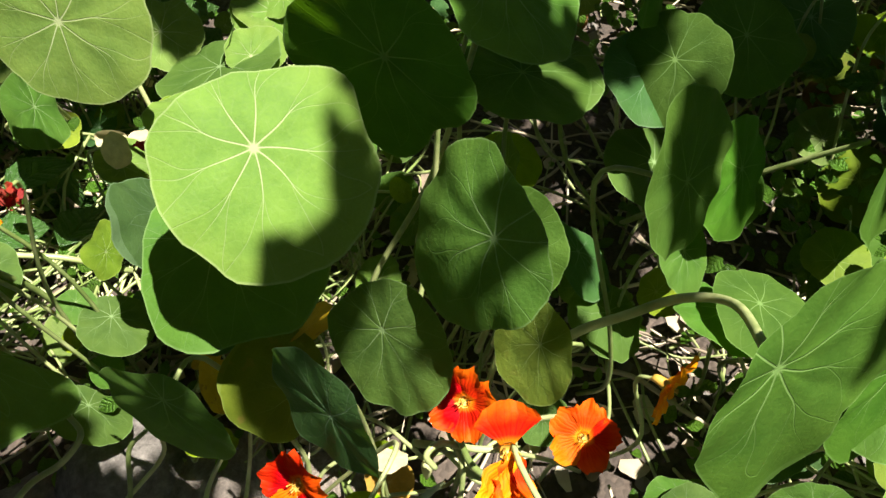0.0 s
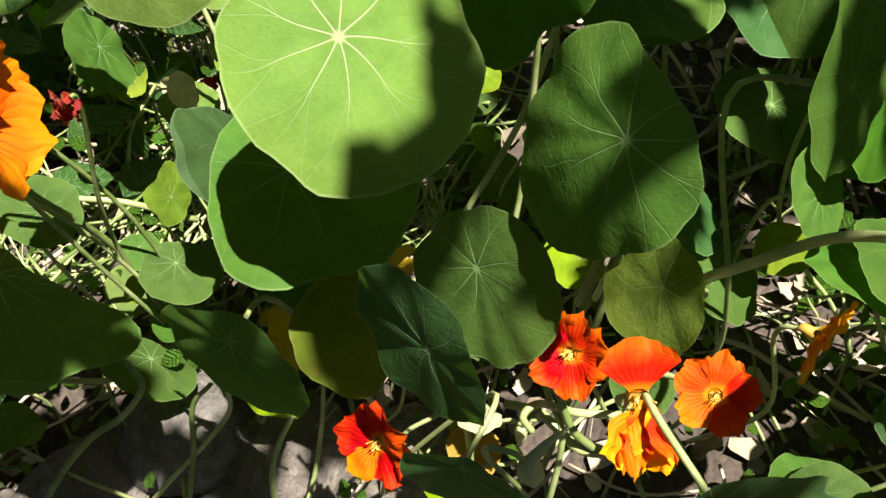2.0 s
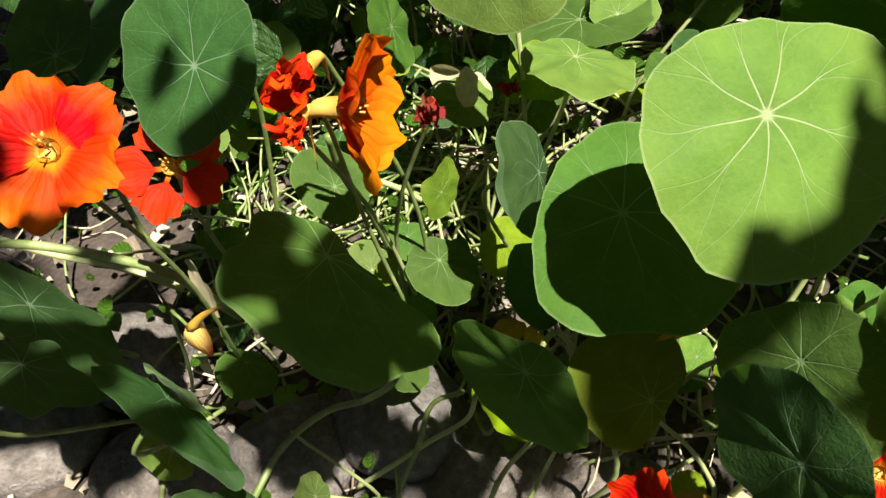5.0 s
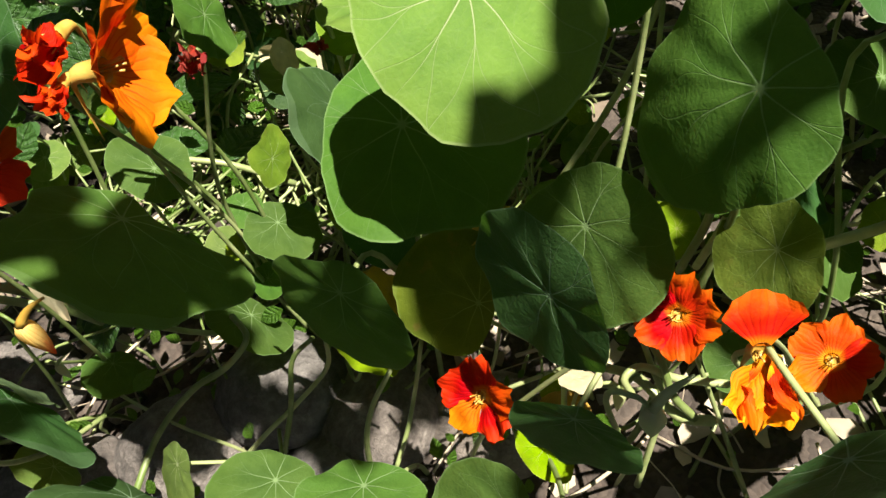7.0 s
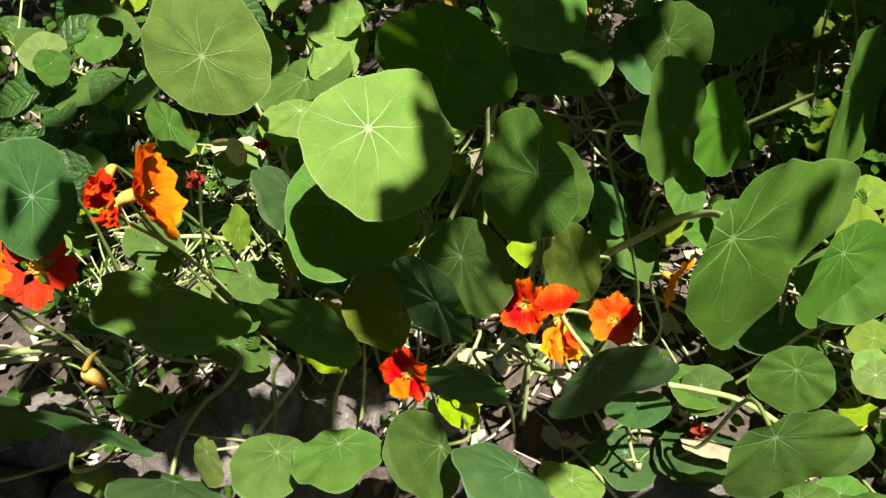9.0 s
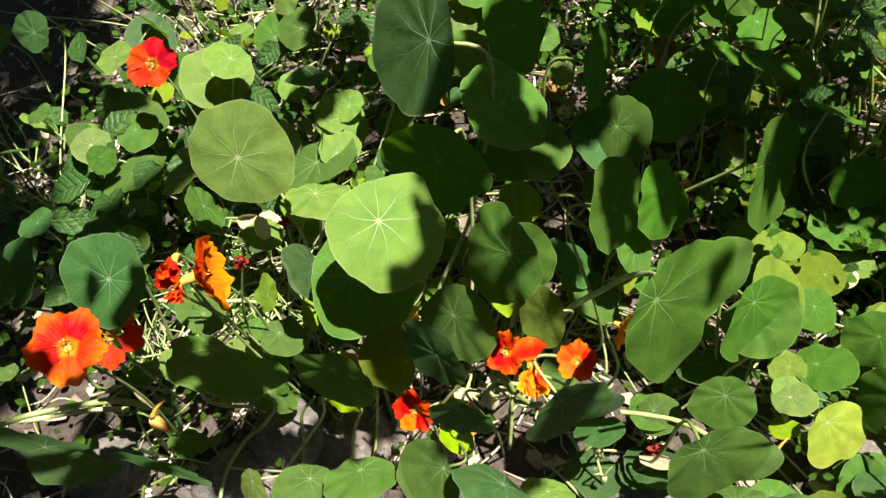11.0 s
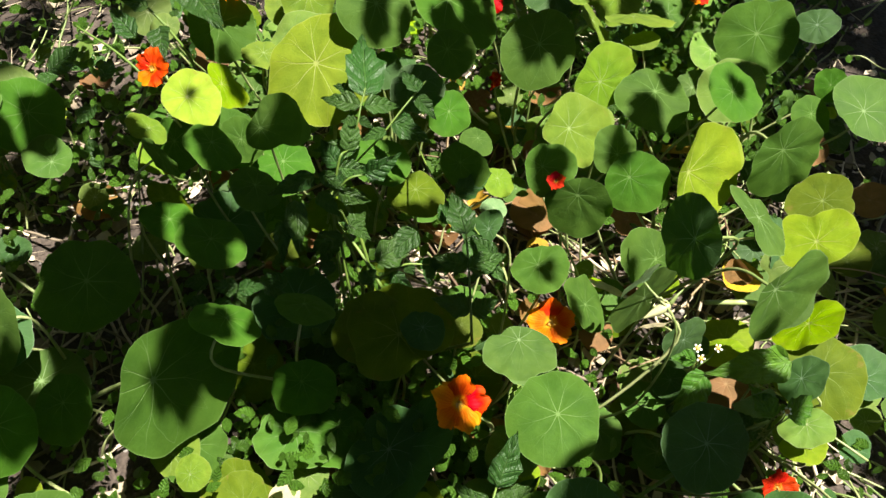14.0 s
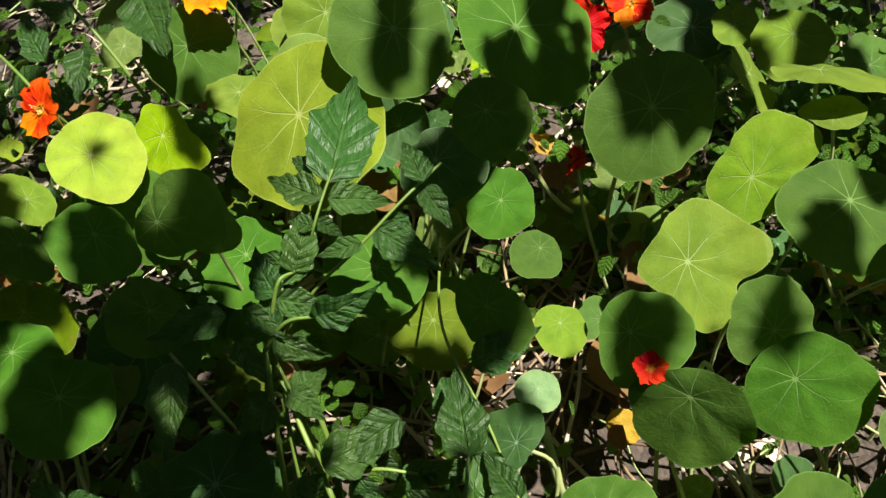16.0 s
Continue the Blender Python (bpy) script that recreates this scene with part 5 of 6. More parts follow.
def compound_leaf(base, tip, length, pairs):
    """A pinnate leaf from base to tip: a rachis with side leaflets and one at the end."""
    base, tip = Vector(base), Vector(tip)
    plant = min(TOMATOES, key=lambda p: (Vector(p.location) - base).length)
    mid = base.lerp(tip, 0.5) + Vector((0, 0, 0.012))
    rachis = tube_part("leaf_stalk", [base, mid, tip], 0.0015, 0.0009, STALK_DARK, plant, "", 8)
    foot = Vector(plant.location) + Vector((rnd.uniform(-0.02, 0.02), rnd.uniform(-0.02, 0.02), 0))
    tube_part("stem", [foot, foot.lerp(base, 0.5) + Vector((rnd.uniform(-0.02, 0.02), 0.01, 0.02)), base], 0.0023, 0.0016, STALK_DARK, plant, "", 8)
    way = (tip - base).normalized()
    lean = Vector((0.1, -0.75, 0.7))
    up = (lean - way * way.dot(lean)).normalized()
    side = way.cross(up)
    spots = [(1.0, 0.0, 1.15)]
    for i in range(pairs):
        f = 0.25 + 0.62 * i / max(1, pairs - 0.4)
        spots += [(f, 62, rnd.uniform(0.75, 1.0)), (f + 0.03, -62, rnd.uniform(0.75, 1.0))]
        if i:
            spots += [(f - 0.12, 80, 0.32), (f - 0.14, -80, 0.30)]
    for f, turn, k in spots:
        at = base.lerp(mid, f * 2) if f < 0.5 else mid.lerp(tip, f * 2 - 1)
        ang = radians(turn + rnd.uniform(-14, 14))
        d = (way * math.cos(ang) + side * math.sin(ang) + up * rnd.uniform(-0.25, 0.25)).normalized()
        nrm = (up + side * rnd.uniform(-0.35, 0.35)).normalized()
        nrm = (nrm - d * nrm.dot(d)).normalized()
        rot = Matrix((d.cross(nrm), d, nrm)).transposed().to_4x4()
        v, fc, uv = leaflet(length * k, rnd.random())
        part("leaflet", mesh_of("leaflet", v, fc, LEAFLET, uv), rachis, Matrix.Translation(at) @ rot)


def lone_leaflet(base, tip, half, nod=0.5):
    """One broad leaflet from its stalk to its tip, leaning up towards the camera."""
    base, tip = Vector(base), Vector(tip)
    plant = min(TOMATOES, key=lambda p: (Vector((p.location.x, p.location.y, 0.15)) - base).length)
    d = (tip - base).normalized()
    lean = Vector((rnd.uniform(-0.25, 0.25), -nod, 0.8))
    nrm = (lean - d * d.dot(lean)).normalized()
    rot = Matrix((d.cross(nrm), d, nrm)).transposed().to_4x4()
    v, fc, uv = leaflet((tip - base).length, rnd.random(), half)
    return part("leaflet", mesh_of("leaflet", v, fc, LEAFLET, uv), plant, Matrix.Translation(base) @ rot)


def tomato_stem(points, r):
    plant = min(TOMATOES, key=lambda p: (Vector((p.location.x, p.location.y, 0.15)) - Vector(points[-1])).length)
    return tube_part("stem", points, r * 0.36, r * 0.52, STALK_DARK, plant, "", 8)


compound_leaf((0.572, 0.183, 0.150), (0.602, 0.240, 0.200), 0.042, 2)
compound_leaf((0.607, 0.386, 0.180), (0.613, 0.469, 0.240), 0.040, 2)
compound_leaf((0.535, 0.210, 0.100), (0.602, 0.236, 0.140), 0.045, 2)
compound_leaf((0.710, 0.147, 0.140), (0.819, 0.087, 0.180), 0.050, 2)
compound_leaf((0.869, 0.284, 0.150), (0.787, 0.259, 0.150), 0.030, 2)
compound_leaf((0.572, 0.150, 0.120), (0.571, 0.184, 0.160), 0.045, 1)
compound_leaf((0.491, 0.545, 0.200), (0.502, 0.529, 0.200), 0.024, 0)
compound_leaf((0.491, 0.536, 0.180), (0.484, 0.524, 0.180), 0.026, 0)
compound_leaf((0.495, 0.556, 0.240), (0.510, 0.574, 0.260), 0.035, 1)
compound_leaf((0.488, 0.545, 0.220), (0.525, 0.549, 0.250), 0.035, 1)
compound_leaf((0.528, 0.493, 0.150), (0.580, 0.489, 0.170), 0.030, 1)
lone_leaflet((0.533, 0.612, 0.296), (0.541, 0.704, 0.310), 0.25)
lone_leaflet((0.527, 0.604, 0.290), (0.486, 0.628, 0.290), 0.24)
lone_leaflet((0.522, 0.626, 0.290), (0.501, 0.643, 0.290), 0.28)
lone_leaflet((0.531, 0.604, 0.290), (0.570, 0.612, 0.280), 0.27)
lone_leaflet((0.524, 0.597, 0.280), (0.539, 0.592, 0.270), 0.30)
lone_leaflet((0.523, 0.592, 0.280), (0.505, 0.596, 0.280), 0.30)
lone_leaflet((0.586, 0.616, 0.290), (0.573, 0.645, 0.300), 0.30)
lone_leaflet((0.585, 0.622, 0.280), (0.602, 0.598, 0.270), 0.30)
lone_leaflet((0.557, 0.598, 0.270), (0.596, 0.576, 0.260), 0.28)
lone_leaflet((0.520, 0.577, 0.260), (0.474, 0.582, 0.260), 0.25)
lone_leaflet((0.550, 0.587, 0.270), (0.524, 0.578, 0.270), 0.26)
lone_leaflet((0.565, 0.608, 0.270), (0.581, 0.596, 0.260), 0.34)
lone_leaflet((0.504, 0.525, 0.200), (0.522, 0.546, 0.200), 0.40)
lone_leaflet((0.495, 0.517, 0.200), (0.468, 0.506, 0.190), 0.36)
lone_leaflet((0.526, 0.485, 0.190), (0.574, 0.507, 0.200), 0.30)
lone_leaflet((0.458, 0.507, 0.270), (0.457, 0.460, 0.250), 0.24)
lone_leaflet((0.476, 0.543, 0.260), (0.431, 0.528, 0.260), 0.25)
lone_leaflet((0.480, 0.557, 0.250), (0.504, 0.540, 0.240), 0.28)
lone_leaflet((0.503, 0.553, 0.220), (0.524, 0.550, 0.220), 0.30)
lone_leaflet((0.477, 0.540, 0.240), (0.496, 0.516, 0.230), 0.30)
lone_leaflet((0.302, 0.809, 0.280), (0.270, 0.820, 0.290), 0.28)
lone_leaflet((0.345, 0.841, 0.280), (0.385, 0.765, 0.280), 0.28)
lone_leaflet((0.314, 0.786, 0.270), (0.316, 0.738, 0.260), 0.30)
lone_leaflet((0.289, 0.769, 0.270), (0.261, 0.807, 0.290), 0.27)
lone_leaflet((0.329, 0.789, 0.280), (0.337, 0.803, 0.280), 0.34)
lone_leaflet((0.440, 0.094, 0.130), (0.409, 0.124, 0.130), 0.28)
lone_leaflet((0.443, 0.106, 0.090), (0.388, 0.091, 0.080), 0.27)
lone_leaflet((0.452, 0.102, 0.090), (0.451, 0.064, 0.080), 0.28)
lone_leaflet((0.501, 0.113, 0.130), (0.487, 0.163, 0.140), 0.27)
lone_leaflet((0.499, 0.101, 0.130), (0.509, 0.055, 0.120), 0.27)
lone_leaflet((0.469, 0.099, 0.130), (0.472, 0.079, 0.130), 0.35)
lone_leaflet((0.587, 0.088, 0.130), (0.516, 0.074, 0.120), 0.20)
lone_leaflet((0.581, 0.087, 0.130), (0.571, 0.056, 0.120), 0.25)
lone_leaflet((0.598, 0.080, 0.130), (0.600, 0.052, 0.120), 0.25)
lone_leaflet((0.578, 0.092, 0.130), (0.563, 0.120, 0.130), 0.26)
lone_leaflet((0.597, 0.091, 0.130), (0.586, 0.124, 0.140), 0.24)
lone_leaflet((0.603, 0.085, 0.130), (0.640, 0.088, 0.130), 0.24)
lone_leaflet((0.593, 0.046, 0.100), (0.625, 0.053, 0.110), 0.27)
lone_leaflet((0.587, 0.035, 0.100), (0.557, 0.030, 0.100), 0.27)
lone_leaflet((0.631, 0.073, 0.120), (0.651, 0.098, 0.130), 0.27)
lone_leaflet((0.623, 0.059, 0.110), (0.620, 0.035, 0.100), 0.27)
lone_leaflet((0.615, 0.162, 0.140), (0.635, 0.200, 0.150), 0.30)
lone_leaflet((0.626, 0.187, 0.140), (0.626, 0.153, 0.130), 0.30)
lone_leaflet((0.621, 0.202, 0.140), (0.587, 0.187, 0.130), 0.28)
lone_leaflet((0.671, 0.208, 0.160), (0.678, 0.243, 0.170), 0.30)
lone_leaflet((0.639, 0.454, 0.220), (0.620, 0.477, 0.230), 0.30)
lone_leaflet((0.615, 0.480, 0.220), (0.650, 0.435, 0.200), 0.25)
lone_leaflet((0.614, 0.534, 0.220), (0.655, 0.556, 0.230), 0.28)
# paired weed leaves, built here as leaflets of the nearest tomato
lone_leaflet((0.397, 0.450, 0.220), (0.372, 0.458, 0.220), 0.36)
lone_leaflet((0.397, 0.450, 0.220), (0.422, 0.449, 0.220), 0.34)
lone_leaflet((0.399, 0.448, 0.220), (0.402, 0.437, 0.210), 0.34)
lone_leaflet((0.439, 0.462, 0.200), (0.420, 0.472, 0.210), 0.36)
lone_leaflet((0.481, 0.484, 0.180), (0.472, 0.500, 0.190), 0.40)
lone_leaflet((0.509, 0.467, 0.180), (0.526, 0.486, 0.180), 0.40)
lone_leaflet((0.544, 0.464, 0.170), (0.526, 0.448, 0.170), 0.36)
lone_leaflet((0.618, 0.216, 0.150), (0.595, 0.239, 0.160), 0.34)
lone_leaflet((0.618, 0.216, 0.150), (0.647, 0.224, 0.160), 0.34)
lone_leaflet((0.618, 0.213, 0.150), (0.617, 0.185, 0.140), 0.34)
lone_leaflet((0.707, 0.170, 0.140), (0.697, 0.197, 0.150), 0.34)
lone_leaflet((0.707, 0.170, 0.140), (0.735, 0.170, 0.150), 0.34)
lone_leaflet((0.808, 0.120, 0.140), (0.799, 0.145, 0.150), 0.34)
lone_leaflet((0.808, 0.120, 0.140), (0.838, 0.122, 0.150), 0.34)
# a mint-like weed pair, likewise hung on the tomato
lone_leaflet((0.358, 0.472, 0.170), (0.330, 0.483, 0.160), 0.32)
lone_leaflet((0.362, 0.471, 0.170), (0.385, 0.470, 0.160), 0.30)
lone_leaflet((0.438, 0.525, 0.220), (0.438, 0.482, 0.210), 0.22)
lone_leaflet((0.571, 0.511, 0.200), (0.529, 0.484, 0.190), 0.27)
lone_leaflet((0.582, 0.499, 0.170), (0.577, 0.471, 0.160), 0.36)
lone_leaflet((0.501, 0.530, 0.190), (0.513, 0.560, 0.180), 0.32)
lone_leaflet((0.483, 0.536, 0.180), (0.460, 0.521, 0.170), 0.34)
lone_leaflet((0.604, 0.499, 0.160), (0.595, 0.486, 0.150), 0.36)
lone_leaflet((0.596, 0.502, 0.220), (0.614, 0.545, 0.210), 0.24)
lone_leaflet((0.411, 0.490, 0.180), (0.435, 0.461, 0.170), 0.25)
lone_leaflet((0.556, 0.503, 0.160), (0.566, 0.491, 0.150), 0.40)
lone_leaflet((0.352, 0.512, 0.150), (0.319, 0.524, 0.140), 0.30)
tomato_stem([(0.534, 0.618, 0.300), (0.528, 0.605, 0.290), (0.523, 0.592, 0.280), (0.516, 0.587, 0.260), (0.506, 0.573, 0.240), (0.490, 0.559, 0.210), (0.479, 0.558, 0.170)], 0.0022)
tomato_stem([(0.596, 0.632, 0.290), (0.571, 0.608, 0.280), (0.544, 0.589, 0.260), (0.516, 0.584, 0.230), (0.487, 0.572, 0.190), (0.479, 0.558, 0.170)], 0.0024)
tomato_stem([(0.483, 0.566, 0.200), (0.493, 0.539, 0.190), (0.512, 0.505, 0.180), (0.529, 0.475, 0.160)], 0.0036)
tomato_stem([(0.277, 0.845, 0.280), (0.311, 0.818, 0.250), (0.332, 0.807, 0.200), (0.315, 0.856, 0.100), (0.288, 0.905, 0.020)], 0.0040)
tomato_stem([(0.214, 0.815, 0.260), (0.266, 0.768, 0.250), (0.286, 0.751, 0.220), (0.231, 0.827, 0.100)], 0.0034)
tomato_stem([(0.440, 0.092, 0.130), (0.500, 0.106, 0.130), (0.560, 0.117, 0.120), (0.611, 0.137, 0.080), (0.651, 0.163, 0.030)], 0.0020)
tomato_stem([(0.577, 0.090, 0.130), (0.602, 0.088, 0.130), (0.593, 0.058, 0.110), (0.588, 0.021, 0.080)], 0.0022)
tomato_stem([(0.639, 0.454, 0.220), (0.622, 0.499, 0.220), (0.595, 0.561, 0.220), (0.587, 0.655, 0.180)], 0.0020)

# ---- lower leaves that fill the bed ----
for i in range(70):
    x, y = rnd.uniform(-0.5, 0.05), rnd.uniform(0.30, 0.75)
    leaf(x, y, rnd.uniform(0.03, 0.12), rnd.uniform(0.010, 0.024), rnd.uniform(5, 60), rnd.uniform(200, 340), rnd.uniform(0, 360), rnd.uniform(0, 0.3),
         rnd.choice(("green", "light", "deep", "light", "light", "yellow")))
for i in range(150):
    x, y = rnd.uniform(-0.55, 1.25), rnd.uniform(0.22, 1.3)
    leaf(x, y, rnd.uniform(0.03, 0.11), rnd.uniform(0.010, 0.022), rnd.uniform(5, 50), rnd.uniform(200, 340), rnd.uniform(0, 360), rnd.uniform(0, 0.3),
         rnd.choice(("green", "green", "deep", "light", "light", "olive", "yellow")))
for i in range(45):
    x, y = rnd.uniform(-0.75, -0.12), rnd.uniform(0.45, 0.95)
    leaf(x, y, rnd.uniform(0.08, 0.2), rnd.uniform(0.018, 0.034), rnd.uniform(10, 70), rnd.uniform(0, 360), rnd.uniform(0, 360), rnd.uniform(0, 0.3),
         rnd.choice(("green", "green", "deep", "light", "light")))
for i in range(60):
    x, y = rnd.uniform(0.55, 1.25), rnd.uniform(0.0, 0.42)
    leaf(x, y, rnd.uniform(0.03, 0.10), rnd.uniform(0.014, 0.028), rnd.uniform(5, 50), rnd.uniform(200, 340), rnd.uniform(0, 360), rnd.uniform(0, 0.3),
         rnd.choice(("green", "green", "deep", "light", "olive", "deep")))
for i in range(120):
    x, y = rnd.uniform(-0.8, 1.6), rnd.uniform(0.8, 1.7)
    leaf(x, y, rnd.uniform(0.10, 0.24), rnd.uniform(0.022, 0.042), rnd.uniform(10, 60), rnd.uniform(220, 320), rnd.uniform(0, 360), rnd.uniform(0, 0.3),
         rnd.choice(("green", "green", "deep", "light", "green")))


for i in range(150):
    x, y = rnd.uniform(0.30, 1.25), rnd.uniform(0.34, 1.1)
    leaf(x, y, rnd.uniform(0.025, 0.085), rnd.uniform(0.018, 0.036), rnd.uniform(3, 40), rnd.uniform(200, 340), rnd.uniform(0, 360), rnd.uniform(0, 0.3),
         rnd.choice(("green", "green", "deep", "olive", "deep", "light", "dead")))
for i in range(44):
    x, y = rnd.uniform(0.25, 1.0), rnd.uniform(-0.02, 0.24)
    leaf(x, y, rnd.uniform(0.02, 0.07), rnd.uniform(0.018, 0.034), rnd.uniform(5, 45), rnd.uniform(200, 340), rnd.uniform(0, 360), rnd.uniform(0, 0.3),
         rnd.choice(("green", "deep", "deep", "olive", "green")))
for i in range(26):
    x, y = rnd.uniform(0.1, 1.2), rnd.uniform(0.26, 1.0)
    leaf(x, y, rnd.uniform(0.012, 0.04), rnd.uniform(0.018, 0.032), rnd.uniform(5, 50), rnd.uniform(0, 360), rnd.uniform(0, 360), rnd.uniform(0, 0.3),
         rnd.choice(("dead", "dead", "straw")), 0.5, 0.06, 0.16, rnd.uniform(60, 110), rnd.uniform(0, 360), 0.0, False)

def flowering_weed(foot, heads, leaves):
    """A small field weed: a thin stem, paired toothed leaves, and tiny heads with a yellow disc and five white rays."""
    weed = new("flowering_weed")
    weed.location = foot
    tagged(weed, "small weed with toothed leaves and tiny yellow and white flower heads", "weed", "small weeds in the bed")
    top = sum((Vector(h) for h in heads), Vector()) / len(heads) - Vector((0, 0, 0.03))
    tube_part("stem", [Vector(foot), Vector(foot).lerp(top, 0.5) + Vector((0.006, -0.004, 0)), top], 0.0016, 0.0010, STALK_DARK, weed)
    for base, tip, half in leaves:
        base, tip = Vector(base), Vector(tip)
        d = (tip - base).normalized()
        nrm = (Vector((0.1, -0.5, 0.8)) - d * d.dot(Vector((0.1, -0.5, 0.8)))).normalized()
        v, fc, uv = leaflet((tip - base).length, rnd.random(), half)
        part("leaf", mesh_of("leaf", v, fc, WEED, uv), weed, Matrix.Translation(base) @ Matrix((d.cross(nrm), d, nrm)).transposed().to_4x4())
        tube_part("leaf_stalk", [top.lerp(Vector(foot), 0.25), base], 0.0008, 0.0006, STALK_DARK, weed, "", 6, 2)
    for h in heads:
        h = Vector(h)
        m = facing(h.x, h.y, h.z, rnd.uniform(20, 40), rnd.uniform(-130, -70), rnd.uniform(0, 72))
        verts, faces = [Vector((0, 0, 0.0022))], []
        for i, (rr, zz) in enumerate(((0.0014, 0.0019), (0.0024, 0.0008), (0.0022, -0.0012))):
            verts += [Vector((rr * math.cos(k * math.pi / 5), rr * math.sin(k * math.pi / 5), zz)) for k in range(10)]
            for k in range(10):
                l = (k + 1) % 10
                faces.append((0, 1 + k, 1 + l) if i == 0 else (i * 10 - 9 + k, i * 10 + 1 + k, i * 10 + 1 + l, i * 10 - 9 + l))
        head = part("flower_head", mesh_of("flower_head", verts, faces, CALYX), weed, m, "tiny yellow flower head")
        tube_part("flower_stalk", [top, top.lerp(h, 0.6) + Vector((0.002, 0, -0.003)), m @ Vector((0, 0, -0.001))], 0.0007, 0.0005, STALK_DARK, head, "", 6, 3)
        for k in range(5):
            verts = [Vector((x * 0.0009 * w, 0.0018 + y * 0.0022, 0.0005 + 0.0006 * y * y)) for y, w in ((0, 0.5), (0.5, 1.0), (0.9, 1.05), (1.05, 0.5)) for x in (-1, 0, 1)]
            faces = [(j * 3 + i, j * 3 + i + 1, j * 3 + i + 4, j * 3 + i + 3) for j in range(3) for i in range(2)]
            part("ray_petal", mesh_of("ray_petal", verts, faces, RAY_WHITE), head, m @ Matrix.Rotation(k * math.tau / 5, 4, "Z"), "white ray petal")


flowering_weed((0.825, 0.370, bumps(0.825, 0.370)), [(0.806, 0.331, 0.200), (0.809, 0.344, 0.195), (0.830, 0.344, 0.190)], [((0.903, 0.331, 0.170), (0.821, 0.326, 0.175), 0.24), ((0.814, 0.343, 0.170), (0.781, 0.360, 0.180), 0.24), ((0.824, 0.335, 0.160), (0.786, 0.304, 0.150), 0.34)])
flowering_weed((0.872, 0.301, bumps(0.872, 0.301)), [(0.862, 0.271, 0.200)], [((0.859, 0.275, 0.180), (0.847, 0.305, 0.190), 0.38), ((0.872, 0.273, 0.180), (0.908, 0.290, 0.180), 0.36)])


# ---- small-leaved weeds, litter and grit ----
def scatter_leaves(name, count, spots, size, label, material):
    verts, faces, uvs = [], [], []
    for i in range(count):
        cx, cy, rx, ry, h = rnd.choice(spots)
        x, y = rnd.gauss(cx, rx), rnd.gauss(cy, ry)
        s = size * rnd.uniform(0.5, 1.3)
        m = facing(x, y, max(0.004, rnd.uniform(0.0, 1) * h), rnd.uniform(5, 65), rnd.uniform(180, 360), rnd.uniform(0, 360))
        b = len(verts)
        keel, droop = rnd.uniform(0.05, 0.35), rnd.uniform(0.0, 0.4)
        for v, w in ((0, 0.02), (0.22, 0.26), (0.5, 0.34), (0.8, 0.20), (1.0, 0.01)):
            for u in (-1, 0, 1):
                verts.append(m @ Vector((u * w * s, v * s, (keel * abs(u) * w - droop * v * v) * s)))
                uvs.append((u, v))
        for j in range(4):
            for k in range(2):
                a = b + j * 3 + k
                faces.append((a, a + 1, a + 4, a + 3))
    return tagged(part(name, mesh_of(name, verts, faces, material, uvs), None), label, "weeds", kind="stuff")


scatter_leaves("weed_leaves", 8200, [(1.05, 0.85, 0.12, 0.12, 0.16), (1.0, 1.05, 0.14, 0.1, 0.16), (0.95, 0.72, 0.12, 0.08, 0.08), (0.85, 0.95, 0.16, 0.1, 0.10), (0.52, 0.36, 0.08, 0.08, 0.14), (0.75, 0.2, 0.2, 0.12, 0.09), (0.5, 0.3, 0.15, 0.1, 0.07), (-0.5, 0.6, 0.12, 0.15, 0.12), (0.15, 1.0, 0.25, 0.15, 0.14), (0.35, 0.75, 0.14, 0.16, 0.13), (0.6, 0.95, 0.25, 0.14, 0.16), (0.95, 0.85, 0.12, 0.10, 0.12), (0.05, 0.8, 0.2, 0.15, 0.10),
                                     (-0.3, 0.75, 0.15, 0.2, 0.10), (0.45, 0.5, 0.12, 0.1, 0.10)], 0.016, "small-leaved green weeds growing between the plants", WEED)
scatter_leaves("clover_leaves", 900, [(0.2, 0.35, 0.3, 0.10, 0.05), (0.75, 0.3, 0.2, 0.12, 0.05), (-0.25, 0.4, 0.15, 0.12, 0.05)], 0.012, "tiny green seedlings on the soil", WEED)


scatter_leaves("lance_leaves", 220, [(-0.5, 0.6, 0.14, 0.16, 0.16), (-0.42, 0.55, 0.07, 0.07, 0.16), (-0.3, 0.8, 0.16, 0.12, 0.14), (0.0, 1.0, 0.3, 0.14, 0.16)], 0.05, "narrow grey-green weed leaves behind the nasturtiums", LEAFLET)


def scatter_straw(count):
    verts, faces = [], []
    for i in range(count):
        x, y = rnd.uniform(-0.8, 1.4), rnd.uniform(0.1, 1.3)
        a, l = rnd.uniform(0, 6.3), rnd.uniform(0.02, 0.10)
        p = Vector((x, y, bumps(x, y) + rnd.uniform(0.002, 0.03)))
        d = Vector((math.cos(a), math.sin(a), rnd.uniform(-0.3, 0.3))) * l
        s = Vector((-math.sin(a), math.cos(a), 0)) * l * rnd.uniform(-0.25, 0.25)
        r = rnd.uniform(0.0005, 0.0014)
        v, f = tube(spline([p, p + d * 0.5 + s, p + d], 3), r, r * 0.7, 4)
        b = len(verts)
        verts += v
        faces += [tuple(b + k for k in q) for q in f]
    return tagged(part("dry_straw", mesh_of("dry_straw", verts, faces, LITTER), None), "dry straw-coloured stalks lying on the soil", "litter", kind="stuff")


scatter_straw(900)


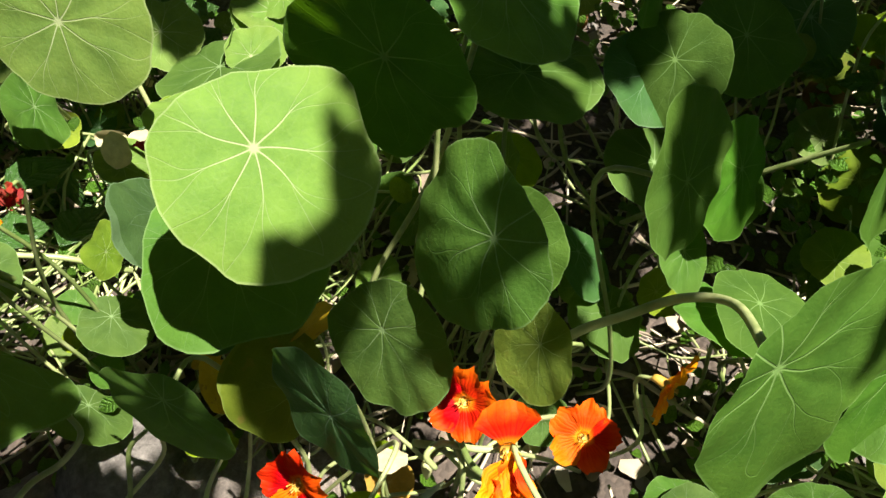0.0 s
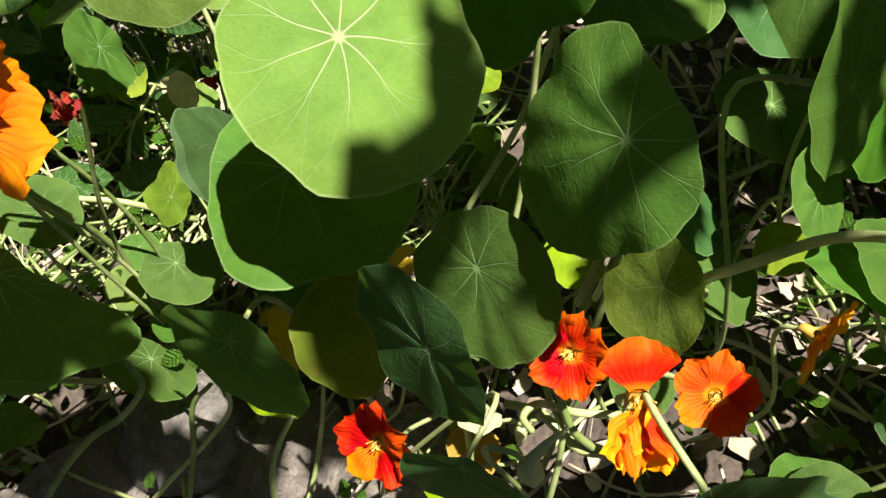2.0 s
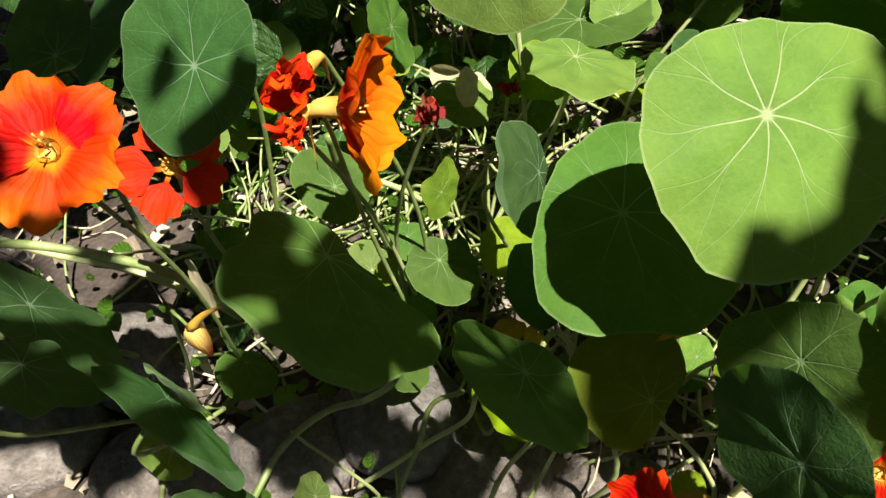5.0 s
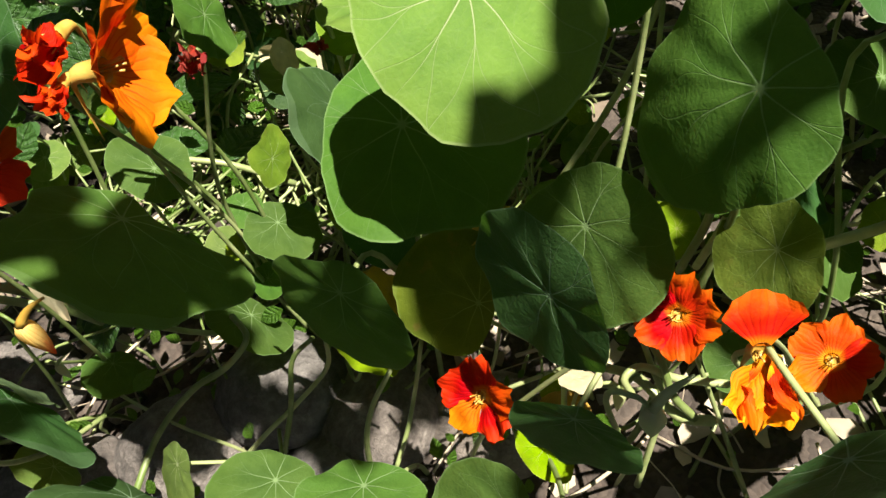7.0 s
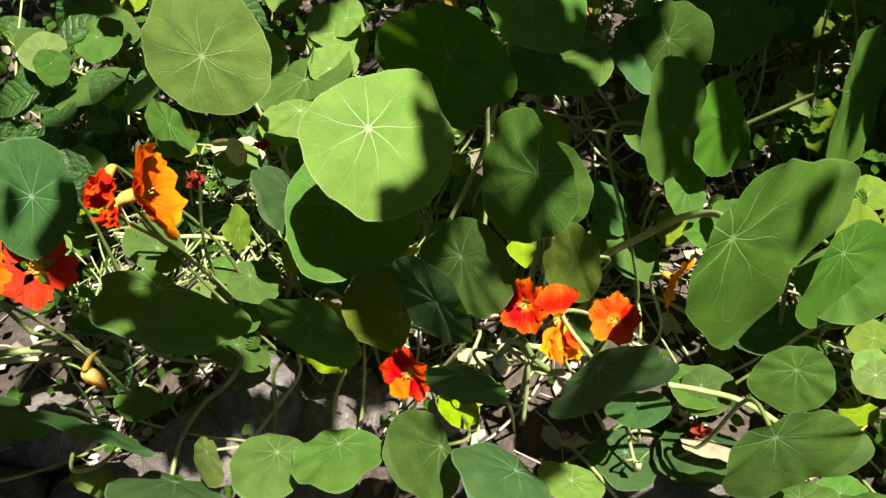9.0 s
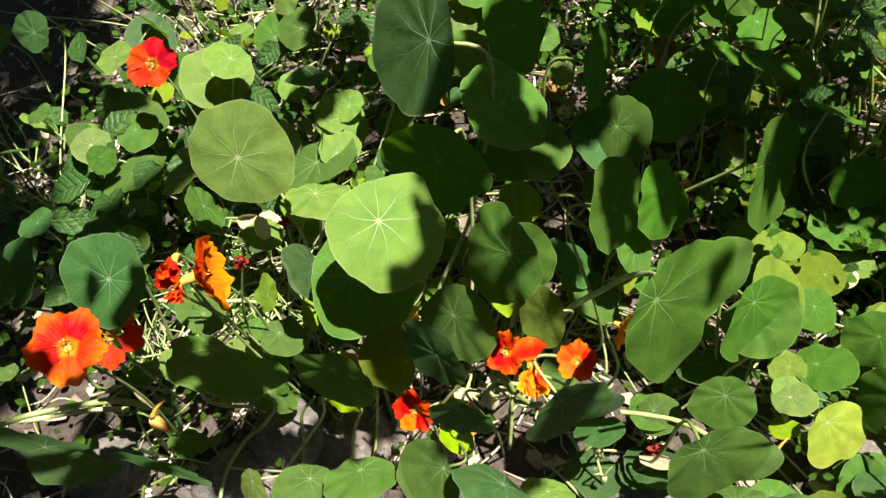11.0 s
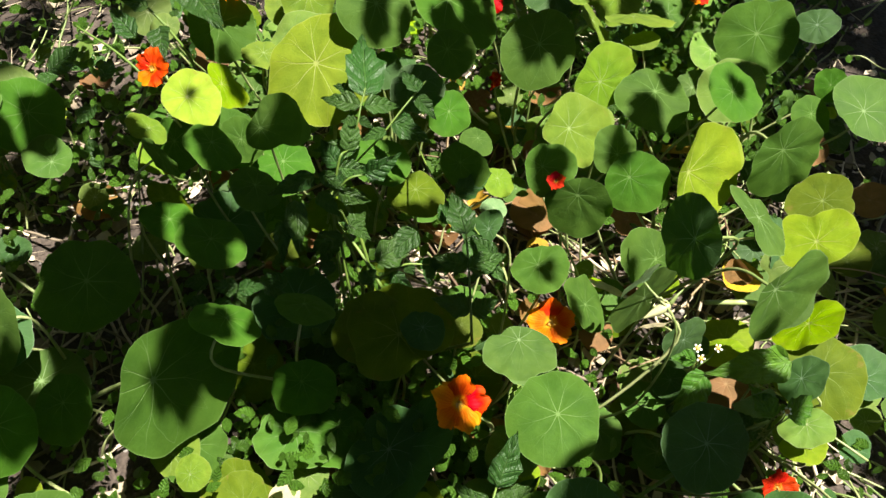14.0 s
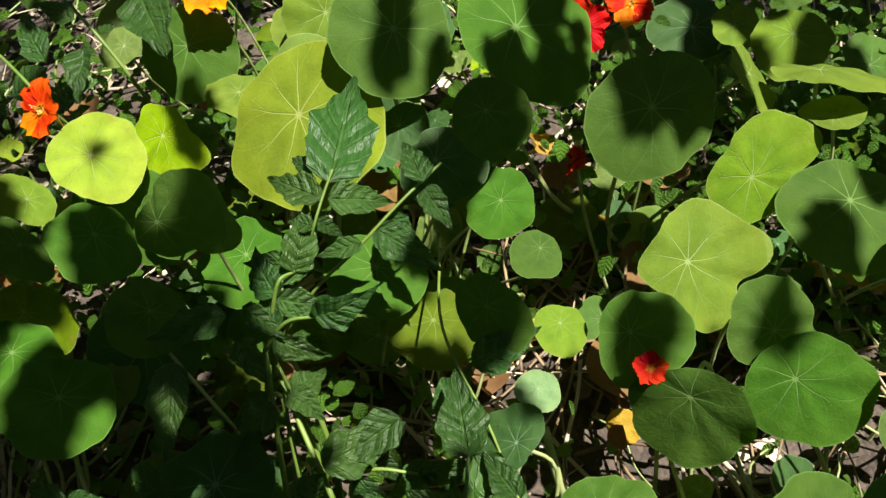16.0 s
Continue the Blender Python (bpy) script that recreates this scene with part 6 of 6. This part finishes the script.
def scatter_flakes(count):
    verts, faces = [], []
    for i in range(count):
        x, y = rnd.uniform(-0.8, 1.4), rnd.uniform(0.0, 1.3)
        s = rnd.uniform(0.005, 0.018)
        m = facing(x, y, bumps(x, y) + 0.003 + s * 0.3, rnd.uniform(0, 40), rnd.uniform(0, 360), rnd.uniform(0, 360))
        b = len(verts)
        verts.append(m @ Vector((0, 0, 0)))
        for k in range(7):
            a = 2 * math.pi * k / 7
            q = s * rnd.uniform(0.6, 1.1)
            verts.append(m @ Vector((q * math.cos(a), q * 0.6 * math.sin(a), s * rnd.uniform(-0.2, 0.5))))
        faces += [(b, b + 1 + k, b + 1 + (k + 1) % 7) for k in range(7)]
    return tagged(part("leaf_litter", mesh_of("leaf_litter", verts, faces, LITTER), None), "curled dry brown leaf bits on the soil", "litter", kind="stuff")


scatter_flakes(1700)


def scatter_grit(count):
    verts, faces = [], []
    bm = bmesh.new()
    bmesh.ops.create_icosphere(bm, subdivisions=1, radius=1.0)
    ball = [v.co.copy() for v in bm.verts]
    tris = [tuple(v.index for v in f.verts) for f in bm.faces]
    bm.free()
    for i in range(count):
        x, y = rnd.uniform(-0.8, 1.4), rnd.uniform(-0.1, 1.2)
        s = rnd.uniform(0.0015, 0.006) * rnd.choice((1, 1, 1.6))
        b = len(verts)
        k = Vector((rnd.uniform(0.7, 1.3), rnd.uniform(0.7, 1.3), rnd.uniform(0.4, 0.8)))
        for v in ball:
            verts.append(Vector((x, y, bumps(x, y) + s * 0.3)) + Vector((v.x * k.x, v.y * k.y, v.z * k.z)) * s * rnd.uniform(0.8, 1.2))
        faces += [tuple(b + j for j in t) for t in tris]
    return tagged(part("grit", mesh_of("grit", verts, faces, GRAVEL, None, False), None), "grey grit and pebbles on the soil", "gravel", kind="stuff")


scatter_grit(1500)


def scatter_stems(count, x0, x1, y0, y1):
    """Thin pale runners that weave through the lower layer."""
    verts, faces = [], []
    for i in range(count):
        x, y = rnd.uniform(x0, x1), rnd.uniform(y0, y1)
        a, l = rnd.uniform(0, 6.3), rnd.uniform(0.05, 0.16)
        p = Vector((x, y, bumps(x, y) + rnd.uniform(0.0, 0.03)))
        line = [p]
        for k in range(3):
            a += rnd.uniform(-0.6, 0.6)
            p = p + Vector((math.cos(a), math.sin(a), rnd.uniform(-0.2, 0.55))) * l / 3
            line.append(Vector((p.x, p.y, max(p.z, 0.004))))
        r = rnd.uniform(0.0008, 0.0018)
        v, f = tube(spline(line, 4), r, r * 0.8, 5)
        b = len(verts)
        verts += v
        faces += [tuple(b + k for k in q) for q in f]
    return tagged(part("runners", mesh_of("runners", verts, faces, STALK), None), "pale green runners weaving between the plants", "stems", kind="stuff")


def grow_runners(count, x0, x1, y0, y1, material):
    """Runners that belong to the plants beside them, low over the soil and rising a little."""
    for i in range(count):
        x, y = rnd.uniform(x0, x1), rnd.uniform(y0, y1)
        a, l = rnd.uniform(0, 6.3), rnd.uniform(0.05, 0.17)
        p = Vector((x, y, bumps(x, y) + rnd.uniform(0.0, 0.05)))
        line = [p]
        for k in range(3):
            a += rnd.uniform(-0.6, 0.6)
            p = p + Vector((math.cos(a), math.sin(a), rnd.uniform(-0.2, 0.6))) * l / 3
            line.append(Vector((p.x, p.y, max(p.z, 0.004))))
        g = rnd.uniform(0.0009, 0.0019)
        tube_part("runner", line, g, g * 0.8, material, owner(x, y), "", 5, 4)


def scatter_dry_stems(count, x0, x1, y0, y1):
    """Old brown stems that lie and lean under the leaves."""
    verts, faces = [], []
    for i in range(count):
        x, y = rnd.uniform(x0, x1), rnd.uniform(y0, y1)
        a, l = rnd.uniform(0, 6.3), rnd.uniform(0.08, 0.24)
        p = Vector((x, y, bumps(x, y) + rnd.uniform(0.0, 0.03)))
        line = [p]
        for k in range(4):
            a += rnd.uniform(-0.5, 0.5)
            p = p + Vector((math.cos(a), math.sin(a), rnd.uniform(-0.3, 0.3))) * l / 4
            line.append(Vector((p.x, p.y, min(0.05, max(p.z, 0.004)))))
        r = rnd.uniform(0.0010, 0.0026)
        v, f = tube(spline(line, 4), r, r * 0.8, 6)
        o = len(verts)
        verts += v
        faces += [tuple(o + k for k in q) for q in f]
    return tagged(part("dry_stems", mesh_of("dry_stems", verts, faces, LITTER), None), "old brown stems lying under the leaves", "stems", kind="stuff")


scatter_dry_stems(260, 0.05, 1.25, 0.24, 1.1)
scatter_stems(320, -0.6, 1.3, 0.22, 1.25)
grow_runners(230, -0.42, -0.05, 0.29, 0.58, STALK)
scatter_dry_stems(60, -0.40, -0.10, 0.30, 0.60)
grow_runners(90, 0.62, 1.0, 0.42, 0.75, STALK_BROWN)

# ---- unseen tree and leaf ring, added to dapple the bed and block skylight ----
LEAFAGE = leaflet_material("screen_leaf", (0.040, 0.075, 0.016), (0.035, 0.062, 0.007))
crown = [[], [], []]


def shade_leaf(x, y, z, r):
    """A cluster of the tree's leaves on the sun's way to a spot of the bed."""
    p = Vector((x, y, z)) + sun_way * rnd.uniform(0.95, 1.25)
    a = (Vector((rnd.uniform(-0.5, 0.5), 1, 0)) - sun_way * (Vector((0, 1, 0)).dot(sun_way))).normalized()
    b = sun_way.cross(a)
    for along, across, long, wide in ((0, 0, 1.05, 0.78), (0.75, rnd.uniform(-0.3, 0.3), 0.62, 0.42), (-0.7, rnd.uniform(-0.3, 0.3), 0.55, 0.48)):
        q, g, o = p + a * along * r + b * across * r + sun_way * rnd.uniform(-0.1, 0.1), rnd.uniform(0, 6.3), len(crown[0])
        crown[0].append(q)
        crown[2].append((0, 0.5))
        for k in range(14):
            t = 2 * math.pi * k / 14
            w = r * (1 + 0.18 * math.sin(3 * t + g) + 0.12 * math.sin(5 * t + 2 * g))
            crown[0].append(q + a * w * long * math.cos(t) + b * w * wide * math.sin(t) + sun_way * rnd.uniform(-0.2, 0.2) * r)
            crown[2].append((math.cos(t), 0.5 + 0.5 * math.sin(t)))
        crown[1].extend((o, o + 1 + k, o + 1 + (k + 1) % 14) for k in range(14))


shade_leaf(-0.023, 0.314, 0.329, 0.029)
shade_leaf(0.506, 0.457, 0.190, 0.034)
shade_leaf(-0.047, 0.217, 0.310, 0.017)
shade_leaf(-0.033, 0.248, 0.330, 0.013)
shade_leaf(0.126, 0.266, 0.300, 0.026)
shade_leaf(0.757, 0.127, 0.219, 0.026)
shade_leaf(0.657, 0.178, 0.121, 0.028)
shade_leaf(-0.290, 0.190, 0.030, 0.028)
shade_leaf(-0.217, 0.194, 0.030, 0.028)
shade_leaf(-0.265, 0.223, 0.030, 0.028)
shade_leaf(-0.176, 0.182, 0.030, 0.028)
shade_leaf(0.591, 0.746, 0.260, 0.022)
shade_leaf(0.603, 0.694, 0.240, 0.028)
shade_leaf(0.585, 0.655, 0.240, 0.022)
shade_leaf(0.644, 0.763, 0.260, 0.030)
shade_leaf(0.513, 0.410, 0.190, 0.034)
shade_leaf(0.065, 0.365, 0.285, 0.035)
shade_leaf(0.032, 0.226, 0.318, 0.016)
shade_leaf(0.143, 0.318, 0.270, 0.021)
shade_leaf(0.222, 0.368, 0.250, 0.041)
shade_leaf(0.184, 0.169, 0.312, 0.013)
shade_leaf(-0.376, 0.142, 0.136, 0.031)
shade_leaf(0.053, 0.089, 0.264, 0.023)
shade_leaf(-0.233, 0.200, 0.232, 0.028)
shade_leaf(-0.149, 0.192, 0.189, 0.019)
shade_leaf(-0.199, 0.585, 0.200, 0.029)
shade_leaf(0.042, 0.403, 0.313, 0.047)
shade_leaf(0.155, 0.462, 0.284, 0.036)
shade_leaf(0.109, 0.319, 0.250, 0.028)
shade_leaf(0.248, 0.500, 0.200, 0.044)
shade_leaf(0.342, 0.392, 0.196, 0.030)
shade_leaf(0.193, 0.352, 0.190, 0.021)
shade_leaf(0.441, 0.384, 0.145, 0.025)
shade_leaf(0.533, 0.262, 0.200, 0.052)
shade_leaf(0.531, 0.408, 0.177, 0.049)
shade_leaf(0.454, 0.513, 0.120, 0.040)
shade_leaf(0.243, 0.491, 0.200, 0.049)
shade_leaf(0.175, 0.472, 0.294, 0.033)
shade_leaf(0.324, 0.376, 0.183, 0.017)
shade_leaf(0.451, 0.481, 0.130, 0.024)
shade_leaf(0.591, 0.417, 0.189, 0.043)
shade_leaf(0.406, 0.559, 0.200, 0.056)
shade_leaf(0.443, 0.383, 0.145, 0.024)
shade_leaf(0.665, 0.212, 0.200, 0.046)
shade_leaf(0.797, 0.257, 0.180, 0.056)
shade_leaf(0.790, 0.151, 0.200, 0.045)
shade_leaf(0.518, 0.274, 0.130, 0.040)
shade_leaf(0.367, 0.522, 0.220, 0.040)
shade_leaf(0.386, 0.399, 0.240, 0.018)
shade_leaf(0.431, 0.554, 0.230, 0.025)
shade_leaf(0.553, 0.783, 0.290, 0.019)
shade_leaf(0.746, 0.735, 0.272, 0.021)
shade_leaf(0.676, 0.780, 0.246, 0.028)
shade_leaf(0.851, 0.620, 0.240, 0.025)
shade_leaf(0.923, 0.600, 0.277, 0.013)
shade_leaf(0.624, 0.562, 0.238, 0.026)
shade_leaf(0.003, 0.306, 0.322, 0.020)
shade_leaf(0.131, 0.341, 0.200, 0.024)
shade_leaf(0.280, 0.484, 0.180, 0.048)
shade_leaf(0.470, 0.470, 0.150, 0.034)
shade_leaf(-0.030, 0.262, 0.338, 0.016)
shade_leaf(0.500, 0.342, 0.120, 0.039)
shade_leaf(0.056, 0.659, 0.200, 0.045)
shade_leaf(0.552, 0.300, 0.150, 0.050)
shade_leaf(0.223, 0.662, 0.180, 0.046)
shade_leaf(0.590, 0.565, 0.150, 0.030)
shade_leaf(0.036, 0.213, 0.311, 0.018)
shade_leaf(0.062, 0.222, 0.215, 0.012)
shade_leaf(-0.029, 0.124, 0.218, 0.020)
shade_leaf(-0.146, 0.194, 0.190, 0.017)
shade_leaf(-0.097, 0.213, 0.155, 0.012)
shade_leaf(-0.226, 0.201, 0.229, 0.032)
shade_leaf(-0.055, 0.179, 0.282, 0.012)
shade_leaf(0.063, 0.091, 0.265, 0.021)
shade_leaf(-0.322, 0.135, 0.133, 0.019)
shade_leaf(-0.417, 0.159, 0.150, 0.032)
shade_leaf(-0.022, 0.321, 0.334, 0.035)
shade_leaf(0.040, 0.394, 0.306, 0.039)
shade_leaf(0.126, 0.276, 0.280, 0.028)
shade_leaf(0.194, 0.523, 0.234, 0.039)
shade_leaf(0.839, 0.942, 0.150, 0.042)
shade_leaf(1.032, 0.935, 0.120, 0.050)
shade_leaf(0.552, 0.754, 0.280, 0.021)
shade_leaf(0.631, 0.657, 0.300, 0.021)
shade_leaf(0.452, 0.611, 0.267, 0.023)
shade_leaf(0.375, 0.607, 0.251, 0.026)
shade_leaf(0.316, 0.608, 0.240, 0.019)
shade_leaf(0.244, 0.848, 0.200, 0.036)
shade_leaf(0.710, 0.538, 0.239, 0.021)
shade_leaf(0.774, 0.533, 0.268, 0.018)
shade_leaf(0.688, 0.447, 0.191, 0.012)
shade_leaf(0.720, 0.406, 0.202, 0.013)
shade_leaf(0.772, 0.436, 0.200, 0.011)
shade_leaf(0.473, 0.574, 0.250, 0.024)
shade_leaf(-0.034, 0.214, 0.310, 0.034)
shade_leaf(-0.016, 0.243, 0.328, 0.018)
shade_leaf(0.109, 0.595, 0.200, 0.050)
shade_leaf(-0.055, 0.670, 0.150, 0.047)
shade_leaf(0.686, 0.779, 0.238, 0.024)
shade_leaf(0.801, 1.051, 0.100, 0.057)
shade_leaf(0.895, 0.976, 0.100, 0.053)
shade_leaf(0.939, 0.881, 0.150, 0.046)
shade_leaf(0.854, 0.621, 0.240, 0.028)
shade_leaf(0.707, 0.540, 0.240, 0.017)
shade_leaf(0.407, 0.750, 0.280, 0.024)
shade_leaf(0.559, 0.743, 0.280, 0.016)
shade_leaf(0.233, 0.856, 0.200, 0.041)
shade_leaf(0.698, 0.767, 0.050, 0.043)
shade_leaf(-0.274, 0.196, 0.234, 0.028)
shade_leaf(0.745, 0.181, 0.100, 0.048)
shade_leaf(0.829, 0.294, 0.100, 0.052)
shade_leaf(-0.152, 0.833, 0.100, 0.059)
shade_leaf(-0.280, 0.187, 0.020, 0.027)
shade_leaf(-0.165, 0.210, 0.020, 0.010)
shade_leaf(-0.497, 0.154, 0.000, 0.025)
shade_leaf(0.603, 0.668, 0.310, 0.022)
shade_leaf(0.325, 0.589, 0.220, 0.022)
shade_leaf(0.676, 0.789, 0.247, 0.022)
shade_leaf(0.754, 0.718, 0.264, 0.013)
shade_leaf(0.815, 0.881, 0.200, 0.016)
shade_leaf(0.901, 0.865, 0.200, 0.029)
shade_leaf(0.950, 0.903, 0.200, 0.022)
shade_leaf(0.850, 0.630, 0.240, 0.014)
shade_leaf(0.611, 0.642, 0.288, 0.019)
shade_leaf(0.619, 0.563, 0.240, 0.015)
shade_leaf(0.244, 0.836, 0.250, 0.028)
shade_leaf(0.399, 0.792, 0.290, 0.017)
shade_leaf(0.707, 0.869, 0.020, 0.036)
shade_leaf(0.902, 0.668, 0.020, 0.029)
shade_leaf(-0.210, 0.203, 0.223, 0.016)
shade_leaf(0.164, 0.606, 0.240, 0.029)
shade_leaf(0.378, 0.601, 0.253, 0.023)
shade_leaf(0.157, 0.540, 0.240, 0.021)
shade_leaf(0.425, 0.469, 0.140, 0.029)
shade_leaf(0.228, 0.380, 0.160, 0.032)
shade_leaf(0.371, 0.541, 0.240, 0.013)
shade_leaf(0.848, 0.844, 0.200, 0.024)
shade_leaf(0.874, 0.865, 0.020, 0.029)
shade_leaf(0.251, 0.707, 0.200, 0.018)
shade_leaf(0.085, 0.455, 0.150, 0.031)
shade_leaf(0.227, 0.630, 0.100, 0.044)
shade_leaf(0.686, 0.772, 0.233, 0.013)
shade_leaf(-0.355, 0.278, 0.268, 0.010)
shade_leaf(0.294, 0.592, 0.200, 0.024)
shade_leaf(0.348, 0.688, 0.251, 0.008)
shade_leaf(0.394, 0.464, 0.260, 0.014)
shade_leaf(0.459, 0.409, 0.240, 0.016)
shade_leaf(0.552, 0.432, 0.190, 0.032)
shade_leaf(-0.240, 0.205, 0.030, 0.016)
shade_leaf(-0.190, 0.188, 0.030, 0.014)
shade_leaf(-0.145, 0.235, 0.030, 0.018)
shade_leaf(-0.360, 0.270, 0.100, 0.028)
shade_leaf(-0.450, 0.270, 0.100, 0.030)
shade_leaf(-0.300, 0.240, 0.050, 0.014)
shade_leaf(0.300, 0.440, 0.200, 0.034)
shade_leaf(0.360, 0.460, 0.200, 0.034)
shade_leaf(0.425, 0.415, 0.200, 0.032)
shade_leaf(0.280, 0.550, 0.200, 0.046)
shade_leaf(0.470, 0.390, 0.200, 0.036)
shade_leaf(0.240, 0.420, 0.200, 0.034)
shade_leaf(0.210, 0.560, 0.200, 0.046)
shade_leaf(0.500, 0.120, 0.080, 0.044)
shade_leaf(0.440, 0.170, 0.100, 0.034)
shade_leaf(0.125, 0.300, 0.290, 0.026)
shade_leaf(0.150, 0.255, 0.260, 0.022)
shade_leaf(0.090, 0.360, 0.270, 0.036)
shade_leaf(0.560, 0.120, 0.100, 0.040)
shade_leaf(-0.180, 0.660, 0.150, 0.040)
shade_leaf(0.050, 0.560, 0.200, 0.050)


for i in range(32):
    x, y = rnd.uniform(0.50, 1.25), rnd.uniform(0.50, 1.15)
    shade_leaf(x, y, 0.18, rnd.uniform(0.012, 0.032))
for i in range(16):
    x, y = rnd.uniform(-0.6, 0.25), rnd.uniform(0.62, 1.0)
    shade_leaf(x, y, 0.15, rnd.uniform(0.015, 0.04))


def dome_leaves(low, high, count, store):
    """Unseen leaf dome added round the bed to block skylight, open towards the sun."""
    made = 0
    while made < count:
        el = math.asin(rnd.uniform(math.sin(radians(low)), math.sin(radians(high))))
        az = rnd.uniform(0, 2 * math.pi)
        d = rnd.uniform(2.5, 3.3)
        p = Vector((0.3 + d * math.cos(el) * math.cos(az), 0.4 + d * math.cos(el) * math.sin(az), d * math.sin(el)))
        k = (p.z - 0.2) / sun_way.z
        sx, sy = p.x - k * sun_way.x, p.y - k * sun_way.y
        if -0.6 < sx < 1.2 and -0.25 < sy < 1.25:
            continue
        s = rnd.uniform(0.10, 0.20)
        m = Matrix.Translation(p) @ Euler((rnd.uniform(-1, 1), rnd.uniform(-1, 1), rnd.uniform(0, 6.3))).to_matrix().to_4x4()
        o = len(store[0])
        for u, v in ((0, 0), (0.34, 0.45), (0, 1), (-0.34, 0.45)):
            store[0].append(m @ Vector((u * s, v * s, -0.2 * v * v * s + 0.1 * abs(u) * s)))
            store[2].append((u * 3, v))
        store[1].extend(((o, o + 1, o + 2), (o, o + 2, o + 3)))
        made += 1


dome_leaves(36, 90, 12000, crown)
# Unseen trunk and limbs, invented to carry the shading leaves.
tree = new("added_shade_tree")
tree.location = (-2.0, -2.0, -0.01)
tagged(tree, "unseen leafy tree added to shade the bed and block skylight", "tree")
tube_part("trunk", [(-2.0, -2.0, -0.05), (-1.95, -1.95, 1.0), (-1.8, -1.8, 2.0), (-1.5, -1.5, 2.7)], 0.13, 0.08, BARK, tree, "", 14)
for tip in ((-2.2, 0.4, 2.5), (-1.2, 1.8, 2.6), (0.2, 1.9, 2.9), (-0.4, -2.4, 2.4), (1.9, 1.4, 2.7)):
    tube_part("limb", [(-1.55, -1.55, 2.6), Vector((-1.55, -1.55, 2.6)).lerp(Vector(tip), 0.5) + Vector((0, 0, 0.35)), tip], 0.06, 0.02, BARK, tree, "", 8)
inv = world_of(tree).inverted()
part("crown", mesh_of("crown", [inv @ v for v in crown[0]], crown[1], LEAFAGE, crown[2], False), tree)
# Low ring of unseen leaves, added only to block skylight from the sides.
ring_store = [[], [], []]
dome_leaves(2, 36, 12000, ring_store)
tagged(part("hedge", mesh_of("hedge", ring_store[0], ring_store[1], LEAFAGE, ring_store[2], False), None), "unseen ring of leaves added to block low skylight", "hedge", kind="stuff")
